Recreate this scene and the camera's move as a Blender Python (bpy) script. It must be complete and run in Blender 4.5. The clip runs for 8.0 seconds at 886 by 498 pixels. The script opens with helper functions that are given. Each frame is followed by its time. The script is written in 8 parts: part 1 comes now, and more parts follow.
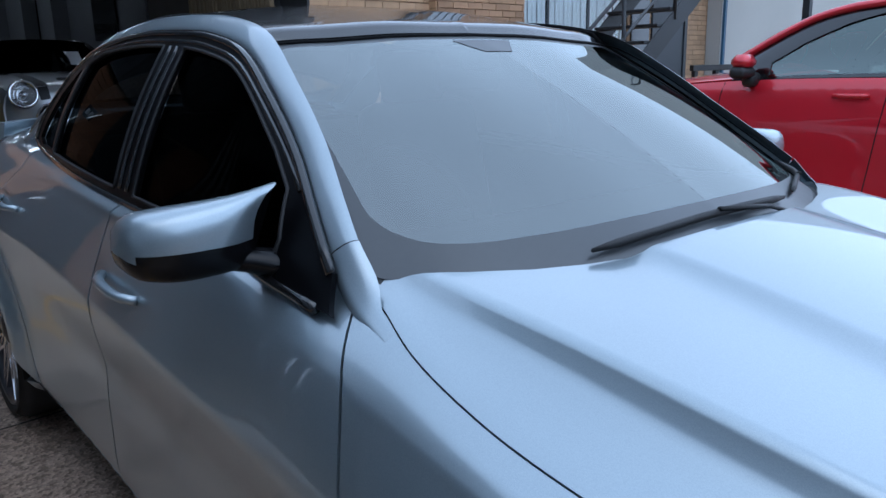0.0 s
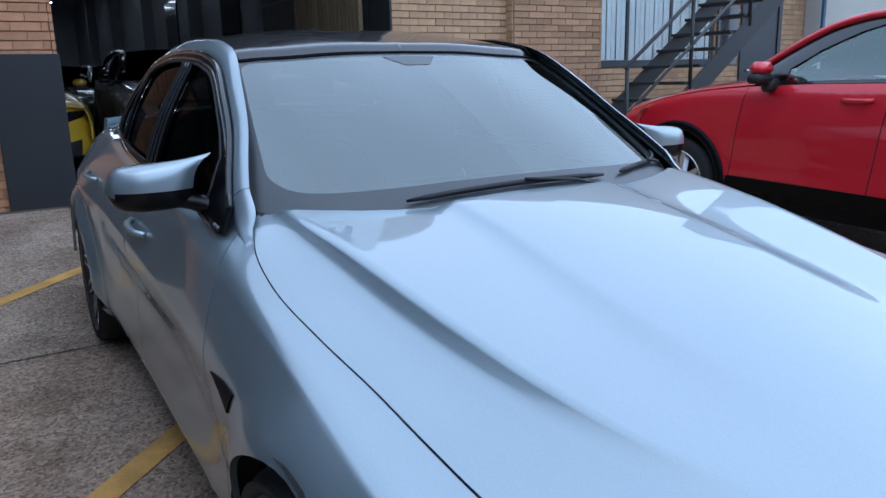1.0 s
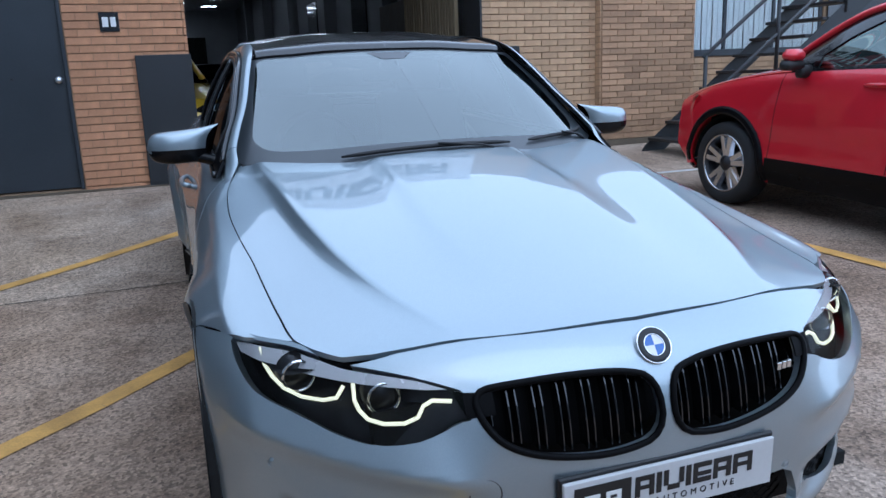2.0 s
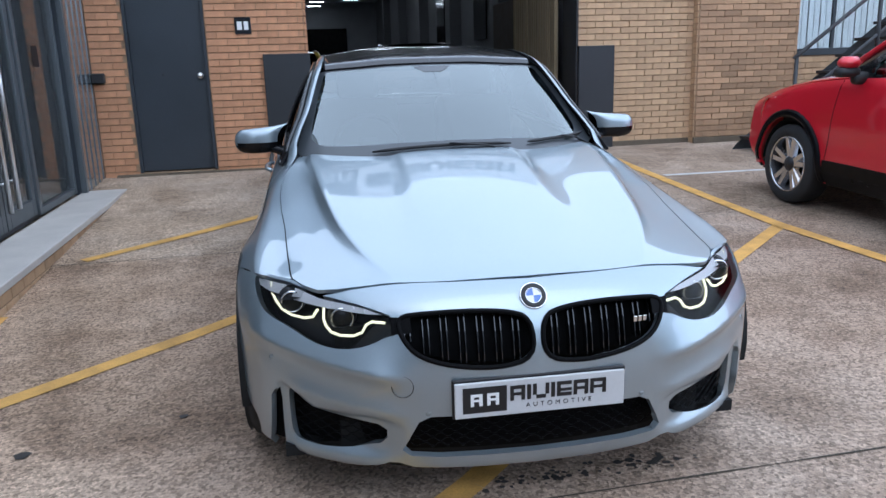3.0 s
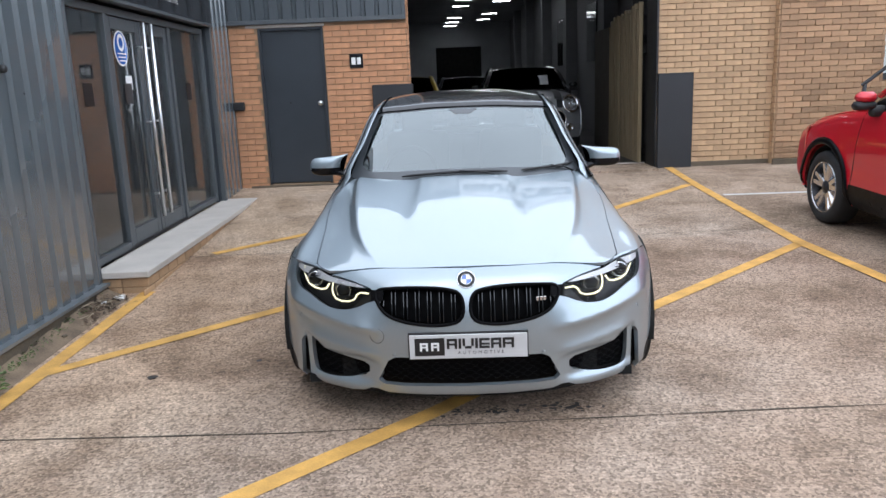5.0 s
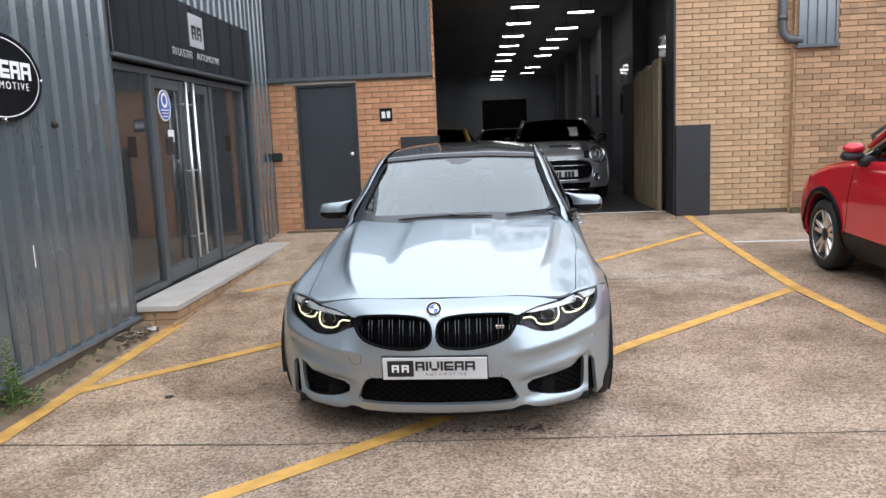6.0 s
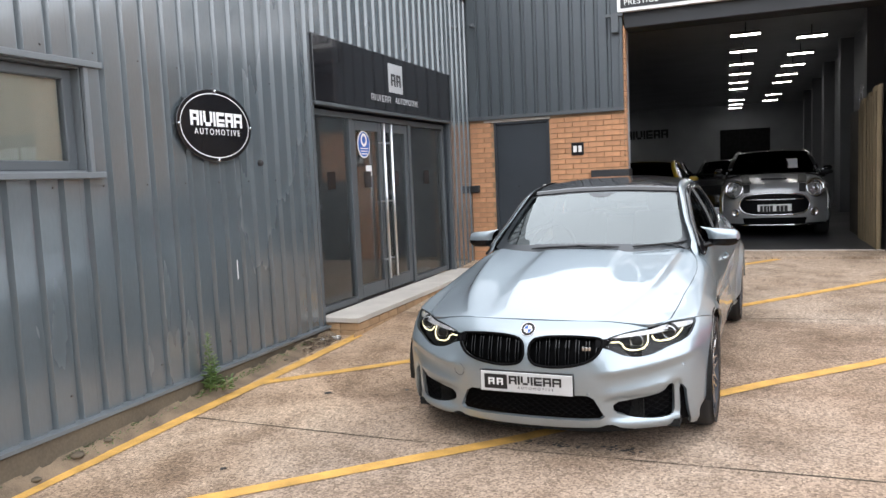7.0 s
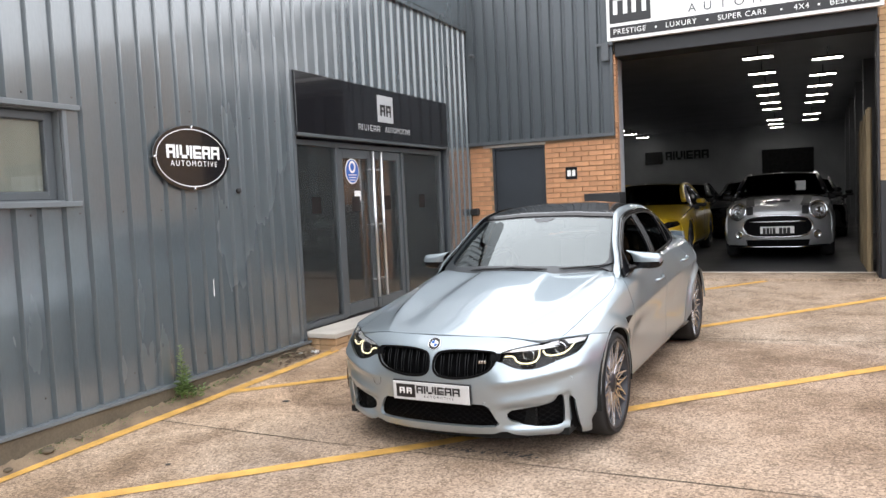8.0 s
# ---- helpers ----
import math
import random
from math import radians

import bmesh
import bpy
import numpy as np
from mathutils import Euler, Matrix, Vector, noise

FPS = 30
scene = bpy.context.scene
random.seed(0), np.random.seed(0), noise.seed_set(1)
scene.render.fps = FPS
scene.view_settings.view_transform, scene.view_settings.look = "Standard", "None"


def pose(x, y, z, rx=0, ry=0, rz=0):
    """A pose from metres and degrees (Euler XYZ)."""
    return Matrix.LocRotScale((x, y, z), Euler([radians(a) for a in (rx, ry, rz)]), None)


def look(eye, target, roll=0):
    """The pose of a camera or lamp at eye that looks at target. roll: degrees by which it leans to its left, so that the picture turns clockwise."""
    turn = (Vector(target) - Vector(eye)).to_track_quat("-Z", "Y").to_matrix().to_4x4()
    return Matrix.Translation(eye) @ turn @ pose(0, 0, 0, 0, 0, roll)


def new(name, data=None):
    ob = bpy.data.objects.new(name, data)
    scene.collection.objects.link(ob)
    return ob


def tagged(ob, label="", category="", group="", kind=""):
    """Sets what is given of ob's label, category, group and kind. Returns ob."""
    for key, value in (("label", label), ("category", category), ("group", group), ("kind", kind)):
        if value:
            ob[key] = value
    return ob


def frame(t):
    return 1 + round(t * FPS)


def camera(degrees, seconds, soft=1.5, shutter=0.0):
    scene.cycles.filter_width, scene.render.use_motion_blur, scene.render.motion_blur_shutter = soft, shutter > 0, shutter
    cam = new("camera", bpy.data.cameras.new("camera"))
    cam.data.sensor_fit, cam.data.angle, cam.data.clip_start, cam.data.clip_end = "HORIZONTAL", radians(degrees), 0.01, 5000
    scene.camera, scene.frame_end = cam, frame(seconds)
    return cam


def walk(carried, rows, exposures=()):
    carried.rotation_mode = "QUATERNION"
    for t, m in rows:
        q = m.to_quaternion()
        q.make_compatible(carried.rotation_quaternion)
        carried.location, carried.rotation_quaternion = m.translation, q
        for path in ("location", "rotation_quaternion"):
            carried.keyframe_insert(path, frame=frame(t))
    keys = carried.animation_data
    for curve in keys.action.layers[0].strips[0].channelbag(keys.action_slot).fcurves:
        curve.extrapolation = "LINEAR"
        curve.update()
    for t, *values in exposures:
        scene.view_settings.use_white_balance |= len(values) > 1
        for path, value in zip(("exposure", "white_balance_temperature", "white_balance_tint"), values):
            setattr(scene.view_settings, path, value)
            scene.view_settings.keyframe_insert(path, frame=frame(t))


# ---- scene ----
cam = camera(60.5, 8.0)
PATH = [
    (0, (0.28, -0.108, 1.304), (1.569, 1.349, 0.841), -1.3),
    (0.5, (0.285, -0.578, 1.348), (1.434, 0.989, 0.875), -1.6),
    (1, (0.368, -0.985, 1.303), (1.401, 0.668, 0.859), -1.4),
    (1.5, (0.49, -1.428, 1.29), (1.366, 0.315, 0.848), -1.5),
    (1.7, (0.56, -1.656, 1.265), (1.359, 0.122, 0.821), -1.9),
    (2.8, (0.911, -2.601, 1.338), (1.332, -0.703, 0.872), -1.9),
    (3, (0.964, -2.779, 1.366), (1.317, -0.867, 0.899), -1.8),
    (3.5, (1.124, -3.109, 1.422), (1.363, -1.179, 0.954), -1.7),
    (4, (1.307, -3.418, 1.438), (1.44, -1.478, 0.97), -1.2),
    (4.2, (1.375, -3.53, 1.461), (1.461, -1.587, 0.994), -1.3),
    (5.3, (1.621, -4.097, 1.556), (1.603, -2.136, 1.166), -2.4),
    (5.5, (1.692, -4.181, 1.554), (1.672, -2.214, 1.194), -2.3),
    (6, (1.959, -4.398, 1.544), (1.813, -2.425, 1.251), -2.4),
    (6.5, (2.316, -4.565, 1.531), (1.809, -2.644, 1.297), -2.5),
    (7, (2.781, -4.69, 1.542), (2.026, -2.847, 1.356), -2.5),
    (7.5, (3.287, -4.728, 1.53), (2.429, -2.926, 1.391), -2.7),
    (8, (3.748, -4.773, 1.564), (2.86, -2.985, 1.435), -2.6),
]
LIGHTING = [  # seconds, stops, kelvin, tint: the phone's own exposure and white balance drift on the way
    (0.0, -0.68, 5250, 10), (1.0, -0.6, 5230, 10), (1.7, -0.5, 5230, 10), (3.0, -0.19, 5620, 11), (3.5, -0.07, 6080, 12), (4.2, 0.02, 6080, 12), (5.5, 0.08, 6560, 13), (6.5, 0.25, 6800, 13), (8.0, 0.41, 7200, 14),
]
walk(cam, [(t, look(eye, target, roll)) for t, eye, target, roll in PATH], LIGHTING)


# ---- daylight: a bright overcast sky with a weak, very soft sun
world = bpy.data.worlds.new("overcast")
scene.world = world
world.use_nodes = True
wn, wl = world.node_tree.nodes, world.node_tree.links
wn.clear()
w_out, w_bg, w_sky = wn.new("ShaderNodeOutputWorld"), wn.new("ShaderNodeBackground"), wn.new("ShaderNodeTexSky")
w_sky.sky_type, w_sky.sun_disc = "NISHITA", False
w_sky.sun_elevation, w_sky.sun_rotation = radians(64), radians(205)
w_sky.air_density, w_sky.dust_density, w_sky.ozone_density, w_sky.altitude = 1.0, 4.0, 1.0, 0
w_co, w_noise, w_ramp, w_mix = wn.new("ShaderNodeTexCoord"), wn.new("ShaderNodeTexNoise"), wn.new("ShaderNodeValToRGB"), wn.new("ShaderNodeMixRGB")
w_noise.inputs["Scale"].default_value, w_noise.inputs["Detail"].default_value = 1.3, 2
w_ramp.color_ramp.elements[0].position, w_ramp.color_ramp.elements[1].position = 0.22, 0.78
w_ramp.color_ramp.elements[0].color, w_ramp.color_ramp.elements[1].color = (0.72, 0.72, 0.72, 1), (0.95, 0.95, 0.95, 1)
w_mix.inputs[2].default_value = (13.2, 14.8, 16.8, 1)
wl.new(w_co.outputs["Generated"], w_noise.inputs["Vector"])
wl.new(w_noise.outputs["Fac"], w_ramp.inputs[0])
wl.new(w_ramp.outputs[0], w_mix.inputs[0])
wl.new(w_sky.outputs[0], w_mix.inputs[1])
# thick bright cloud lower down, thinner and darker overhead
w_xyz, w_high, w_tone = wn.new("ShaderNodeSeparateXYZ"), wn.new("ShaderNodeMapRange"), wn.new("ShaderNodeVectorMath")
w_high.interpolation_type = "SMOOTHSTEP"
w_high.inputs["From Min"].default_value, w_high.inputs["From Max"].default_value = 0.30, 0.95
w_high.inputs["To Min"].default_value, w_high.inputs["To Max"].default_value = 1.34, 0.95
w_tone.operation = "SCALE"
wl.new(w_co.outputs["Generated"], w_xyz.inputs[0])
wl.new(w_xyz.outputs[2], w_high.inputs["Value"])
wl.new(w_mix.outputs[0], w_tone.inputs[0])
wl.new(w_high.outputs[0], w_tone.inputs["Scale"])
wl.new(w_tone.outputs[0], w_bg.inputs[0])
w_bg.inputs[1].default_value = 0.15
wl.new(w_bg.outputs[0], w_out.inputs[0])
sun = new("sun", bpy.data.lights.new("sun", "SUN"))
sun.data.energy, sun.data.angle, sun.data.color = 0.5, radians(40), (1.0, 0.97, 0.92)
sun.matrix_world = look((5, -6, 14), (2, 0, 0))

# ---- tools for building
import functools

from mathutils.geometry import delaunay_2d_cdt


def part(name, bm, material, parent=None, label="", smooth=False):
    """One mesh object out of a bmesh, under its thing."""
    me = bpy.data.meshes.new(name)
    bm.normal_update()
    lay_ = bm.verts.layers.float_vector.get("exact")
    exact = [tuple(v[lay_]) for v in bm.verts] if lay_ else None
    bm.to_mesh(me)
    bm.free()
    if smooth:
        me.polygons.foreach_set("use_smooth", [True] * len(me.polygons))
    if exact:
        me.normals_split_custom_set_from_vertices(exact)
    me.materials.append(material)
    ob = new(name, me)
    if parent:
        ob.parent = parent
    if label:
        ob["label"] = label
    return ob


def flip(bm):
    """The other side's copy, across x = 0."""
    bmesh.ops.scale(bm, vec=(-1, 1, 1), verts=bm.verts)
    bmesh.ops.reverse_faces(bm, faces=bm.faces)
    lay_ = bm.verts.layers.float_vector.get("exact")
    if lay_:
        for v in bm.verts:
            v[lay_] = (-v[lay_].x, v[lay_].y, v[lay_].z)


def thing(name, label, category, at=None, group="", kind=""):
    ob = new(name)
    ob.empty_display_size = 0.1
    if at is not None:
        ob.matrix_world = at
    return tagged(ob, label, category, group, kind)


def structure(ob, label, category):
    return tagged(ob, label, category, kind="structure")


def box(bm, x0, x1, y0, y1, z0, z1, m=None, bevel=0.0, segments=1):
    vs = [bm.verts.new(((x0, x1)[i & 1], (y0, y1)[i >> 1 & 1], (z0, z1)[i >> 2 & 1])) for i in range(8)]
    fs = [bm.faces.new([vs[i] for i in f]) for f in ((0, 2, 3, 1), (4, 5, 7, 6), (0, 1, 5, 4), (2, 6, 7, 3), (0, 4, 6, 2), (1, 3, 7, 5))]
    if bevel:
        es = list({e for f in fs for e in f.edges})
        made = bmesh.ops.bevel(bm, geom=es, offset=bevel, segments=segments, affect="EDGES", profile=0.5)
        vs = list({v for v in made["verts"]} | {v for v in vs if v.is_valid})
        vs = list({v for f in made["faces"] for v in f.verts} | {v for v in vs if v.is_valid})
    if m is not None:
        bmesh.ops.transform(bm, matrix=m, verts=vs)
    return vs


def boxes(*dims, bevel=0.0):
    bm = bmesh.new()
    for d in dims:
        box(bm, *d, bevel=bevel)
    return bm


def prism(bm, outline, depth, m=None):
    """A plate with the outline (x, z) that reaches from y = 0 to depth."""
    a = [bm.verts.new((x, 0, z)) for x, z in outline]
    b = [bm.verts.new((x, depth, z)) for x, z in outline]
    n = len(a)
    bm.faces.new(a), bm.faces.new(b[::-1])
    for i in range(n):
        bm.faces.new((a[i], b[i], b[(i + 1) % n], a[(i + 1) % n]))
    if m is not None:
        bmesh.ops.transform(bm, matrix=m, verts=a + b)
    return a + b


def tube(bm, points, r, seg=8, closed=False, radii=None, flat=1.0):
    """A pipe along the points; flat squeezes its section."""
    pts = [Vector(p) for p in points]
    n = len(pts)
    rings = []
    side = None
    for i, p in enumerate(pts):
        a = pts[(i - 1) % n] if closed or i else p
        b = pts[(i + 1) % n] if closed or i < n - 1 else p
        t = (b - a).normalized()
        if side is None:
            side = t.cross(Vector((0, 0, 1)) if abs(t.z) < 0.9 else Vector((1, 0, 0))).normalized()
        side = (side - t * side.dot(t)).normalized()
        up = t.cross(side)
        rr = radii[i] if radii else r
        rings.append([bm.verts.new(p + side * (math.cos(k * math.tau / seg) * rr) + up * (math.sin(k * math.tau / seg) * rr * flat)) for k in range(seg)])
    for i in range(n if closed else n - 1):
        a, b = rings[i], rings[(i + 1) % n]
        for k in range(seg):
            bm.faces.new((a[k], a[(k + 1) % seg], b[(k + 1) % seg], b[k]))
    if not closed:
        bm.faces.new(rings[0][::-1]), bm.faces.new(rings[-1])
    return [v for r_ in rings for v in r_]


def lathe(bm, profile, seg=32, m=None, close=False):
    """Turns a profile of (radius, height) round the local y axis."""
    rings = []
    for r, h in profile:
        rings.append([bm.verts.new((r * math.cos(k * math.tau / seg), h, r * math.sin(k * math.tau / seg))) for k in range(seg)] if r > 1e-6 else [bm.verts.new((0, h, 0))])
    pairs = list(zip(rings, rings[1:])) + ([(rings[-1], rings[0])] if close else [])
    for a, b in pairs:
        for k in range(seg):
            q = [a[k % len(a)], a[(k + 1) % len(a)], b[(k + 1) % len(b)], b[k % len(b)]]
            q = [v for i, v in enumerate(q) if v not in q[:i]]
            if len(q) > 2:
                bm.faces.new(q)
    vs = [v for r_ in rings for v in r_]
    if m is not None:
        bmesh.ops.transform(bm, matrix=m, verts=vs)
    return vs


def curve(*keys):
    """A smooth function of one number through keys (t, a, b, ...)."""
    k = np.array(keys, float)
    t, v = k[:, 0], k[:, 1:]
    d = np.gradient(v, t, axis=0, edge_order=1) if len(t) > 2 else np.repeat((v[1:] - v[:1]) / (t[1] - t[0]), 2, axis=0)

    def at(x):
        x = np.asarray(x, float)
        c = np.clip(x, t[0], t[-1])
        i = np.clip(np.searchsorted(t, c, side="right") - 1, 0, len(t) - 2)
        h = (t[i + 1] - t[i])[..., None]
        u = ((c - t[i]))[..., None] / h
        out = (2 * u**3 - 3 * u**2 + 1) * v[i] + (u**3 - 2 * u**2 + u) * h * d[i] + (3 * u**2 - 2 * u**3) * v[i + 1] + (u**3 - u**2) * h * d[i + 1]
        over = (x - c)[..., None]
        return out + over * np.where(over < 0, d[0], d[-1])
    return at


def inside(poly, pts):
    """Which of the points lie inside the polygon."""
    x, y = pts[:, 0], pts[:, 1]
    hit = np.zeros(len(pts), bool)
    n = len(poly)
    for i in range(n):
        (x0, y0), (x1, y1) = poly[i], poly[(i + 1) % n]
        if y0 != y1:
            hit ^= ((y0 > y) != (y1 > y)) & (x < (x1 - x0) * (y - y0) / (y1 - y0) + x0)
    return hit


def rounded(poly, step=0.02, smooth=0, closed=True):
    """The outline with points every step, its corners cut off smooth times."""
    pts = [Vector(p) for p in poly]
    for _ in range(smooth):
        out = []
        n = len(pts)
        for i in range(n if closed else n - 1):
            a, b = pts[i], pts[(i + 1) % n]
            out += [a.lerp(b, 0.25), a.lerp(b, 0.75)]
        pts = out if closed else [pts[0], *out, pts[-1]]
    out = []
    n = len(pts)
    for i in range(n if closed else n - 1):
        a, b = pts[i], pts[(i + 1) % n]
        k = max(1, int((b - a).length / step + 0.5))
        out += [a.lerp(b, j / k) for j in range(k)]
    if not closed:
        out.append(pts[-1])
    return [tuple(p) for p in out]


def skin(outline, holes, surface, step=0.03, lip=0.012, mirror=False, back=0.0, exact=False):
    """A bmesh of the part of a surface that an outline bounds, less the holes, with its edges turned in by lip; exact keeps the surface's own normals. surface takes two
    arrays and gives x, y, z; the outline and holes are in its two parameters. mirror adds the other half, across x = 0."""
    loops = [rounded(outline, step)] + [rounded(h, step * 0.7) for h in holes]
    verts, edges = [], []
    for lp in loops:
        o = len(verts)
        verts += [Vector(p) for p in lp]
        edges += [(o + i, o + (i + 1) % len(lp)) for i in range(len(lp))]
    lo, hi = np.min(loops[0], axis=0), np.max(loops[0], axis=0)
    if exact and surface is body:
        # the mesh follows the body's own long lines, so that its creases run clean
        rim_pts = np.array([tuple(v) for v in verts])
        for q in sorted([*ACROSS[2:-1], 0.90, 0.923, 0.962, *(ACROSS[k] + d for k in (3, SHOULDER, CREST) for d in (-0.011, 0.011))]):
            ys = np.arange(lo[1] + step * 0.4, hi[1], step * 0.8)
            ok = inside(loops[0], np.stack([np.full_like(ys, q), ys], 1))
            last = None
            for y, good in zip(ys, ok):
                if good and np.min(np.sum((rim_pts - (q, y)) ** 2, axis=1)) > (0.3 * step) ** 2:
                    verts.append(Vector((q, y)))
                    if last is not None:
                        edges.append((last, len(verts) - 1))
                    last = len(verts) - 1
                else:
                    last = None
    gx, gy = np.meshgrid(np.arange(lo[0] + step / 2, hi[0], step), np.arange(lo[1] + step / 2, hi[1], step))
    gx[1::2] += step / 2
    grid = np.stack([gx.ravel(), gy.ravel()], 1)
    keep = inside(loops[0], grid)
    for lp in loops[1:]:
        keep &= ~inside(lp, grid)
    edge_pts = np.array([tuple(v) for v in verts])
    grid = grid[keep]
    if len(grid):
        near = np.array([np.min(np.sum((edge_pts - g) ** 2, axis=1)) for g in grid])
        grid = grid[near > (0.45 * step) ** 2]
    verts += [Vector(g) for g in grid]
    co, _, tris, _, _, _ = delaunay_2d_cdt(verts, edges, [], 0, 1e-7)
    co = np.array([tuple(c) for c in co])
    tris = np.array([t for t in tris if len(t) == 3])
    mid = co[tris].mean(axis=1)
    keep = inside(loops[0], mid)
    for lp in loops[1:]:
        keep &= ~inside(lp, mid)
    tris = tris[keep]

    def at(c):
        return np.stack(surface(c[:, 0], c[:, 1]), 1)
    e = 2e-4
    place = at(co)
    nor = np.cross(at(co + (e, 0)) - at(co - (e, 0)), at(co + (0, e)) - at(co - (0, e)))
    nor /= np.maximum(np.linalg.norm(nor, axis=1, keepdims=True), 1e-12)
    out = np.sign(np.median(np.sum(nor * (place - np.array((0, 1.5, 0.45))), axis=1))) or 1
    nor *= out
    place = place - nor * back
    bm = bmesh.new()
    own = bm.verts.layers.float_vector.new("exact") if exact else None
    used = {}

    def vert(i, sx):
        key = (i, sx if not (mirror and abs(place[i][0]) < 1e-4) else 0)
        if key not in used:
            x, y, z = place[i]
            used[key] = bm.verts.new((x * sx if abs(x) > 1e-4 or not mirror else 0.0, y, z))
            if exact:
                used[key][own] = (nor[i][0] * sx if key[1] else 0.0, nor[i][1], nor[i][2])
        return used[key]
    for sx in ((1, -1) if mirror else (1,)):
        count = {}
        for a, b, c in tris:
            p, q, r = place[a], place[b], place[c]
            if np.dot(np.cross(q - p, r - p), nor[a]) * sx < 0:
                a, c = c, a
            try:
                bm.faces.new((vert(a, sx), vert(b, sx), vert(c, sx))).smooth = True
            except ValueError:
                continue
            for i, j in ((a, b), (b, c), (c, a)):
                if (j, i) in count:
                    del count[(j, i)]
                else:
                    count[(i, j)] = 1
        if lip:
            deep = {}
            for i, j in count:
                if mirror and abs(place[i][0]) < 1e-4 and abs(place[j][0]) < 1e-4:
                    continue
                for k in (i, j):
                    if k not in deep:
                        d = lip
                        p, q = place[k], place[k] - nor[k] * d
                        deep[k] = (bm.verts.new((p[0] * sx, p[1], p[2])), bm.verts.new((q[0] * sx, q[1], q[2])))
                bm.faces.new((deep[j][0], deep[i][0], deep[i][1], deep[j][1]))
    return bm


def flat_text(words, size, m, name, material, parent, depth=0.002, align="CENTER", spacing=1.0, label=""):
    """Raised lettering in the built-in font, made into a mesh."""
    cu = bpy.data.curves.new(name, "FONT")
    cu.body, cu.size, cu.extrude, cu.align_x, cu.align_y, cu.space_character = words, size, depth, align, "CENTER", spacing
    tmp = bpy.data.objects.new(name, cu)
    scene.collection.objects.link(tmp)
    me = bpy.data.meshes.new_from_object(tmp)
    bpy.data.objects.remove(tmp)
    me.transform(m)
    me.materials.clear()
    me.materials.append(material)
    ob = new(name, me)
    ob.parent = parent
    if label:
        ob["label"] = label
    return ob


def ground_z(x, y):
    """The yard rises gently towards the building."""
    y = min(y, 6.8)
    return 0.004 * (max(-20.0, min(x, 20.0)) - 2.6) + 0.033 * max(y, -9.0) + 0.0017 * y * max(y, 0.0)

# ---- materials
def shader(name):
    m = bpy.data.materials.new(name)
    m.use_nodes = True
    return m, m.node_tree.nodes, m.node_tree.links, m.node_tree.nodes["Principled BSDF"]


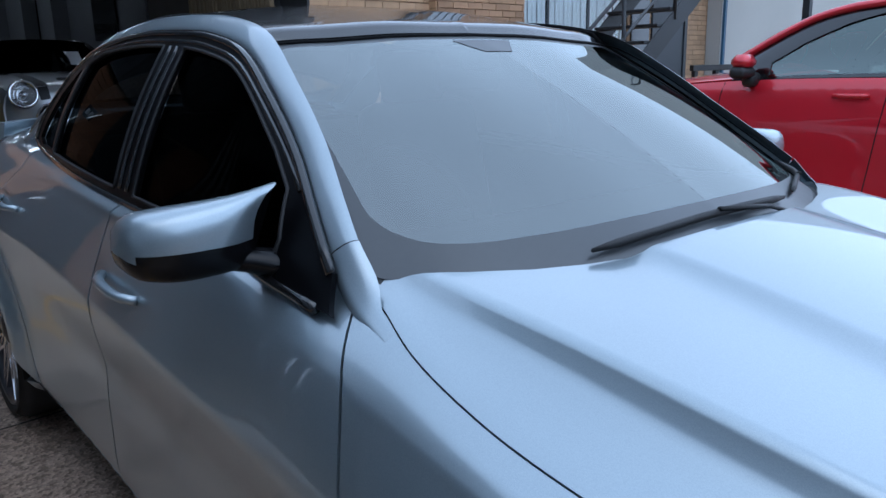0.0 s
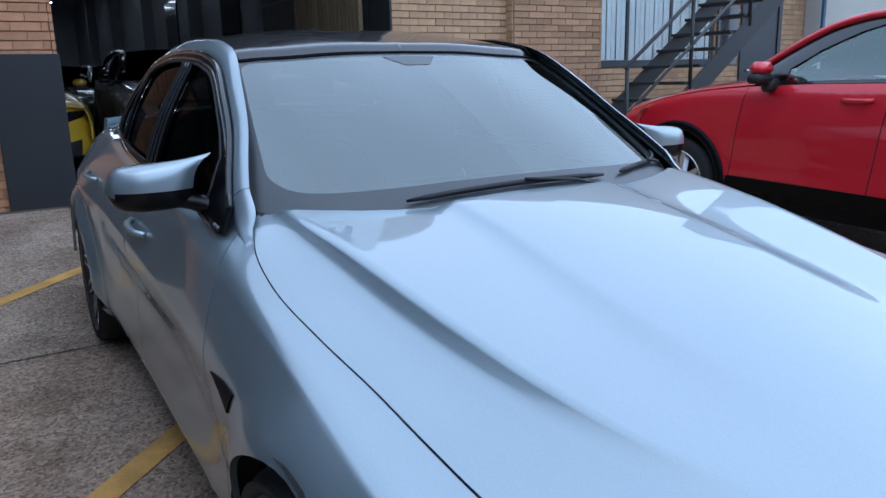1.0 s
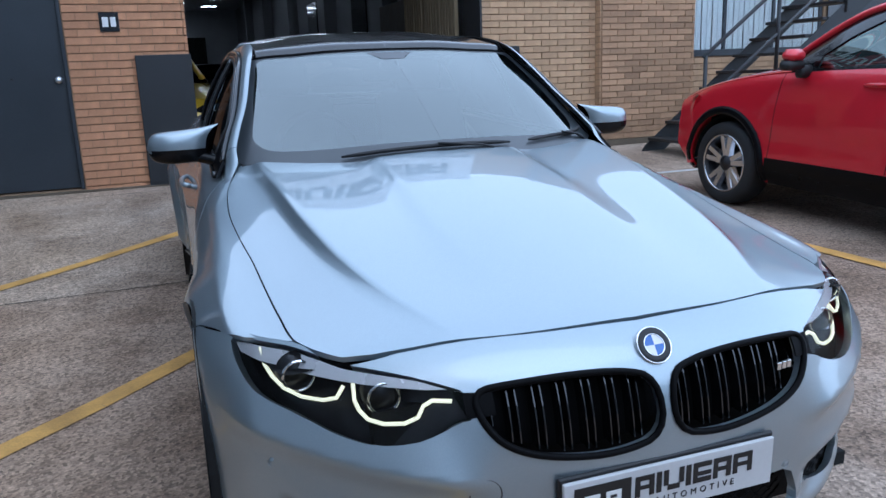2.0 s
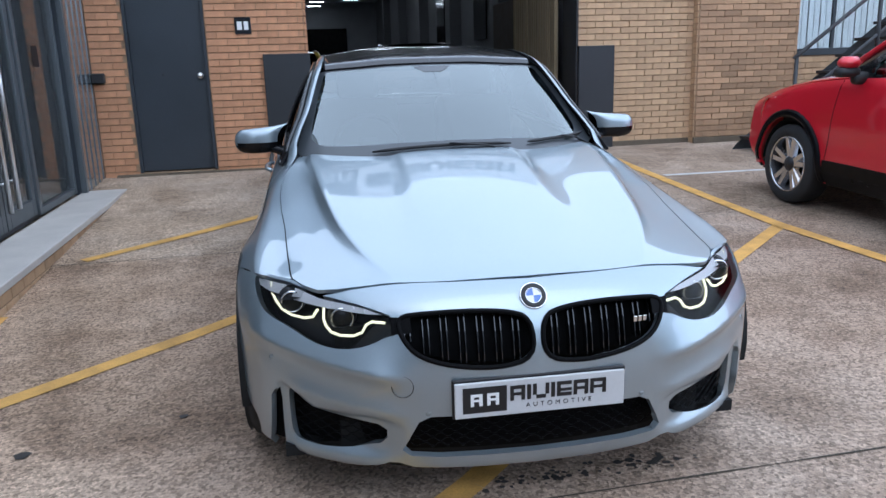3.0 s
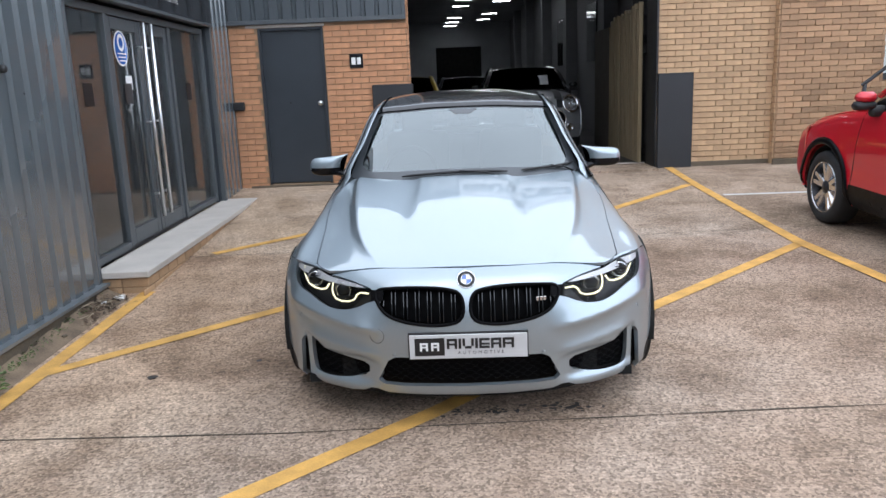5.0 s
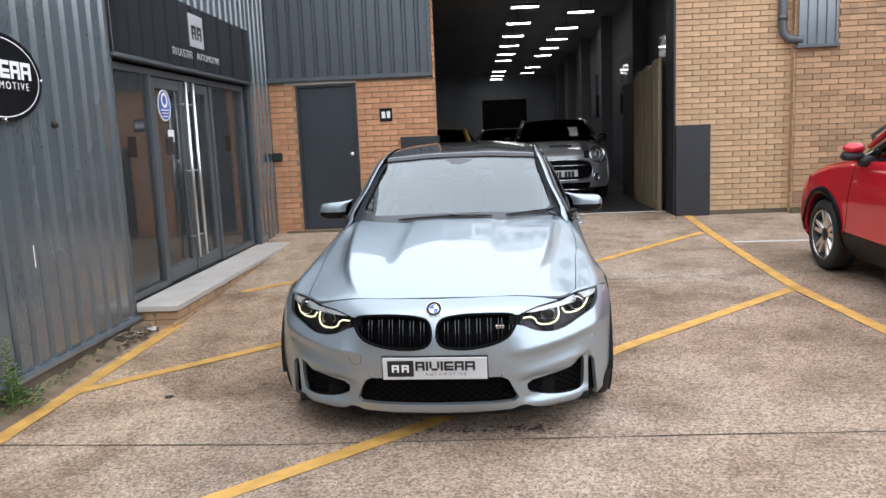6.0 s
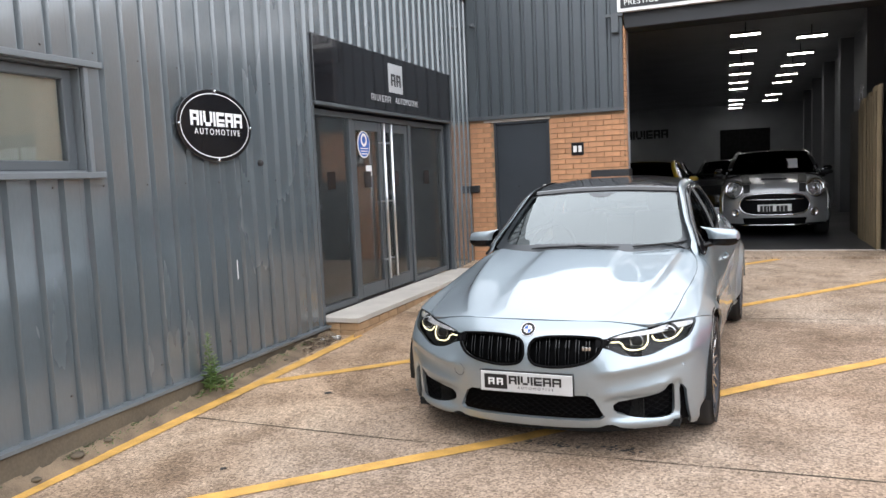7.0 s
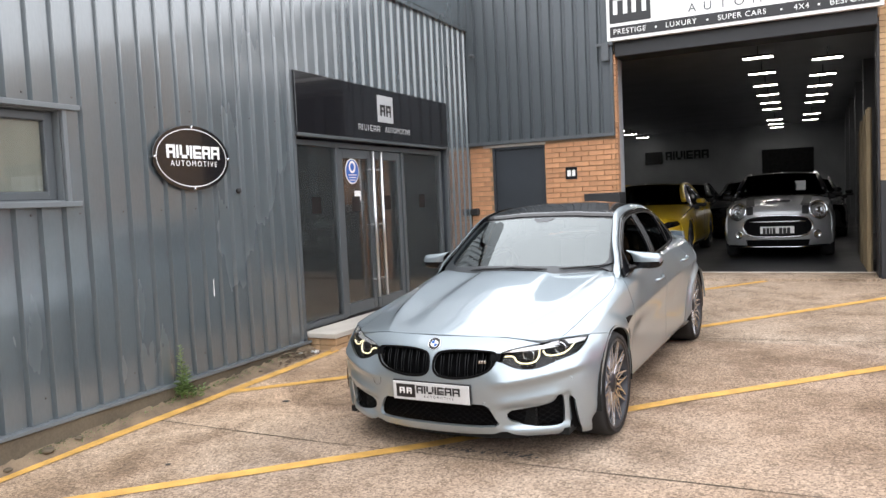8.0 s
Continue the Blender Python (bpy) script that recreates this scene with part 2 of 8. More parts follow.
def mat(name, color, rough=0.5, metal=0.0, coat=0.0, vary=0.12, scale=6.0, bump=0.0, bump_scale=80.0, rough_vary=0.1, spec=0.5, per_piece=0.0, stretch=(1, 1, 1), coat_rough=0.03):
    """A surface whose colour, gloss and relief vary at two scales."""
    m, n, l, b = shader(name)
    co = n.new("ShaderNodeTexCoord")
    mp = n.new("ShaderNodeMapping")
    mp.inputs["Scale"].default_value = stretch
    l.new(co.outputs["Object"], mp.inputs[0])
    big, small = n.new("ShaderNodeTexNoise"), n.new("ShaderNodeTexNoise")
    big.inputs["Scale"].default_value, big.inputs["Detail"].default_value = scale, 6
    small.inputs["Scale"].default_value, small.inputs["Detail"].default_value = bump_scale, 3
    l.new(mp.outputs[0], big.inputs["Vector"]), l.new(mp.outputs[0], small.inputs["Vector"])
    add = n.new("ShaderNodeMath")
    add.operation = "ADD"
    l.new(big.outputs["Fac"], add.inputs[0])
    sm = n.new("ShaderNodeMath")
    sm.operation = "MULTIPLY"
    sm.inputs[1].default_value = 0.5
    l.new(small.outputs["Fac"], sm.inputs[0]), l.new(sm.outputs[0], add.inputs[1])
    last = add.outputs[0]
    if per_piece:
        info = n.new("ShaderNodeObjectInfo")
        geo = n.new("ShaderNodeNewGeometry")
        both = n.new("ShaderNodeMath")
        both.operation = "ADD"
        l.new(info.outputs["Random"], both.inputs[0]), l.new(geo.outputs["Random Per Island"], both.inputs[1])
        fr = n.new("ShaderNodeMath")
        fr.operation = "FRACT"
        l.new(both.outputs[0], fr.inputs[0])
        k = n.new("ShaderNodeMath")
        k.operation, k.inputs[1].default_value, k.inputs[2].default_value = "MULTIPLY_ADD", per_piece, -per_piece / 2
        l.new(fr.outputs[0], k.inputs[0])
        s = n.new("ShaderNodeMath")
        s.operation = "ADD"
        l.new(last, s.inputs[0]), l.new(k.outputs[0], s.inputs[1])
        last = s.outputs[0]
    rg = n.new("ShaderNodeMapRange")
    rg.inputs["From Min"].default_value, rg.inputs["From Max"].default_value = 0.45, 1.05
    rg.inputs["To Min"].default_value, rg.inputs["To Max"].default_value = 1 - vary, 1 + vary
    rg.clamp = False
    l.new(last, rg.inputs["Value"])
    mul = n.new("ShaderNodeVectorMath")
    mul.operation = "SCALE"
    mul.inputs[0].default_value = color
    l.new(rg.outputs[0], mul.inputs["Scale"])
    l.new(mul.outputs[0], b.inputs["Base Color"])
    rr = n.new("ShaderNodeMapRange")
    rr.inputs["From Min"].default_value, rr.inputs["From Max"].default_value = 0.3, 0.7
    rr.inputs["To Min"].default_value, rr.inputs["To Max"].default_value = max(0.0, rough * (1 - rough_vary)), min(1.0, rough * (1 + rough_vary))
    l.new(big.outputs["Fac"], rr.inputs["Value"]), l.new(rr.outputs[0], b.inputs["Roughness"])
    b.inputs["Metallic"].default_value, b.inputs["Coat Weight"].default_value, b.inputs["Coat Roughness"].default_value = metal, coat, coat_rough
    b.inputs["Specular IOR Level"].default_value = spec
    if bump:
        bp = n.new("ShaderNodeBump")
        bp.inputs["Strength"].default_value, bp.inputs["Distance"].default_value = bump, 0.004
        l.new(last, bp.inputs["Height"]), l.new(bp.outputs[0], b.inputs["Normal"])
    return m


def glass(name, tint=(0.75, 0.8, 0.8), amount=1.0, ior=1.5):
    """Thin clear glass: it lets light through, tinted, and mirrors more at a slant."""
    m, n, l, b = shader(name)
    n.remove(b)
    tr, gl, mx, fr = n.new("ShaderNodeBsdfTransparent"), n.new("ShaderNodeBsdfGlossy"), n.new("ShaderNodeMixShader"), n.new("ShaderNodeFresnel")
    tr.inputs[0].default_value = (*tint, 1)
    gl.inputs["Roughness"].default_value = 0.01
    gl.inputs[0].default_value = (*(amount if isinstance(amount, tuple) else (amount,) * 3), 1)
    fr.inputs[0].default_value = ior
    l.new(fr.outputs[0], mx.inputs[0]), l.new(tr.outputs[0], mx.inputs[1]), l.new(gl.outputs[0], mx.inputs[2])
    l.new(mx.outputs[0], n["Material Output"].inputs[0])
    return m


def glow(name, color, strength):
    m, n, l, b = shader(name)
    b.inputs["Base Color"].default_value = (*color, 1)
    b.inputs["Emission Color"].default_value, b.inputs["Emission Strength"].default_value = (*color, 1), strength
    return m


def metallic_paint(name, color, dark, flake=0.02):
    """Metallic car paint: a soft flake layer with fine sparkle under a hard clear coat."""
    m, n, l, b = shader(name)
    co, vo, no = n.new("ShaderNodeTexCoord"), n.new("ShaderNodeTexVoronoi"), n.new("ShaderNodeTexNoise")
    vo.inputs["Scale"].default_value = 900
    no.inputs["Scale"].default_value = 3
    l.new(co.outputs["Object"], vo.inputs["Vector"]), l.new(co.outputs["Object"], no.inputs["Vector"])
    mx = n.new("ShaderNodeMixRGB")
    mx.inputs[1].default_value, mx.inputs[2].default_value = (*dark, 1), (*color, 1)
    k = n.new("ShaderNodeMapRange")
    k.inputs["To Min"].default_value, k.inputs["To Max"].default_value = 0.62, 1.0
    l.new(vo.outputs["Color"], k.inputs["Value"]), l.new(k.outputs[0], mx.inputs[0])
    l.new(mx.outputs[0], b.inputs["Base Color"])
    r = n.new("ShaderNodeMapRange")
    r.inputs["To Min"].default_value, r.inputs["To Max"].default_value = 0.37, 0.44
    l.new(no.outputs["Fac"], r.inputs["Value"]), l.new(r.outputs[0], b.inputs["Roughness"])
    bp = n.new("ShaderNodeBump")
    bp.inputs["Strength"].default_value, bp.inputs["Distance"].default_value = flake, 0.001
    l.new(vo.outputs["Distance"], bp.inputs["Height"]), l.new(bp.outputs[0], b.inputs["Normal"])
    b.inputs["Metallic"].default_value, b.inputs["Coat Weight"].default_value, b.inputs["Coat Roughness"].default_value, b.inputs["Coat IOR"].default_value = 0.80, 1.0, 0.028, 1.62
    return m


PAINT = metallic_paint("silver_blue_paint", (0.375, 0.44, 0.478), (0.245, 0.30, 0.34))
RED = mat("red_paint", (0.60, 0.007, 0.022), 0.4, 0.25, 1.0, vary=0.04, coat_rough=0.02)
YELLOW = mat("yellow_paint", (0.62, 0.40, 0.02), 0.35, 0.2, 1.0, vary=0.05)
SILVER = mat("silver_paint", (0.40, 0.405, 0.41), 0.35, 0.5, 1.0, vary=0.04)
CARBON = mat("gloss_black_roof", (0.006, 0.006, 0.007), 0.25, 0, 1.0, vary=0.3, bump_scale=300)
MIRROR_BLACK = mat("mirror_black", (0.005, 0.005, 0.006), 0.22, 0, 0.0, vary=0.2, spec=0.25)
GLOSS_BLACK = mat("gloss_black", (0.008, 0.008, 0.009), 0.12, 0, 0.6, vary=0.2)
SATIN_BLACK = mat("satin_black_trim", (0.004, 0.004, 0.005), 0.3, vary=0.2, spec=0.10)
BORDER = mat("printed_glass_border", (0.030, 0.035, 0.040), 0.36, 0, 0.0, vary=0.12, spec=1.0)
BLACK = mat("black_plastic", (0.012, 0.012, 0.013), 0.55, vary=0.25, bump=0.15, bump_scale=400)
GRILLE_BLACK = mat("deep_black_grille", (0.004, 0.004, 0.0045), 0.5, vary=0.2, spec=0.06)
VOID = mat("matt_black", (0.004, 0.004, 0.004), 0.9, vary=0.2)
RUBBER = mat("tyre_rubber", (0.016, 0.016, 0.017), 0.75, vary=0.3, bump=0.2, bump_scale=200)
RIM = mat("machined_alloy", (0.58, 0.58, 0.60), 0.22, 1.0, vary=0.08)
RIM_DARK = mat("grey_alloy", (0.045, 0.045, 0.05), 0.4, 0.6, vary=0.1)
CHROME = mat("chrome", (0.75, 0.75, 0.76), 0.08, 1.0, vary=0.03)
STEEL = mat("brushed_steel", (0.80, 0.80, 0.80), 0.32, 1.0, vary=0.1, stretch=(1, 1, 0.05), bump_scale=200)
GLASS_CLEAR = glass("clear_glass", (0.80, 0.84, 0.83), 1.0, 1.75)
def filmed(name, base, color, amount):
    """Another glass with a thin pale matt film mixed in."""
    m = base.copy()
    m.name = name
    n, l = m.node_tree.nodes, m.node_tree.links
    out = n["Material Output"]
    clean = out.inputs[0].links[0].from_socket
    df, mx, no, rg = n.new("ShaderNodeBsdfDiffuse"), n.new("ShaderNodeMixShader"), n.new("ShaderNodeTexNoise"), n.new("ShaderNodeMapRange")
    df.inputs[0].default_value = (*color, 1)
    no.inputs["Scale"].default_value = 3.0
    rg.inputs["To Min"].default_value, rg.inputs["To Max"].default_value = amount * 0.7, amount * 1.3
    l.new(no.outputs["Fac"], rg.inputs["Value"]), l.new(rg.outputs[0], mx.inputs[0])
    l.new(clean, mx.inputs[1]), l.new(df.outputs[0], mx.inputs[2]), l.new(mx.outputs[0], out.inputs[0])
    return m


GLASS_DOOR = filmed("dusty_door_glass", GLASS_CLEAR, (0.40, 0.42, 0.43), 0.04)
GLASS_LITE = glass("window_glass", (0.92, 0.94, 0.93), 1.0, 1.4)
GLASS_DULL = glass("dull_window_glass", (0.94, 0.96, 0.96), 1.0, 1.12)
GLASS_DARK = glass("privacy_glass", (0.05, 0.055, 0.055), 0.35, 1.09)
GLASS_CAR = glass("windscreen_glass", (0.34, 0.38, 0.38), (0.94, 1.0, 0.99), 2.8)
LAMP_DARK = mat("lamp_housing", (0.015, 0.015, 0.017), 0.3, 0.3, vary=0.2)
BROW = mat("pale_brow", (0.86, 0.86, 0.88), 0.28, 0.3, vary=0.05)
LENS = glass("lamp_lens", (0.9, 0.9, 0.9), 0.4, 1.35)
LED = glow("daylight_led", (1.0, 0.94, 0.62), 1.3)
WHITE = mat("white_plastic", (0.78, 0.78, 0.77), 0.35, vary=0.05)
PLATE = mat("pale_grey_plate", (0.56, 0.56, 0.56), 0.4, vary=0.06)
INK = mat("black_ink", (0.01, 0.01, 0.011), 0.4, vary=0.2)
SIGN_BLACK = mat("sign_black", (0.012, 0.012, 0.014), 0.12, 0, 0.5, vary=0.2)
BLUE = mat("badge_blue", (0.02, 0.12, 0.45), 0.2, 0, 1.0, vary=0.05)
CABIN = mat("dark_leather", (0.035, 0.035, 0.037), 0.6, vary=0.3, bump=0.2)
CLADDING = mat("grey_cladding", (0.080, 0.098, 0.108), 0.24, 0.0, 1.0, coat_rough=0.11, vary=0.12, scale=1.2, bump=0.012, bump_scale=60, stretch=(1, 1, 0.25), rough_vary=0.3, spec=1.0)
CLADDING.node_tree.nodes["Principled BSDF"].inputs["Coat IOR"].default_value = 1.68
FLASHING = mat("pale_grey_flashing", (0.115, 0.130, 0.142), 0.4, 0.0, 0.6, vary=0.15, scale=3, bump=0.02)
# the north wall's sheets are darker than the west wall's
CLADDING_NORTH = mat("slate_cladding", (0.056, 0.068, 0.077), 0.42, 0.0, 0.2, coat_rough=0.2, vary=0.16, scale=1.4, bump=0.04, bump_scale=60, stretch=(1, 1, 0.25), rough_vary=0.3)
DARK_PAINT = mat("dark_grey_paint", (0.030, 0.037, 0.045), 0.42, vary=0.18, scale=2.0, bump=0.04, bump_scale=90)
# dark stair paint, lowered further to hold the shade among the treads
SHADED_STAIR_PAINT = mat("worn_black_paint", (0.014, 0.017, 0.020), 0.5, vary=0.3, scale=3.0, bump=0.05, bump_scale=90)
# near-black for the shutter box, opening trim and jamb lining
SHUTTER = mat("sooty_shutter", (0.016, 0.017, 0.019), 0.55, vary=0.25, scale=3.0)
GUARD_PAINT = mat("dark_guard_paint", (0.019, 0.021, 0.024), 0.5, vary=0.2, scale=2.0, bump=0.05)
FRAME_GREY = mat("grey_powder_coat", (0.075, 0.085, 0.092), 0.38, vary=0.08, bump_scale=200)
BRICK = mat("buff_brick", (0.445, 0.292, 0.168), 0.85, vary=0.20, scale=9, bump=0.5, bump_scale=120, per_piece=0.35)
BRICK_BAY = mat("brown_brick", (0.365, 0.222, 0.125), 0.85, vary=0.3, scale=6, bump=0.5, bump_scale=120, per_piece=0.5)
BRICK_RED = mat("orange_brick", (0.48, 0.245, 0.130), 0.85, vary=0.24, scale=9, bump=0.5, bump_scale=120, per_piece=0.28)
MORTAR = mat("mortar", (0.30, 0.20, 0.12), 0.95, vary=0.25, scale=4, bump=0.4, bump_scale=160)
STONE = mat("concrete_slab", (0.49, 0.455, 0.41), 0.85, vary=0.16, scale=3, bump=0.25, bump_scale=120)
JOINT = mat("dark_joint", (0.048, 0.039, 0.027), 0.92, vary=0.35, scale=3)
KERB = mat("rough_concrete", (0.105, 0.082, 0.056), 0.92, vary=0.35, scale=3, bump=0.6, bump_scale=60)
LINE = mat("yellow_road_paint", (0.60, 0.335, 0.085), 0.75, vary=0.35, scale=7, bump=0.3, bump_scale=150)
LINE_WHITE = mat("white_road_paint", (0.55, 0.54, 0.51), 0.75, vary=0.2, scale=7, bump=0.3, bump_scale=150)
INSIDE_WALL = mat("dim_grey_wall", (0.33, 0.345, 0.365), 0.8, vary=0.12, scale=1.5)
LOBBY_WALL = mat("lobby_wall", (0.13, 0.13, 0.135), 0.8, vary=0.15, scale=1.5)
# darker copy of the hall wall; the east side's dimness is in its grey
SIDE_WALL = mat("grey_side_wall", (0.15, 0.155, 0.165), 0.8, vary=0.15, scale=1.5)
INSIDE_DARK = mat("dark_ceiling", (0.42, 0.43, 0.45), 0.85, vary=0.15, scale=1.0)
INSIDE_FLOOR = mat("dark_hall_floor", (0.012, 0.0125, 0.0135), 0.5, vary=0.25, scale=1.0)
TIMBER = mat("pale_timber", (0.20, 0.15, 0.085), 0.7, vary=0.3, scale=3, stretch=(14, 14, 0.5), bump=0.2)
RENDER_WHITE = mat("white_render", (0.46, 0.46, 0.43), 0.9, vary=0.08, scale=1.0, bump=0.15)
LEAF = mat("weed_leaf", (0.115, 0.185, 0.055), 0.6, vary=0.4, scale=20, per_piece=0.5)
OIL = mat("oil_stain", (0.035, 0.030, 0.026), 0.6, vary=0.5, scale=20)
DIRT = mat("pale_dirt", (0.17, 0.122, 0.080), 0.95, vary=0.5, scale=7, bump=0.4, bump_scale=120)
MOSS = mat("moss", (0.045, 0.06, 0.02), 0.95, vary=0.5, scale=15, bump=0.8)
LAMP = glow("tube_light", (0.94, 0.98, 1.0), 14.0)

# ---- ground
def ground_material():
    m, n, l, b = shader("yard_concrete")
    co = n.new("ShaderNodeTexCoord")

    def noise_(scale, detail=6, rough=0.6):
        t = n.new("ShaderNodeTexNoise")
        t.inputs["Scale"].default_value, t.inputs["Detail"].default_value, t.inputs["Roughness"].default_value = scale, detail, rough
        l.new(co.outputs["Object"], t.inputs["Vector"])
        return t.outputs["Fac"]

    def ramp(fac, stops):
        r = n.new("ShaderNodeValToRGB")
        e = r.color_ramp.elements
        while len(e) < len(stops):
            e.new(0.5)
        for el, (p, c) in zip(e, stops):
            el.position, el.color = p, (*c, 1)
        l.new(fac, r.inputs[0])
        return r.outputs[0]

    def mix(kind, fac, a, c):
        x = n.new("ShaderNodeMixRGB")
        x.blend_type = kind
        if isinstance(fac, float):
            x.inputs[0].default_value = fac
        else:
            l.new(fac, x.inputs[0])
        l.new(a, x.inputs[1]), l.new(c, x.inputs[2])
        return x.outputs[0]
    base = ramp(noise_(0.55, 8), [(0.30, (0.29, 0.212, 0.152)), (0.5, (0.425, 0.312, 0.232)), (0.72, (0.505, 0.385, 0.296))])
    grey = ramp(noise_(0.28, 3), [(0.42, (1.0, 1.0, 1.0)), (0.66, (0.95, 1.0, 1.05))])
    base = mix("MULTIPLY", 1.0, base, grey)
    # the bays nearer the building are paler and greyer
    xyz, far = n.new("ShaderNodeSeparateXYZ"), n.new("ShaderNodeMapRange")
    far.inputs["From Min"].default_value, far.inputs["From Max"].default_value = 2.72, 2.80
    l.new(co.outputs["Object"], xyz.inputs[0]), l.new(xyz.outputs[1], far.inputs["Value"])
    base = mix("MULTIPLY", 1.0, base, ramp(far.outputs[0], [(0.0, (1.0, 1.0, 1.0)), (1.0, (1.08, 1.14, 1.18))]))
    # pale dust along the west side, spread wider to brighten ground that lies dim
    west_side, drift = n.new("ShaderNodeMapRange"), n.new("ShaderNodeMath")
    west_side.interpolation_type = "SMOOTHSTEP"
    west_side.inputs["From Min"].default_value, west_side.inputs["From Max"].default_value = 1.2, -0.4
    l.new(xyz.outputs[0], west_side.inputs["Value"])
    drift.operation = "MULTIPLY"
    l.new(west_side.outputs[0], drift.inputs[0]), l.new(noise_(1.3, 6, 0.7), drift.inputs[1])
    base = mix("MULTIPLY", 1.0, base, ramp(drift.outputs[0], [(0.15, (1.0, 1.0, 1.0)), (0.55, (1.26, 1.22, 1.15))]))
    # broad dark damp patches
    damp = ramp(noise_(0.8, 5, 0.75), [(0.34, (0.62, 0.58, 0.54)), (0.50, (1.0, 1.0, 1.0))])
    base = mix("MULTIPLY", 0.65, base, damp)
    stains = ramp(noise_(1.7, 9, 0.7), [(0.36, (0.55, 0.51, 0.47)), (0.54, (1.0, 1.0, 1.0))])
    out = mix("MULTIPLY", 0.8, base, stains)
    vor = n.new("ShaderNodeTexVoronoi")
    vor.inputs["Scale"].default_value = 85
    l.new(co.outputs["Object"], vor.inputs["Vector"])
    grit = ramp(vor.outputs["Color"], [(0.12, (0.47, 0.46, 0.445)), (0.5, (0.94, 0.925, 0.905)), (0.95, (1.42, 1.385, 1.335))])
    out = mix("MULTIPLY", 0.95, out, grit)
    # marks of the float, drawn across the bays
    mp = n.new("ShaderNodeMapping")
    mp.inputs["Scale"].default_value = (5.0, 70.0, 1.0)
    l.new(co.outputs["Object"], mp.inputs["Vector"])
    brush = n.new("ShaderNodeTexNoise")
    brush.inputs["Scale"].default_value, brush.inputs["Detail"].default_value = 1.0, 4
    l.new(mp.outputs[0], brush.inputs["Vector"])
    out = mix("MULTIPLY", 0.8, out, ramp(brush.outputs["Fac"], [(0.35, (0.80, 0.79, 0.78)), (0.65, (1.1, 1.1, 1.1))]))
    fine = ramp(noise_(220, 2), [(0.35, (0.66, 0.66, 0.66)), (0.62, (1.12, 1.12, 1.12))])
    out = mix("MULTIPLY", 0.8, out, fine)
    l.new(out, b.inputs["Base Color"])
    b.inputs["Roughness"].default_value = 0.88
    b.inputs["Specular IOR Level"].default_value = 0.3
    bp = n.new("ShaderNodeBump")
    bp.inputs["Strength"].default_value, bp.inputs["Distance"].default_value = 0.55, 0.006
    b2 = n.new("ShaderNodeBump")
    b2.inputs["Strength"].default_value, b2.inputs["Distance"].default_value = 0.5, 0.01
    l.new(brush.outputs["Fac"], b2.inputs["Height"])
    l.new(b2.outputs[0], bp.inputs["Normal"])
    l.new(vor.outputs["Distance"], bp.inputs["Height"]), l.new(bp.outputs[0], b.inputs["Normal"])
    return m


YARD = ground_material()


def sheet(bm, xs, ys, lift=0.0):
    vs = [[bm.verts.new((x, y, ground_z(x, y) + lift)) for x in xs] for y in ys]
    for a, c in zip(vs, vs[1:]):
        for i in range(len(xs) - 1):
            bm.faces.new((a[i], a[i + 1], c[i + 1], c[i]))


bm = bmesh.new()
sheet(bm, [-900, -200, -60, -20, -6, -3, -1.5, 0, 1.5, 3, 4.5, 6, 9, 14, 25, 60, 200, 900], [-900, -200, -60, -25, -12, -8, -6, -4, -3, -2, -1, 0, 0.7, 1.4, 2.1, 2.8, 3.5, 4.2, 4.9, 5.6, 6.2, 6.79, 20, 60, 200, 900])
structure(part("ground", bm, YARD, smooth=True), "brown-grey weathered brushed concrete yard", "ground")

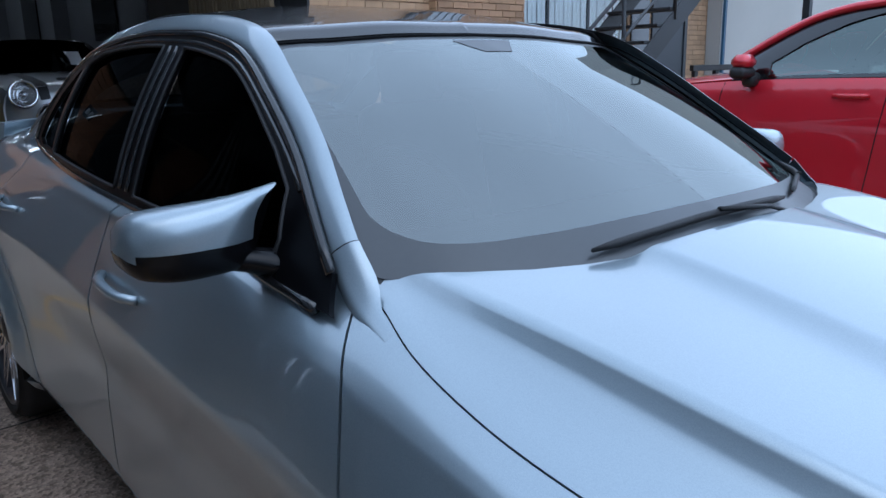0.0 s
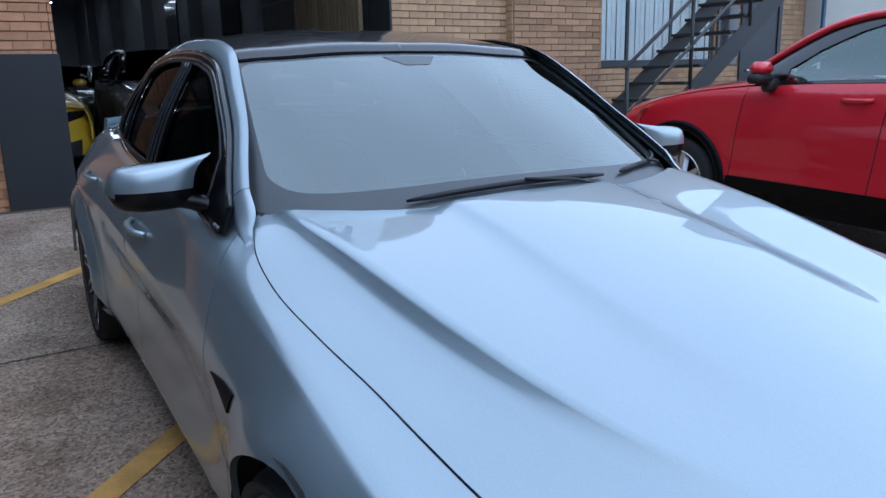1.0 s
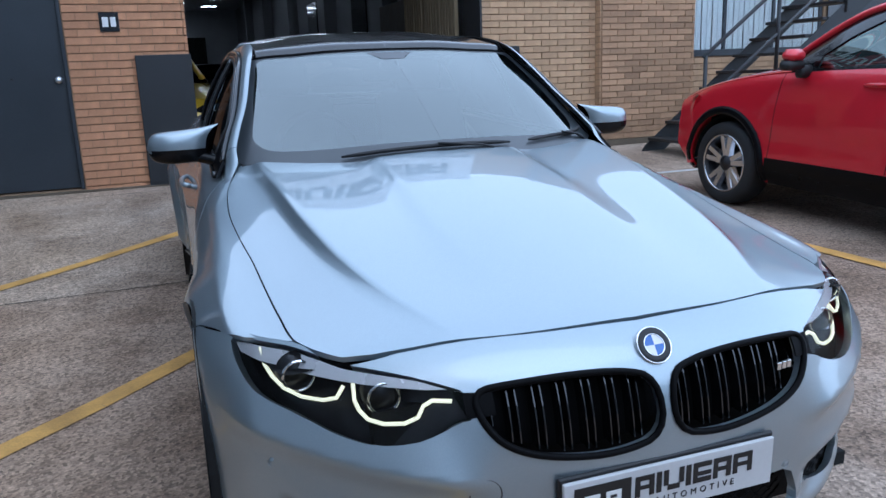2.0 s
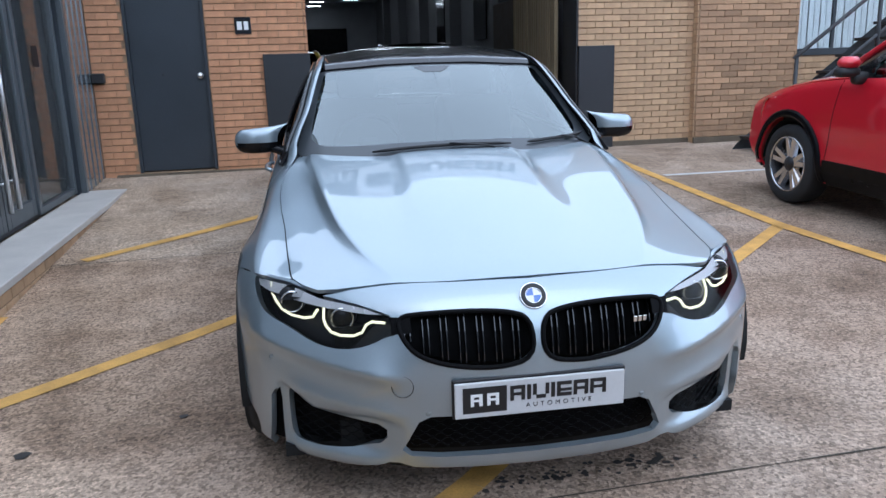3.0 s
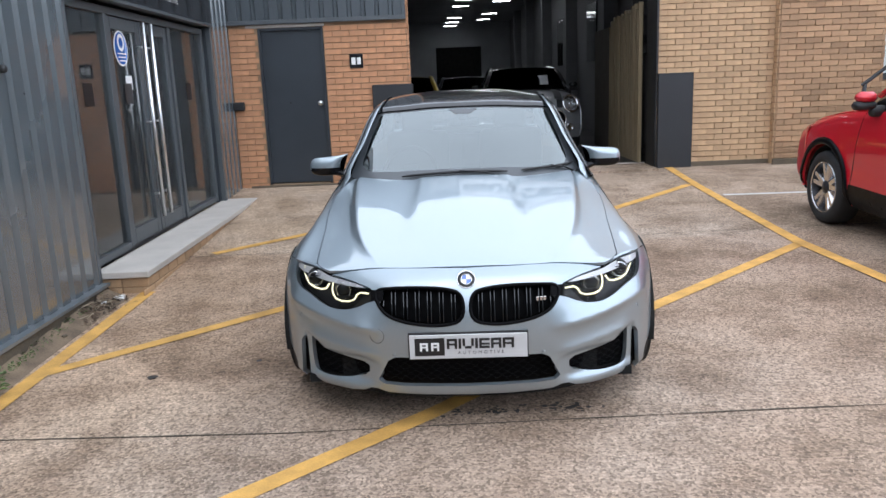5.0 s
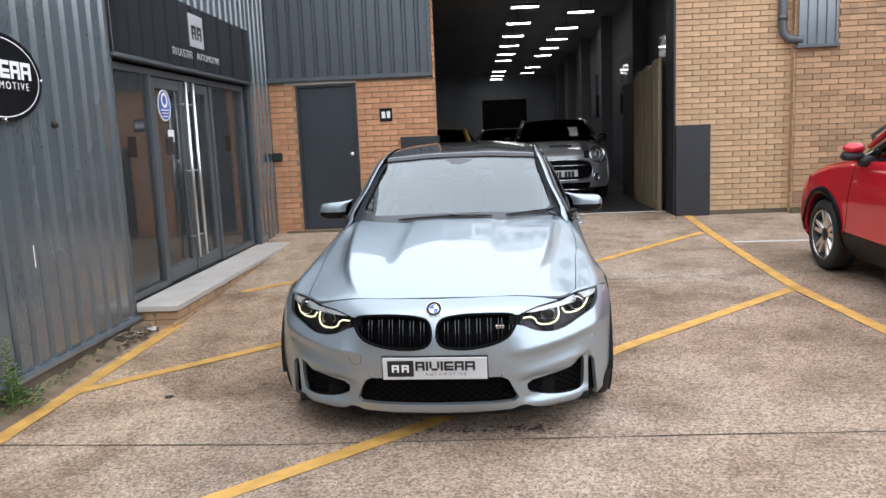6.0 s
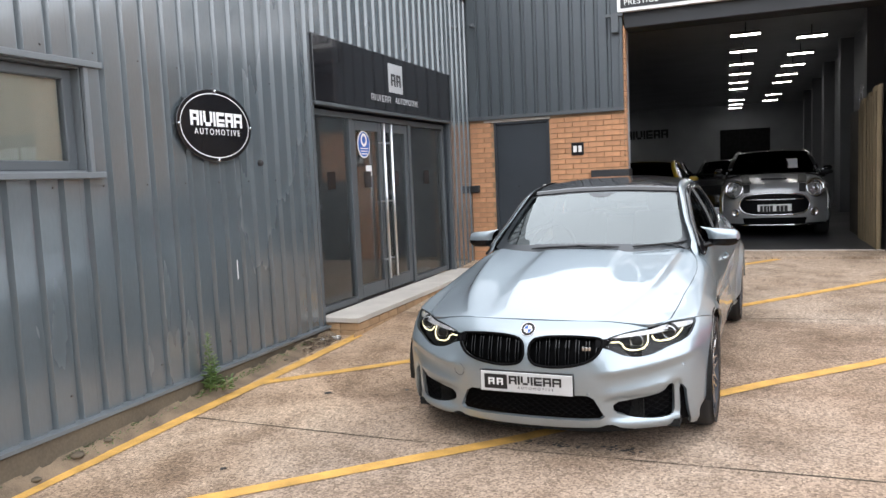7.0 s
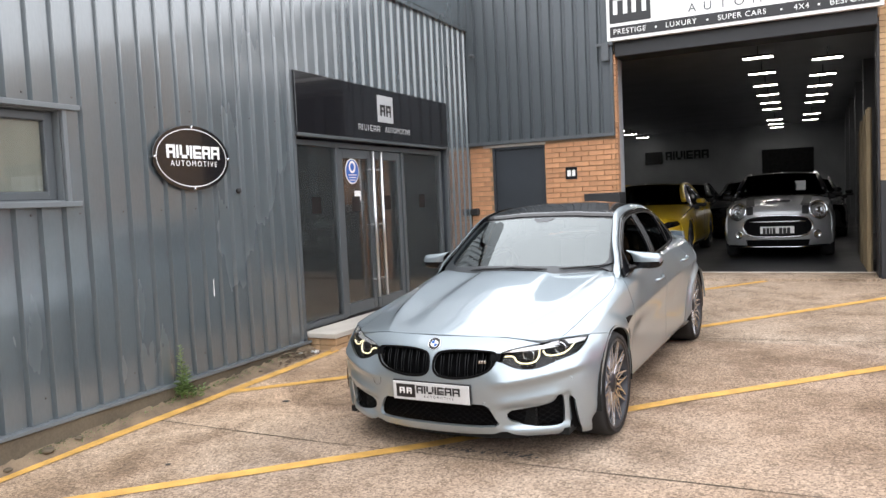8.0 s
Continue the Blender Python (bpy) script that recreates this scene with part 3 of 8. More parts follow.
# ---- the silver-blue saloon: x across, y from the front axle to the rear, z up from the tyres' contact
# lines that run along the body, as (y, x, z), from the sill up the side and over the bonnet to the middle
BODY = [curve(*k) for k in (
    ((-0.6, 0.80, 0.20), (0.0, 0.82, 0.20), (0.5, 0.82, 0.18), (1.4, 0.83, 0.175), (2.3, 0.84, 0.18), (2.8, 0.86, 0.20), (3.4, 0.84, 0.25), (3.8, 0.72, 0.30)),
    ((-0.6, 0.86, 0.28), (0.0, 0.925, 0.28), (0.5, 0.885, 0.25), (1.4, 0.882, 0.245), (2.3, 0.90, 0.25), (2.8, 0.945, 0.28), (3.4, 0.875, 0.32), (3.8, 0.73, 0.36)),
    ((-0.6, 0.86, 0.45), (0.0, 0.94, 0.45), (0.5, 0.895, 0.45), (1.4, 0.89, 0.45), (2.2, 0.905, 0.45), (2.8, 0.952, 0.46), (3.4, 0.88, 0.48), (3.8, 0.73, 0.50)),
    ((-0.6, 0.80, 0.61), (-0.35, 0.885, 0.63), (0.0, 0.932, 0.66), (0.45, 0.915, 0.68), (1.4, 0.908, 0.715), (2.2, 0.92, 0.755), (2.8, 0.936, 0.775), (3.4, 0.845, 0.785), (3.8, 0.70, 0.785)),
    ((-0.6, 0.74, 0.687), (-0.35, 0.842, 0.719), (0.0, 0.852, 0.771), (0.45, 0.846, 0.825), (0.8, 0.842, 0.864), (1.4, 0.843, 0.890), (2.2, 0.848, 0.915), (2.8, 0.815, 0.930), (3.4, 0.745, 0.935), (3.8, 0.62, 0.92)),
    ((-0.7, 0.62, 0.672), (-0.54, 0.675, 0.718), (-0.44, 0.719, 0.7265), (-0.3, 0.736, 0.744), (0.0, 0.756, 0.792), (0.2, 0.776, 0.825), (0.45, 0.784, 0.865), (0.6, 0.769, 0.8995), (0.72, 0.735, 0.932), (0.8, 0.718, 0.946), (1.1, 0.785, 0.938), (1.4, 0.8, 0.945), (2.2, 0.795, 0.965), (2.75, 0.735, 0.980), (3.2, 0.665, 0.99), (3.8, 0.53, 0.965)),
    ((-0.7, 0.42, 0.719), (-0.59, 0.46, 0.742), (-0.35, 0.545, 0.776), (-0.15, 0.598, 0.803), (0.0, 0.624, 0.825), (0.4, 0.668, 0.895), (0.72, 0.680, 0.946), (0.79, 0.668, 0.957), (2.75, 0.675, 1.000), (3.2, 0.61, 1.012), (3.8, 0.49, 0.98)),
    ((-0.7, 0.38, 0.722), (-0.59, 0.41, 0.749), (-0.35, 0.500, 0.796), (-0.15, 0.555, 0.835), (0.0, 0.582, 0.864), (0.4, 0.630, 0.934), (0.72, 0.650, 0.969), (0.79, 0.645, 0.973), (2.75, 0.62, 1.015), (3.2, 0.56, 1.03), (3.8, 0.45, 0.995)),
    ((-0.7, 0.27, 0.728), (-0.6, 0.29, 0.752), (-0.35, 0.34, 0.799), (0.0, 0.345, 0.866), (0.4, 0.325, 0.935), (0.79, 0.33, 0.986), (2.75, 0.46, 1.04), (3.2, 0.43, 1.06), (3.8, 0.35, 1.02)),
    ((-0.7, 0.16, 0.732), (-0.6, 0.17, 0.758), (-0.35, 0.22, 0.808), (0.0, 0.25, 0.880), (0.4, 0.245, 0.953), (0.79, 0.25, 1.002), (2.75, 0.31, 1.05), (3.2, 0.28, 1.07), (3.8, 0.22, 1.03)),
    ((-0.7, 0.0, 0.736), (-0.6, 0.0, 0.762), (-0.35, 0.0, 0.815), (0.0, 0.0, 0.888), (0.4, 0.0, 0.962), (0.79, 0.0, 1.01), (2.75, 0.0, 1.055), (3.2, 0.0, 1.075), (3.8, 0.0, 1.035)),
)]
ACROSS = np.array((0.0, 0.10, 0.30, 0.53, 0.69, 0.87, 0.945, 0.99, 1.16, 1.28, 1.60))
SEAM, SPINE, CREST, SHOULDER = 0.87, 1.60, 7, 4
AXLES, WHEEL_Z, ARCH = (0.0, 2.812), 0.335, 0.362


def body(s, y):
    """The lower body's skin: s runs from the sill to the middle of the bonnet, about in metres."""
    s, y = np.broadcast_arrays(np.asarray(s, float), np.asarray(y, float))
    pts = np.stack([f(y) for f in BODY])
    ghost = pts[-2] * (-1, 1)
    all_s, all_p = np.append(ACROSS, 2 * SPINE - ACROSS[-2]), np.concatenate([pts, ghost[None]])
    d = np.empty_like(pts)
    d[0] = (pts[1] - pts[0]) / (ACROSS[1] - ACROSS[0])
    for i in range(1, len(ACROSS)):
        d[i] = (all_p[i + 1] - all_p[i - 1]) / (all_s[i + 1] - all_s[i - 1])
    i = np.clip(np.searchsorted(ACROSS, s, side="right") - 1, 0, len(ACROSS) - 2)
    h = (ACROSS[i + 1] - ACROSS[i])[..., None]
    u = (s - ACROSS[i])[..., None] / h
    pick = lambda a, k: np.take_along_axis(a, k[None, ..., None], axis=0)[0]
    # the bonnet's crest is a crease: its two sides meet at an angle
    chord = (pick(pts, i + 1) - pick(pts, i)) / h
    d0, d1 = pick(d, i), pick(d, i + 1)
    for k, sharp, steep in ((CREST, 0.9 + 0 * y, 1.1), (SHOULDER, 0.45 * np.clip((1.3 - y) / 0.8, 0, 1), 1.0), (3, 0.8 * np.clip((y - 0.5) / 0.4, 0, 1), 1.0)):
        a, b = ((i == k) * sharp)[..., None], ((i + 1 == k) * sharp)[..., None]
        d0, d1 = d0 * (1 - a) + chord * a, d1 * (1 - b) + chord * b * np.array((1.0, steep))
    p = (2 * u**3 - 3 * u**2 + 1) * pick(pts, i) + (u**3 - 2 * u**2 + u) * h * d0 + (3 * u**2 - 2 * u**3) * pick(pts, i + 1) + (u**3 - u**2) * h * d1
    x, z = p[..., 0], p[..., 1]
    for axle, rise, wide in ((AXLES[0], 0.014, 0.11), (AXLES[1], 0.034, 0.065)):
        r = np.hypot(y - axle, z - WHEEL_Z)
        k = np.clip((r - ARCH) / wide, 0, 1)
        x = x + rise * (1 - k * k * (3 - 2 * k)) * (s < 0.9)
    # the waist of the doors is drawn in under the feature line
    x = x - 0.012 * np.exp(-((z - 0.56) / 0.07) ** 2) * np.clip((y - 0.5) / 0.3, 0, 1) * np.clip((2.3 - y) / 0.3, 0, 1)
    return x, y, z


def side_s(y, z):
    """The parameter of the skin at height z on the side."""
    s = np.linspace(0, 0.86, 300)
    return float(np.interp(z, body(s, np.full_like(s, y))[2], s))


def arch(axle, z_low, r=ARCH, n=28, flip=False):
    """The wheel's cut-out, as points (s, y) from the front foot over the top to the rear one."""
    a0 = math.asin((z_low - WHEEL_Z) / r)
    angles = np.linspace(math.pi - a0, a0, n)
    return [(side_s(axle + r * math.cos(a), WHEEL_Z + r * math.sin(a)), axle + r * math.cos(a)) for a in angles]


# the nose: p runs round the plan from the middle to the wheel, z is the height
PLAN = curve((0, 0, 0), (0.2, 0.20, 0.008), (0.4, 0.397, 0.036), (0.55, 0.54, 0.088), (0.7, 0.672, 0.165), (0.82, 0.768, 0.243), (0.92, 0.838, 0.315), (1.02, 0.886, 0.40), (1.12, 0.912, 0.497), (1.25, 0.922, 0.628), (1.4, 0.924, 0.778))
NOSE = curve((0.10, -0.68, 0.97), (0.14, -0.738, 0.98), (0.162, -0.752, 0.992), (0.178, -0.766, 1.0), (0.21, -0.779, 1.0), (0.25, -0.788, 1.0), (0.30, -0.793, 1.0), (0.38, -0.798, 1.0), (0.46, -0.80, 1.0), (0.52, -0.795, 1.0), (0.60, -0.778, 0.99), (0.66, -0.752, 0.975), (0.70, -0.722, 0.96), (0.735, -0.672, 0.945), (0.77, -0.60, 0.93))


def _flank():
    """The side's half-width over (y, z), so that the bumper's end lies flush with the wing."""
    ys, zs = np.linspace(-0.6, 0.3, 46), np.linspace(0.1, 0.80, 71)
    q = np.linspace(0, 0.86, 260)
    rows = []
    for y in ys:
        x, _, z = body(q, np.full_like(q, y))
        rows.append(np.interp(zs, z, x))
    return np.array(rows)


FLANK = _flank()


def flank(y, z):
    a, b = np.clip((y + 0.6) / 0.9 * 45, 0, 44.999), np.clip((z - 0.1) / 0.7 * 70, 0, 69.999)
    i, j = a.astype(int), b.astype(int)
    a, b = a - i, b - j
    return (FLANK[i, j] * (1 - b) + FLANK[i, j + 1] * b) * (1 - a) + (FLANK[i + 1, j] * (1 - b) + FLANK[i + 1, j + 1] * b) * a


def ramp(v, a, b):
    k = np.clip((v - a) / (b - a), 0, 1)
    return k * k * (3 - 2 * k)


def nose(p, z):
    p, z = np.broadcast_arrays(np.asarray(p, float), np.asarray(z, float))
    k, f = PLAN(p), NOSE(z)
    x = k[..., 0] * f[..., 1]
    edge = np.interp(x, (0.36, 0.42, 0.50, 0.68, 0.74, 0.78), (0.31, 0.348, 0.366, 0.372, 0.415, 0.43))
    deep = ramp(edge - z, 0, 0.02) * np.clip((x - 0.40) / 0.06, 0, 1) * ramp(0.80 - x, 0, 0.03) * ramp(z, 0.20, 0.25)
    # the floor of the outer inlet slopes inwards from a forward lip
    dish = ramp(z, 0.182, 0.236) * ramp(p, 0.45, 0.53) * (1 - ramp(p, 0.75, 0.80)) * (1 - ramp(z, 0.29, 0.33))
    # so does the top of the lip under the middle inlet
    shelf = ramp(z, 0.186, 0.226) * (1 - ramp(p, 0.36, 0.43)) * (1 - ramp(z, 0.25, 0.29))
    # a rising edge under the lamps, undercut below, and a second one over the outer inlet
    rz, bz = 0.492 + 0.15 * np.clip(p - 0.42, 0, 0.5), 0.372 + 0.13 * np.clip(p - 0.40, 0, 0.5)
    k1 = np.clip(np.where(z > rz, 1 - (z - rz) / 0.10, 1 - (rz - z) / 0.045), 0, 1) ** 1.4
    k2 = np.clip(np.where(z > bz, 1 - (z - bz) / 0.05, 1 - (bz - z) / 0.03), 0, 1) ** 1.4
    ridge = k1 * ramp(p, 0.34, 0.52) * (1 - ramp(p, 0.90, 1.06)) + 0.45 * k2 * ramp(p, 0.36, 0.48) * (1 - ramp(p, 0.74, 0.84))
    y = f[..., 0] + k[..., 1] + 0.022 * deep + 0.012 * dish + 0.002 * shelf - 0.027 * ridge
    w = ramp(p, 0.96, 1.12) * (z > 0.1)
    return x * (1 - w) + flank(y, z) * w, y, z + 0 * x


@functools.lru_cache(None)
def _widths(z):
    return np.maximum.accumulate(nose(P_ALL, np.full_like(P_ALL, z))[0] + 1e-7 * P_ALL)


P_ALL = np.linspace(0, 1.25, 400)


def p_at(x, z=0.5):
    """The nose's parameter at a distance x from the middle."""
    return float(np.interp(x, _widths(round(float(z), 4)), P_ALL))


def hollow(deep):
    """The nose's plain form, without its dents, set back by deep."""
    def f(p, z):
        k, g = PLAN(p), NOSE(z)
        return k[..., 0] * g[..., 1], g[..., 0] + k[..., 1] + deep, np.asarray(z, float) + 0 * k[..., 0]
    return f


def xz(*pts):
    return [(p_at(x, z), z) for x, z in pts]


# the greenhouse: the roof rail as (y, x, z), and the lower and upper edges of the screens as (x, y, z)
RAIL = curve((0.60, 0.79, 0.83), (0.70, 0.765, 0.905), (0.80, 0.742, 0.980), (0.9, 0.711, 1.052), (1.0, 0.676, 1.120), (1.18, 0.634, 1.235), (1.32, 0.606, 1.309), (1.5, 0.590, 1.347), (1.75, 0.584, 1.362), (2.1, 0.582, 1.352), (2.4, 0.592, 1.308), (2.65, 0.608, 1.225), (2.9, 0.630, 1.115), (3.15, 0.650, 1.02))
COWL = curve((0, 0.565, 0.977), (0.25, 0.580, 0.972), (0.45, 0.625, 0.960), (0.6, 0.690, 0.955), (0.69, 0.785, 0.960), (0.735, 0.85, 0.975))
HEADER = curve((0, 1.325, 1.337), (0.25, 1.330, 1.332), (0.42, 1.340, 1.321), (0.52, 1.350, 1.316), (0.575, 1.360, 1.310), (0.60, 1.366, 1.306))
REAR_TOP = curve((0, 2.40, 1.352), (0.25, 2.39, 1.344), (0.42, 2.37, 1.330), (0.55, 2.36, 1.308))
DECK = curve((0, 3.02, 1.075), (0.3, 3.01, 1.07), (0.5, 3.0, 1.06), (0.66, 2.96, 1.05))


def screen(lower, upper, wide_low, wide_top, bulge):
    def f(u, v):
        a, b = lower(np.abs(u) * wide_low), upper(np.abs(u) * wide_top)
        x = u * (wide_low + (wide_top - wide_low) * v)
        q = a + (b - a) * v[..., None]
        return x, q[..., 0] - bulge * 0.6 * np.sin(np.pi * v) * (1 - 0.3 * u * u), q[..., 1] + bulge * np.sin(np.pi * v)
    return f


def roof(u, v):
    """Two shallow ridges and a dip between them, as on the real roof."""
    a, b = HEADER(np.abs(u) * 0.565), REAR_TOP(np.abs(u) * 0.55)
    q = a + (b - a) * v[..., None]
    crown = 0.028 * (1 - np.exp(-((v / 0.026) ** 2))) + 0.060 * np.sin(np.pi * v) * (1 - 0.25 * u * u)
    dip = -0.008 * np.exp(-(u / 0.32) ** 2) * np.sin(np.pi * v) ** 0.5
    return u * (0.565 - 0.015 * v), q[..., 0], q[..., 1] + crown + dip


def side_glass(t, y):
    """From the waist (t = 0) to the roof rail (t = 1)."""
    low, top = BODY[5](y), RAIL(y)
    k = ramp(y, 0.95, 1.25)
    lx = 0.80 + (low[..., 0] - 0.80) * k - 0.005
    lz0 = 0.915 + (y - 0.7) * 0.06
    lz = lz0 + (low[..., 1] - lz0) * k - 0.004
    tx, tz = top[..., 0] + 0.020, top[..., 1] - 0.012
    return lx + (tx - lx) * t + 0.02 * np.sin(np.pi * t) * ramp(y, 0.8, 1.15), y + 0 * t, lz + (tz - lz) * t


def build_saloon(at):
    car = thing("saloon_car", "silver-blue four-door sports saloon parked in the yard", "car", at)
    sides = (1, -1)

    def both(name, make, material, label="", parent=car, smooth=False):
        obs = []
        for sx in sides:
            bm = make()
            if sx < 0:
                flip(bm)
            obs.append(part(name, bm, material, parent, label, smooth))
        return obs

    # bonnet
    lead, brow_line = [], []
    front_line = curve((0.0, -0.648), (0.26, -0.631), (0.40, -0.608), (0.55, -0.577), (0.648, -0.544), (0.685, -0.497), (0.722, -0.430))
    q_all = np.linspace(SEAM - 0.02, SPINE, 400)
    for x in np.concatenate([np.linspace(0.722, 0.64, 6), np.linspace(0.58, 0.0, 14)]):
        y = float(front_line(x)[0])
        xs = body(q_all, np.full_like(q_all, y))[0]
        q = float(np.interp(-x, -xs, q_all))
        z = float(body(q, y)[2])
        lead.append((max(q, SEAM + 0.002) if x < 0.72 else SEAM + 0.002, y + 0.003))
        zz = np.linspace(0.66, 0.77, 200)
        yy = np.array([float(nose(p_at(x, h), h)[1]) for h in zz])
        zn = float(np.interp(y - 0.003, yy, zz))
        brow_line.append((p_at(x, zn), zn, z - zn))
    brow_line = [b[:2] for b in brow_line]
    trail = []
    for q in np.linspace(SPINE, SEAM + 0.002, 16):
        y = 0.5
        for _ in range(12):
            y = float(COWL(min(float(body(q, y)[0]), 0.70))[0]) - 0.012
        trail.append((q, y))
    hood_front, hood_back = lead, trail
    part("bonnet", skin(hood_front + hood_back, [], body, 0.03, 0.014, True, exact=True), PAINT, car, "domed silver-blue bonnet")
    # front wings
    wing = [(SEAM - 0.002, -0.428), (0.847, -0.411), (0.80, -0.376), (0.736, -0.356), (0.681, -0.310), (0.656, -0.262), (0.60, -0.152)] + arch(0.0, 0.30)[11:] + [(0.11, 0.40), (0.11, 0.50), (0.30, 0.515), (0.53, 0.56), (0.69, 0.66), (0.80, 0.735), (0.885, 0.80), (SEAM - 0.002, 0.79)]
    both("front_wing", lambda: skin(wing, [], body, 0.025, 0.014, exact=True), PAINT)
    # doors, with their lower edges above the sill
    front_door = [(0.115, 0.508), (0.30, 0.523), (0.53, 0.568), (0.69, 0.668), (0.80, 0.742), (0.895, 0.815), (0.87, 1.1), (0.87, 1.66), (0.69, 1.668), (0.30, 1.66), (0.115, 1.655)]
    both("door", lambda: skin(front_door, [], body, 0.03, 0.014, exact=True), PAINT)
    rear_door = [(0.115, 1.663), (0.30, 1.668), (0.69, 1.676), (0.87, 1.668), (0.87, 2.62), (0.80, 2.66), (0.69, 2.60)] + [(s, y) for s, y in arch(AXLES[1], 0.40, ARCH + 0.075)[:13][::-1]] + [(0.115, 2.34)]
    both("door", lambda: skin(rear_door, [], body, 0.03, 0.014, exact=True), PAINT)
    quarter = [(0.115, 2.348)] + [(s, y) for s, y in arch(AXLES[1], 0.40, ARCH + 0.067)[:13]] + [(0.69, 2.61), (0.80, 2.67), (0.88, 2.63), (0.96, 2.80), (0.99, 3.2), (0.95, 3.75), (0.53, 3.78), (0.30, 3.7), (0.30, 3.16)] + arch(AXLES[1], 0.36)[::-1] + [(0.115, 2.40)]
    both("rear_wing", lambda: skin(quarter, [], body, 0.025, 0.014, exact=True), PAINT, "flared silver-blue rear wing")
    sill = [(0.0, 0.38), (0.108, 0.38), (0.108, 2.43), (0.0, 2.43)]
    both("side_skirt", lambda: skin(sill, [], body, 0.04, 0.02, exact=True), PAINT)
    boot = [(SPINE, 2.98), (1.1, 2.97), (0.995, 2.93), (0.995, 3.3), (0.97, 3.74), (1.2, 3.78), (SPINE, 3.79)]
    part("boot_lid", skin(boot, [], body, 0.04, 0.014, True, exact=True), PAINT, car)

    def rear_end(u, v):
        return u * (0.79 - 0.1 * np.abs(v - 0.45)), 3.78 + 0.06 * np.sin(np.pi * v) - 0.25 * u**4, 0.22 + 0.79 * v
    part("rear_bumper", skin([(0, 0), (0.95, 0), (0.95, 0.98), (0, 0.98)], [], rear_end, 0.05, 0.02, True), PAINT, car)

    # nose
    kidney = rounded(xz((0.014, 0.54), (0.016, 0.656), (0.09, 0.677), (0.20, 0.683), (0.33, 0.680), (0.415, 0.671), (0.405, 0.615), (0.36, 0.562), (0.26, 0.530), (0.12, 0.518)), 0.02, 2)
    lamp = rounded(xz((0.415, 0.668), (0.415, 0.622), (0.45, 0.615), (0.487, 0.595), (0.54, 0.578), (0.61, 0.573), (0.67, 0.585)) + [(0.79, 0.612), (0.895, 0.633), (0.952, 0.655), (1.0, 0.688), (1.018, 0.715), (0.96, 0.721), (0.904, 0.723), (0.85, 0.724), (0.809, 0.7225), (0.753, 0.716), (0.703, 0.708)] + xz((0.57, 0.702), (0.50, 0.692)), 0.02, 1)
    inlet = rounded([(0.462, 0.325), (0.577, 0.342), (0.68, 0.352), (0.735, 0.366), (0.757, 0.385), (0.772, 0.408), (0.794, 0.412), (0.804, 0.385), (0.803, 0.26), (0.788, 0.230), (0.745, 0.219), (0.65, 0.222), (0.552, 0.236), (0.466, 0.266)], 0.02, 1)
    slit = rounded([(0.832, 0.398), (0.86, 0.392), (0.882, 0.366), (0.90, 0.25), (0.925, 0.165), (0.842, 0.168), (0.822, 0.25), (0.822, 0.36)], 0.02, 0)
    middle = [(0, 0.372), *xz((0.33, 0.370), (0.365, 0.352), (0.392, 0.300), (0.416, 0.250), (0.393, 0.232), (0.30, 0.225)), (0, 0.223)]
    outer = [(0, 0.174), *xz((0.20, 0.176), (0.38, 0.186), (0.425, 0.203), (0.455, 0.203), (0.49, 0.185), (0.56, 0.168), (0.66, 0.164), (0.74, 0.160))]
    outer += [(0.832, 0.160), (0.836, 0.25), (0.834, 0.36), (0.838, 0.398), (0.862, 0.393), (0.882, 0.366), (0.897, 0.25), (0.915, 0.148), (0.95, 0.140), (1.0, 0.135), (1.035, 0.138), (1.045, 0.18), (1.058, 0.25), (1.078, 0.35), (1.102, 0.44), (1.136, 0.52)]
    plan_p = np.linspace(0.8, 1.4, 300)
    plan_y = PLAN(plan_p)[:, 1]
    for q, y in arch(0.0, 0.30)[9:12] + [(0.60, -0.152), (0.656, -0.262)]:
        z = float(body(q, y)[2]) - 0.003
        outer.append((float(np.interp(y - float(NOSE(z)[0]), plan_y, plan_p)), z))
    outer += [(1.028, 0.7225), (0.96, 0.7275), (0.904, 0.729), (0.85, 0.730), (0.812, 0.729)]
    outer += [(p, z - 0.001) for p, z in brow_line[1:-1]] + [(0, brow_line[-1][1] - 0.001)]
    outer += middle
    part("front_bumper", skin(outer, [kidney, lamp, inlet], nose, 0.012, 0.022, True), PAINT, car, "silver-blue front bumper with three dark inlets")
    # dark hollows behind the openings
    grow = lambda poly, c=None: [((p - np.mean([q[0] for q in poly])) * 1.12 + np.mean([q[0] for q in poly]), (z - np.mean([q[1] for q in poly])) * 1.12 + np.mean([q[1] for q in poly])) for p, z in poly]
    both("grille_backing", lambda: skin(grow(kidney), [], hollow(0.07), 0.05, 0), GRILLE_BLACK)
    both("inlet_backing", lambda: skin(grow(inlet), [], hollow(0.085), 0.05, 0), GRILLE_BLACK)
    both("slit_backing", lambda: skin([(p, max(z, 0.178)) for p, z in grow(slit)], [], hollow(0.05), 0.05, 0), GRILLE_BLACK)
    part("inlet_backing", skin([(0, 0.38), *xz((0.40, 0.37), (0.48, 0.25), (0.42, 0.21)), (0, 0.20)], [], hollow(0.085), 0.05, 0, True), GRILLE_BLACK, car)
    both("grille_bridge", lambda: skin(xz((0.375, 0.668), (0.375, 0.628), (0.432, 0.622), (0.432, 0.668)), [], nose, 0.02, 0.004, back=-0.003), GRILLE_BLACK)
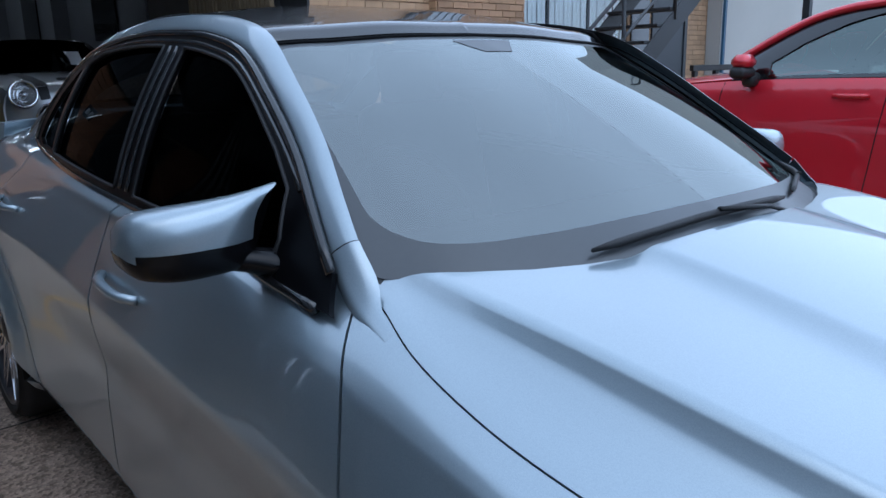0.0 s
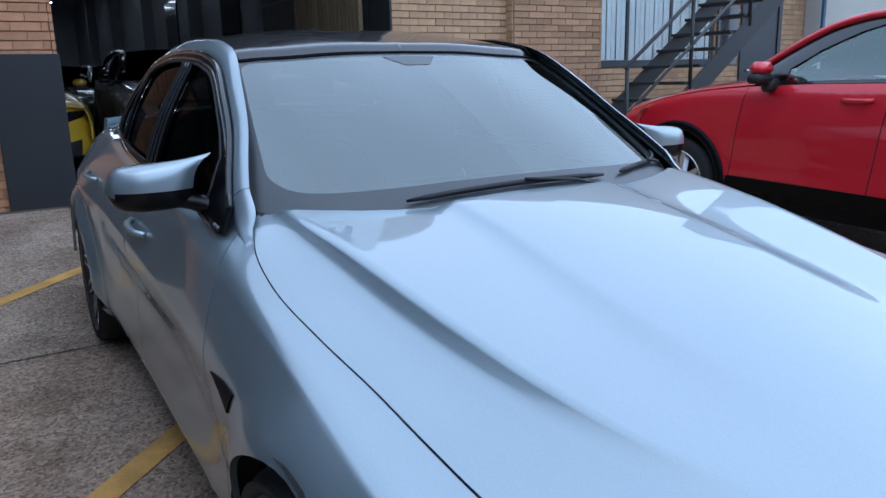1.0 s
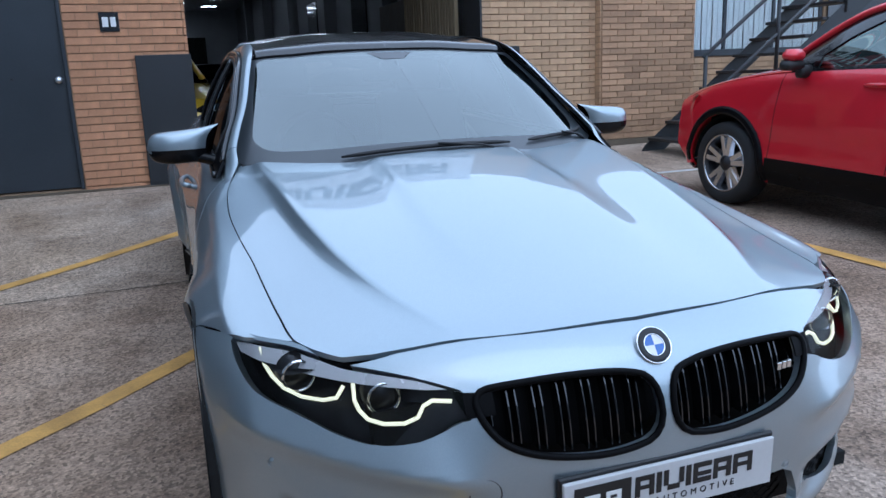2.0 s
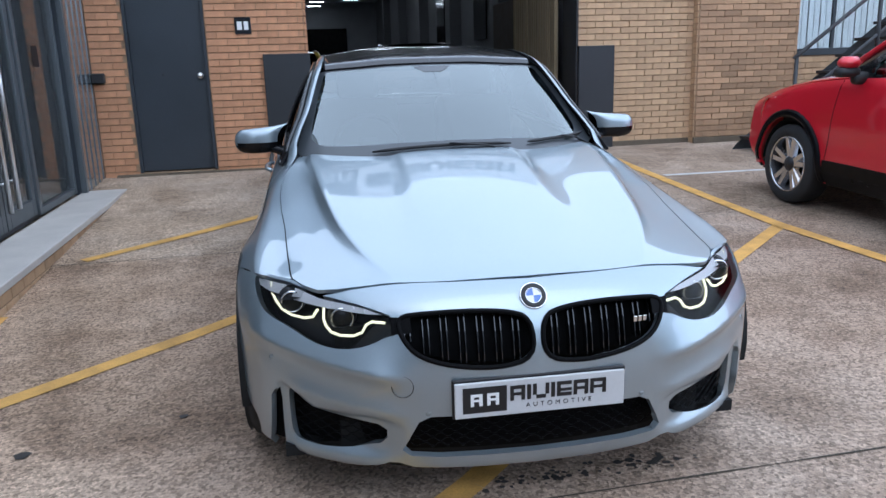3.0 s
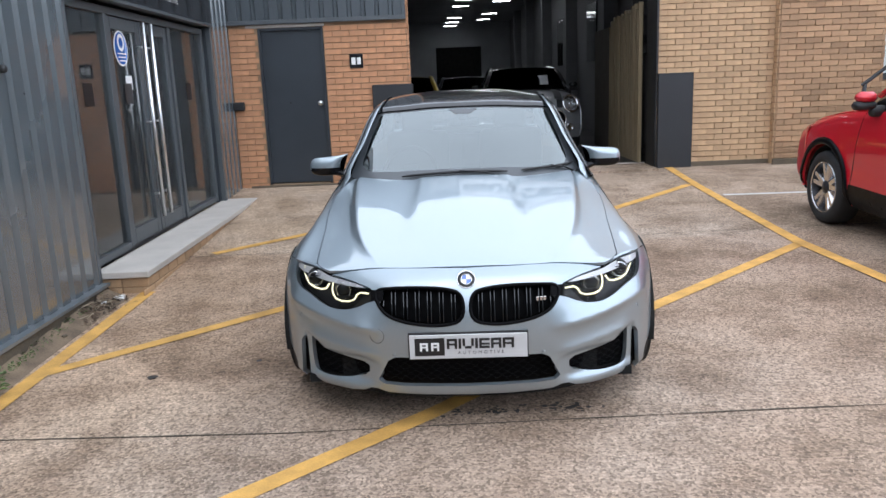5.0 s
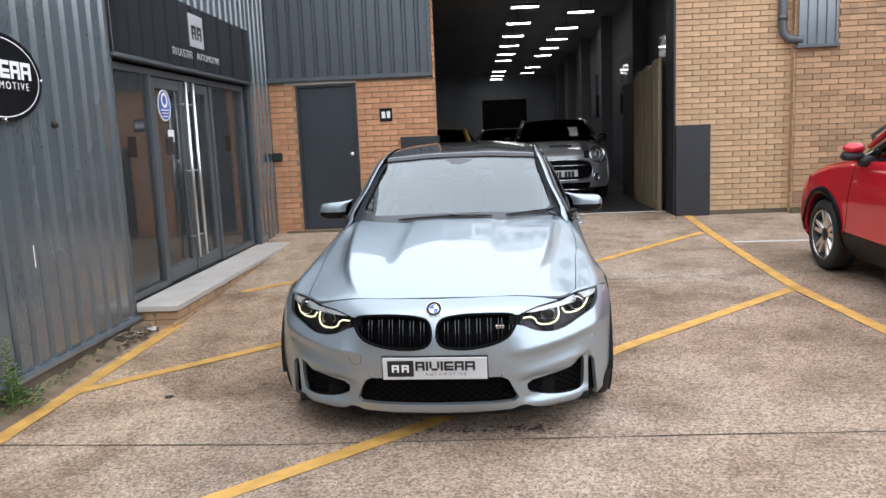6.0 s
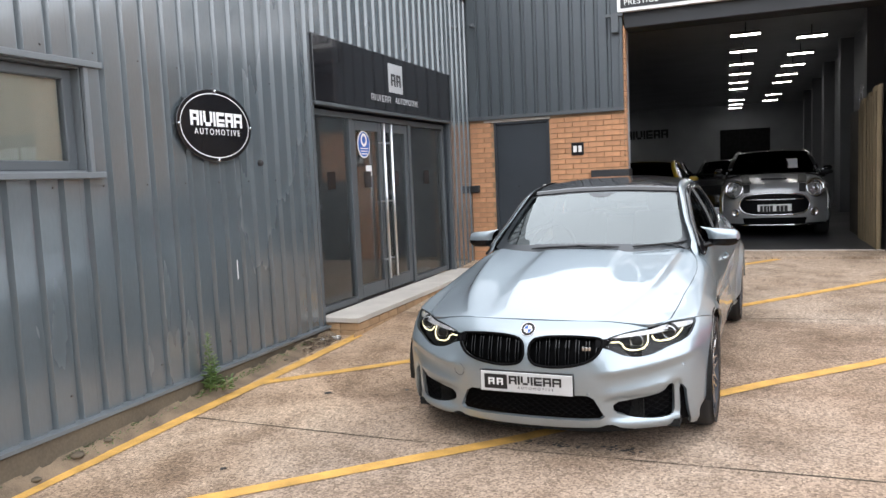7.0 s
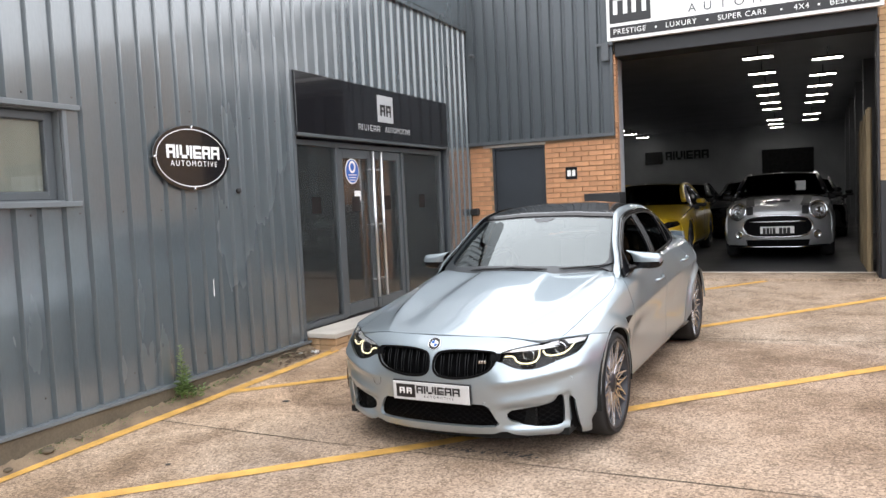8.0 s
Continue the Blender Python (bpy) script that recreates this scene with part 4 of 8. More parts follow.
    # kidney rims and their paired bars
    def rim_of(poly, r, off, material, name, label=""):
        def make():
            bm = bmesh.new()
            c = np.array(poly)
            pts = np.stack(nose(c[:, 0], c[:, 1]), 1) + np.array((0, off, 0))
            tube(bm, pts, r, 8, True)
            return bm
        return both(name, make, material, label, smooth=True)
    rim_of(kidney, 0.0075, -0.002, GRILLE_BLACK, "grille_surround", "gloss black kidney grille surround")
    for i in range(7):
        x = 0.052 + i * 0.054
        top = 0.690 - 0.00 * i
        ins = [z for z in np.linspace(0.50, 0.70, 101) if inside(kidney, np.array([(p_at(x + 0.012, z), z)]))[0]]
        if len(ins) < 8:
            continue

        def bars(x=x, z0=ins[0], z1=ins[-1]):
            bm = bmesh.new()
            for dx in (0.0, 0.017):
                zs = np.linspace(z0, z1, 6)
                q = np.stack(nose(np.array([p_at(x + dx, z) for z in zs]), zs), 1)
                for a, b in zip(q, q[1:]):
                    vs = [bm.verts.new((c[0] + e, c[1] + d, c[2])) for c in (a, b) for e, d in ((-0.0016, 0.026), (0.0016, 0.026), (0.0016, 0.06), (-0.0016, 0.06))]
                    for f in ((0, 1, 5, 4), (1, 2, 6, 5), (2, 3, 7, 6), (3, 0, 4, 7)):
                        bm.faces.new([vs[k] for k in f])
            return bm
        both("grille_bar", bars, GLOSS_BLACK)
    # honeycomb in the lower inlets
    def mesh_in(poly, back, x0, x1):
        def make():
            bm = bmesh.new()
            z = 0.19
            row = 0
            while z < 0.40:
                n = int((x1 - x0) / 0.012)
                line = []
                for i in range(n + 1):
                    x = x0 + i * 0.012
                    zz = z + (0.006 if (i // 2 + row) % 2 else -0.004)
                    p = p_at(abs(x), zz)
                    if inside(poly, np.array([(p, zz)]))[0]:
                        q = hollow(back)(np.array([p]), np.array([zz]))
                        line.append((q[0][0], q[1][0], zz))
                    elif len(line) > 1:
                        tube(bm, line, 0.0022, 4)
                        line = []
                    else:
                        line = []
                if len(line) > 1:
                    tube(bm, line, 0.0022, 4)
                z += 0.017
                row += 1
            return bm
        return make
    both("inlet_mesh", mesh_in(inlet, 0.05, 0.44, 0.79), GRILLE_BLACK)
    both("inlet_mesh", mesh_in(middle, 0.06, 0.0, 0.45), GRILLE_BLACK)
    # headlamps
    lamps = both("headlamp", lambda: skin(lamp, [], nose, 0.025, 0.0, back=0.002), LENS, "clear headlamp with white angular light rings", smooth=True)
    for ob, sx in zip(lamps, sides):
        def at_nose(x, z, d):
            q = nose(np.array([p_at(x, z)]), np.array([z]))
            return Vector((q[0][0] * sx, q[1][0] + d, z))
        bm = skin(grow(lamp), [], nose, 0.03, 0, back=0.075)
        if sx < 0:
            flip(bm)
        part("housing", bm, LAMP_DARK, ob, smooth=True)
        for k, (cx, cz) in enumerate(((0.572, 0.636), (0.725, 0.660))):
            ring = [(cx - 0.125, cz + 0.008), (cx - 0.075, cz + 0.010), (cx - 0.050, cz - 0.032), (cx + 0.030, cz - 0.036), (cx + 0.058, cz - 0.006), (cx + 0.054, cz + 0.036)]
            if k:
                ring = [(cx - 0.080, cz + 0.004), (cx - 0.058, cz - 0.026), (cx + 0.022, cz - 0.024), (cx + 0.062, cz + 0.012), (cx + 0.066, cz + 0.046)]
            bm = bmesh.new()
            tube(bm, [at_nose(x, z, 0.03) for x, z in rounded(ring, 0.012, 1, False)], 0.0042, 6)
            part("light_ring", bm, LED, ob, "glowing warm-white light ring", smooth=True)
            bm = bmesh.new()
            c = at_nose(cx, cz + 0.008, 0.045)
            lathe(bm, [(0.0, -0.012), (0.02, -0.008), (0.034, 0.0), (0.042, 0.012), (0.046, 0.03)], 20, Matrix.Translation(c))
            eye_ = part("projector", bm, LAMP_DARK, ob, smooth=True)
            bm = bmesh.new()
            lathe(bm, [(0.030, -0.006), (0.0335, -0.012), (0.037, -0.006)], 24, Matrix.Translation(c))
            part("bezel", bm, CHROME, eye_, smooth=True)
        # pale brow along the top edge
        bm = skin(xz((0.46, 0.676), (0.50, 0.675), (0.57, 0.678)) + [(0.703, 0.682), (0.753, 0.685), (0.809, 0.688), (0.904, 0.693), (0.985, 0.698), (1.005, 0.711), (0.96, 0.716), (0.904, 0.718), (0.85, 0.719), (0.809, 0.718), (0.753, 0.711), (0.703, 0.703)] + xz((0.57, 0.697), (0.51, 0.690)), [], nose, 0.02, 0.004, back=0.010)
        if sx < 0:
            flip(bm)
        part("brow", bm, BROW, ob, "pale silver headlamp brow", smooth=True)

    # badge, as plain rings and quarters
    bq = nose(np.array([0.0]), np.array([0.708]))
    tilt = Matrix.Translation((0, bq[1][0] - 0.004, 0.708)) @ Matrix.Rotation(radians(-38), 4, "X")
    bm = bmesh.new()
    lathe(bm, [(0.0, -0.002), (0.024, -0.002), (0.0245, -0.006), (0.027, -0.007), (0.039, -0.006), (0.041, -0.001), (0.041, 0.01)], 40, tilt)
    badge = part("badge", bm, BLACK, car, "round badge with blue and white quarters", smooth=True)
    bm = bmesh.new()
    lathe(bm, [(0.0385, -0.0055), (0.041, -0.0075), (0.0425, -0.004), (0.0425, 0.008)], 40, tilt)
    lathe(bm, [(0.0225, -0.0055), (0.024, -0.0085), (0.0255, -0.0055)], 40, tilt)
    part("ring", bm, CHROME, badge, smooth=True)
    for k in range(4):
        bm = bmesh.new()
        vs = [bm.verts.new(tilt @ Vector((0.0228 * math.cos(a) * f, -0.0062, 0.0228 * math.sin(a) * f))) for a, f in [(0, 0)] + [(math.pi / 2 * (k + j / 6), 1) for j in range(7)]]
        bm.faces.new(vs)
        part("quarter", bm, BLUE if k % 2 else WHITE, badge)
    # show plate
    plate = part("number_plate", boxes((-0.262, 0.262, -0.812, -0.802, 0.372, 0.484), bevel=0.002), PLATE, car, "pale grey dealer plate with black lettering")
    bm = boxes((-0.268, 0.268, -0.801, -0.79, 0.366, 0.492), bevel=0.003)
    part("plate_holder", bm, BLACK, plate)
    show_plate(plate)
    # model badge in the grille: three small slanted bars
    for i, m_ in enumerate((CHROME, CHROME, CHROME)):
        q = nose(np.array([p_at(0.315 + i * 0.016, 0.62)]), np.array([0.62]))
        part("grille_badge", boxes((q[0][0] - 0.006, q[0][0] + 0.005, q[1][0] - 0.004, q[1][0] + 0.004, 0.612, 0.630), bevel=0.001), m_, car, "small chrome bar badge")
    # parking sensors and tow-eye cover
    for x in (-0.337, 0.337, -0.80, 0.80):
        z = 0.382 if abs(x) < 0.5 else 0.50
        q = nose(np.array([p_at(abs(x), z)]), np.array([z]))
        bm = bmesh.new()
        turn = math.atan2(float(PLAN(p_at(abs(x)) + 0.02)[1] - PLAN(p_at(abs(x)))[1]), 0.02) * (1 if x > 0 else -1)
        lathe(bm, [(0.0, 0.0006), (0.0092, 0.0006), (0.0095, 0.005), (0.0115, 0.005), (0.0115, 0.0002)], 20, Matrix.Translation((math.copysign(q[0][0], x), q[1][0] - 0.0008, z)) @ Matrix.Rotation(turn, 4, "Z"))
        part("parking_sensor", bm, PAINT, car, smooth=True)
    q = nose(np.array([p_at(0.41, 0.470)]), np.array([0.470]))
    bm = bmesh.new()
    tube(bm, [(-0.41 + 0.032 * math.cos(a), float(nose(np.array([p_at(0.41 - 0.032 * math.cos(a))]), np.array([0.470]))[1][0]) - 0.0005, 0.470 + 0.034 * math.sin(a)) for a in np.linspace(0, math.tau, 28, endpoint=False)], 0.0012, 4, True)
    part("tow_cover_seam", bm, BLACK, car)

    # glass and roof
    wide = screen(COWL, HEADER, 0.728, 0.594, 0.015)
    def arc(cu, cv, ru, rv, a0, a1):
        return [(cu + ru * math.cos(radians(a)), cv + rv * math.sin(radians(a))) for a in np.linspace(a0, a1, 7)]
    clear = [(0.0, 0.088), (0.40, 0.089), (0.70, 0.094), *arc(0.815, 0.215, 0.11, 0.115, -85, 0), (0.935, 0.5), *arc(0.88, 0.915, 0.062, 0.055, 0, 88), (0.5, 0.971), (0.0, 0.972)]
    part("windscreen", skin(clear, [], wide, 0.03, 0, True), GLASS_CAR, car, "clear windscreen with a dark printed border", smooth=True)
    part("screen_border", skin([(0, -0.02), (0.80, -0.02), (1.0, -0.02), (1.0, 1.0), (0.80, 1.0), (0, 1.0)], [[(0.001, clear[0][1]), *clear[1:-1], (0.001, clear[-1][1])]], wide, 0.03, 0, True), BORDER, car, "dark printed glass border", smooth=True)
    part("sensor_shade", skin([(0, 0.875), (0.075, 0.875), (0.10, 0.90), (0.16, 0.955), (0.16, 0.962), (0, 0.962)], [], wide, 0.03, 0, True, back=-0.0012), BORDER, car, "dark shade of the mirror and sensor housing", smooth=True)
    part("roof_panel", skin([(0, 0.012), (0.99, 0.012), (0.99, 0.985), (0, 0.985)], [], roof, 0.03, 0.012, True, exact=True), CARBON, car, "gloss black roof panel", smooth=False)
    def edge_line(surface, pts, r, lift=0.0):
        c = np.array(pts)
        bm = bmesh.new()
        tube(bm, np.stack(surface(c[:, 0], c[:, 1]), 1) + np.array((0, 0, lift)), r, 6)
        return bm
    part("header_seal", edge_line(wide, [(u, 1.0) for u in np.linspace(-0.985, 0.985, 33)], 0.006), GRILLE_BLACK, car, "black rubber windscreen seal", smooth=True)
    both("roof_ditch", lambda: edge_line(roof, [(1.0, v) for v in np.linspace(0.0, 0.98, 24)], 0.006, 0.004), GRILLE_BLACK, smooth=True)
    both("screen_seal", lambda: edge_line(wide, [(0.995, v) for v in np.linspace(0.0, 1.0, 24)], 0.005, 0.003), GRILLE_BLACK, smooth=True)
    rear = screen(DECK, REAR_TOP, 0.66, 0.555, 0.03)
    part("rear_window", skin([(0, 0), (0.98, 0), (0.98, 1), (0, 1)], [], rear, 0.08, 0, True), GLASS_DARK, car, smooth=True)

    # painted rail from the wing along the roof to the boot
    def section(y, n_k=11):
        x, z = RAIL(np.array(y))
        d = RAIL(np.array(y + 0.01)) - RAIL(np.array(y - 0.01))
        t = Vector((d[0], 0.02, d[1])).normalized()
        n = Vector((0.72, 0, 0.69))
        n = (n - t * n.dot(t)).normalized()
        b = t.cross(n).normalized()
        if b.x > 0:
            b = -b
        w0 = 0.033 + 0.005 * float(ramp(y, 1.15, 1.45))
        w1 = 0.026 + 0.008 * float(ramp(y, 1.15, 1.45)) + max(0.0, (y - 2.5) * 0.30)
        return [Vector((x, y, z)) + b * ((w0 if k > 0 else w1) * abs(k) ** 0.9 * (1 if k > 0 else -1)) + n * (0.012 * (1 - abs(k) ** 3.0) - 0.003) for k in np.linspace(-1, 1, n_k)]

    def loft(rows):
        bm = bmesh.new()
        rows = [[bm.verts.new(p) for p in row] for row in rows]
        for a, c in zip(rows, rows[1:]):
            for i in range(len(a) - 1):
                bm.faces.new((a[i], c[i], c[i + 1], a[i + 1]))
        bmesh.ops.recalc_face_normals(bm, faces=bm.faces)
        if sum(f.normal.x for f in bm.faces) < 0:
            bmesh.ops.reverse_faces(bm, faces=bm.faces)
        return bm

    def rail():
        return loft([section(y) for y in np.concatenate([np.linspace(0.822, 1.4, 24), np.linspace(1.45, 3.1, 26)])])

    def foot():
        rows = []
        for y in np.linspace(0.64, 0.818, 14):
            k = float(ramp(y, 0.635, 0.83)) ** 1.2
            low = np.stack(body(np.linspace(0.838 - 0.038 * float(ramp(y, 0.62, 0.80)), 0.862 + 0.075 * float(ramp(y, 0.70, 0.80)), 11), np.full(11, y)), 1)
            rows.append([Vector(a) * (1 - k) + b * k + Vector((0, 0, 0.003 - 0.010 * (y < 0.645))) for a, b in zip(low, section(y))])
        return loft(rows)
    both("roof_rail", rail, PAINT, "silver-blue windscreen pillar and roof rail", smooth=True)
    both("pillar_foot", foot, PAINT, smooth=True)
    # side windows in black frames
    def pane(y0, y1, t_top=0.93, extra=()):
        return lambda: skin([(0.05, y0), (0.05, y1), *extra, (t_top, y1), (t_top, y0)], [], side_glass, 0.05, 0)
    dlo = [(0.0, 0.76), (0.0, 1.2), (0.0, 2.70), (0.10, 2.80), (0.93, 2.60), (0.985, 2.4), (1.0, 1.3), (1.02, 1.0), (1.02, 0.80)]
    front_hole = [(0.07, 0.955), (0.07, 1.61), (0.90, 1.63), (0.90, 1.36), (0.885, 1.20), (0.86, 1.08), (0.80, 0.995), (0.45, 0.955)]
    rear_hole = [(0.07, 1.74), (0.07, 2.40), (0.86, 2.36), (0.90, 2.25), (0.90, 1.76)]
    fix_hole = [(0.07, 2.45), (0.07, 2.66), (0.16, 2.72), (0.70, 2.56), (0.86, 2.42)]
    both("window_frame", lambda: skin(dlo, [front_hole, rear_hole, fix_hole], side_glass, 0.04, 0.012, back=-0.006), SATIN_BLACK, "satin black side window frame", smooth=False)
    both("side_window", lambda: skin(front_hole, [], side_glass, 0.06, 0, back=0.008), GLASS_DARK, "dark tinted side window", smooth=True)
    both("side_window", lambda: skin(rear_hole, [], side_glass, 0.06, 0, back=0.008), GLASS_DARK, "dark tinted side window", smooth=True)
    both("side_window", lambda: skin(fix_hole, [], side_glass, 0.06, 0, back=0.008), GLASS_DARK, "dark tinted side window", smooth=True)
    def bead(pts, r, off, closed=False):
        def make():
            c = np.array(rounded(pts, 0.04, 0, closed))
            q = np.stack(side_glass(c[:, 0], c[:, 1]), 1) + np.array((off, 0, 0))
            bm = bmesh.new()
            tube(bm, q, r, 8, closed, flat=1.0)
            return bm
        return make
    both("frame_moulding", bead([(1.0, 0.80), (1.0, 1.0), (0.985, 1.3), (0.97, 2.4), (0.92, 2.60), (0.50, 2.72), (0.10, 2.80)], 0.009, 0.007), GLOSS_BLACK, "gloss black window moulding", smooth=True)
    both("frame_moulding", bead([(0.93, 0.96), (0.935, 1.15), (0.935, 1.6), (0.925, 2.35)], 0.0055, 0.008), GLOSS_BLACK, smooth=True)
    both("waist_moulding", bead([(0.012, 0.80), (0.012, 1.2), (0.012, 2.0), (0.012, 2.70), (0.10, 2.80)], 0.010, 0.005), GLOSS_BLACK, "gloss black waist moulding", smooth=True)
    both("window_seal", bead(front_hole, 0.0045, 0.007, True), BLACK, smooth=True)
    both("window_seal", bead(rear_hole, 0.0045, 0.007, True), BLACK, smooth=True)
    both("pillar_trim", bead([(0.08, 1.652), (0.5, 1.66), (0.90, 1.668)], 0.006, 0.008), GLOSS_BLACK, smooth=True)
    both("pillar_trim", bead([(0.08, 1.70), (0.5, 1.705), (0.90, 1.71)], 0.006, 0.008), GLOSS_BLACK, smooth=True)
    # black cowl under the screen
    def cowl():
        bm = bmesh.new()
        u = np.linspace(0, 1.0, 18)
        c = COWL(u * 0.72)
        a = [bm.verts.new((x, y + 0.03, z + 0.001)) for x, (y, z) in zip(u * 0.71, c)]
        b = [bm.verts.new((x, y - 0.10 - 0.02 * x, z - 0.035)) for x, (y, z) in zip(u * 0.70, c)]
        for i in range(len(u) - 1):
            bm.faces.new((a[i], b[i], b[i + 1], a[i + 1]))
        return bm
    both("scuttle", cowl, BLACK, smooth=True)
    # wipers
    for u0, v0, u1, v1, root in ((-0.52, 0.012, 0.36, 0.028, (0.34, -0.02)), (0.48, 0.040, 0.96, 0.085, (0.93, 0.0))):
        us, vs_ = np.linspace(u0, u1, 12), np.linspace(v0, v1, 12) + 0.012 * np.sin(np.linspace(0, np.pi, 12))
        q = np.stack(wide(us, vs_), 1) + np.array((0, -0.006, 0.009))
        bm = bmesh.new()
        tube(bm, q, 0.006, 6, radii=[0.003] + [0.0065] * 10 + [0.003], flat=1.3)
        blade = part("wiper", bm, BLACK, car, "black windscreen wiper", smooth=True)
        bm = bmesh.new()
        e = Vector(q[6]) + Vector((0, -0.004, 0.008))
        root = Vector([float(k[0]) for k in wide(np.array([root[0]]), np.array([root[1]]))])
        tube(bm, [root, root.lerp(e, 0.4) + Vector((0, -0.004, 0.012)), e], 0.007, 6, flat=0.7)
        part("wiper_arm", bm, BLACK, blade, smooth=True)

    # door mirrors: a swept cap with a raised inner corner over a black shell
    rear_y = curve((0, 1.012), (0.3, 1.030), (0.7, 1.058), (1.0, 1.078))
    top_z = curve((0, 1.086), (0.12, 1.078), (0.4, 1.069), (0.7, 1.063), (0.88, 1.056), (1.0, 1.044))
    front_y = curve((0, 0.968), (0.15, 0.952), (0.45, 0.945), (0.75, 0.953), (0.92, 0.972), (1.0, 0.985))

    low_end = curve((0, 0.955), (0.3, 0.948), (0.8, 0.950), (0.93, 0.958), (1.0, 0.968))

    def mirror_body(upper):
        """A rounded pod; upper gives the painted cap, else the black base, rear frame and stalk."""
        bm = bmesh.new()
        us = np.concatenate([np.linspace(0, 0.8, 15), 1 - 0.2 * np.cos(np.linspace(0.12, math.pi / 2, 8))])
        rows = []
        for u in us:
            yr, zt, zl, yf = (float(c(np.array(u))[0]) for c in (rear_y, top_z, low_end, front_y))
            e = math.sqrt(max(0.0, 1 - (max(0.0, u - 0.8) / 0.2) ** 3)) * 0.96 + 0.04
            row = []
            for a in np.linspace(0, math.tau, 28, endpoint=False):
                cy, cz = math.cos(a), math.sin(a)
                y = (yr + yf) / 2 + (yr - yf) / 2 * e ** 0.6 * math.copysign(abs(cy) ** 0.62, cy)
                z = 1.0 + ((zt - 1.0) if cz > 0 else (1.0 - zl)) * e * math.copysign(abs(cz) ** 0.72, cz)
                xin = float(np.interp(z, (0.95, 1.0, 1.04, 1.07, 1.09), (0.80, 0.815, 0.808, 0.785, 0.75)))
                row.append((xin + (1.022 - xin) * u, y, z))
            rows.append(row)
        vs = [[bm.verts.new(p) for p in r] for r in rows]
        for r0, r1 in zip(vs, vs[1:]):
            for i in range(28):
                bm.faces.new((r0[i], r0[(i + 1) % 28], r1[(i + 1) % 28], r1[i]))
        bm.faces.new(vs[-1]), bm.faces.new(vs[0])
        bmesh.ops.recalc_face_normals(bm, faces=bm.faces)
        drop = []
        for f in bm.faces:
            c = f.calc_center_median()
            painted = c.z > 0.994 and f.normal.y < 0.75 and len(f.verts) == 4
            if painted != upper:
                drop.append(f)
        bmesh.ops.delete(bm, geom=drop, context="FACES")
        if not upper:
            tube(bm, [(0.95, 1.005, 0.976), (0.88, 0.998, 0.970), (0.82, 0.985, 0.962), (0.785, 0.972, 0.952), (0.755, 0.962, 0.945)], 0.03, 12, radii=[0.014, 0.026, 0.036, 0.042, 0.044], flat=0.62)
        return bm
    mirror_cap, mirror_shell = (lambda: mirror_body(True)), (lambda: mirror_body(False))
    mirrors = both("door_mirror", mirror_cap, PAINT, "silver-blue door mirror on a black base", smooth=True)
    for ob, sx in zip(mirrors, sides):
        for nm, make, material in (("mirror_base", mirror_shell, MIRROR_BLACK), ("mirror_glass", lambda: boxes((0.83, 0.97, 1.046, 1.050, 0.990, 1.030), bevel=0.001), CHROME)):
            bm = make()
            if nm == "mirror_glass":
                bmesh.ops.rotate(bm, cent=(0.9, 1.06, 1.03), matrix=Matrix.Rotation(radians(12), 3, "Z"), verts=bm.verts)
            if sx < 0:
                flip(bm)
            part(nm, bm, material, ob, smooth=nm == "mirror_base")
    # door handles, side vents, wing seams
    for y, z in ((1.50, 0.80), (2.50, 0.835)):
        s = side_s(y, z)
        def handle(y=y, s=s):
            bm = bmesh.new()
            q = np.stack(body(np.full(7, s), np.linspace(y - 0.11, y + 0.11, 7)), 1)
            q[:, 0] += np.array((0.004, 0.024, 0.03, 0.031, 0.03, 0.024, 0.004))
            tube(bm, q, 0.013, 8, flat=0.8)
            return bm
        both("door_handle", handle, PAINT, smooth=True)
    vent = [(side_s(y, z), y) for y, z in ((0.312, 0.702), (0.330, 0.660), (0.40, 0.672), (0.488, 0.686), (0.40, 0.699))]
    both("side_vent", lambda: skin(vent, [], body, 0.02, 0.004, back=-0.004), GRILLE_BLACK, "gloss black wing vent")

    # black inner shell, added so that the gaps stay dark
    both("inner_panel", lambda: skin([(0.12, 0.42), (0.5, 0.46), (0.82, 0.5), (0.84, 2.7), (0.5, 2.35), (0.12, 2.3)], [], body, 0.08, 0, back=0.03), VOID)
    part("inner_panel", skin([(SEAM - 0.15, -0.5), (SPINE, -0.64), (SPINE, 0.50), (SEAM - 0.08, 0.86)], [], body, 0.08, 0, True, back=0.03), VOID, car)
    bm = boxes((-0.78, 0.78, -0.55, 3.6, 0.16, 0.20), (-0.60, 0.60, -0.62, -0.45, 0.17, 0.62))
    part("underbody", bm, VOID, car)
    # low black tray, added to deepen the shade under the nose
    bm = bmesh.new()
    ps = np.linspace(0, 0.80, 17)
    q = np.stack(nose(ps, np.full(17, 0.20)), 1)
    edge = [(x * 0.92, y + 0.11) for x, y, _ in q]
    edge = [(-x, y) for x, y in edge[:0:-1]] + edge + [(0.70, 0.0), (-0.70, 0.0)]
    low = [bm.verts.new((x, y, 0.120)) for x, y in edge]
    top = [bm.verts.new((x, y, 0.19)) for x, y in edge]
    bm.faces.new(low), bm.faces.new(top)
    for i in range(len(edge)):
        k = (i + 1) % len(edge)
        bm.faces.new((low[i], low[k], top[k], top[i]))
    bmesh.ops.recalc_face_normals(bm, faces=bm.faces)
    part("undertray", bm, VOID, car)

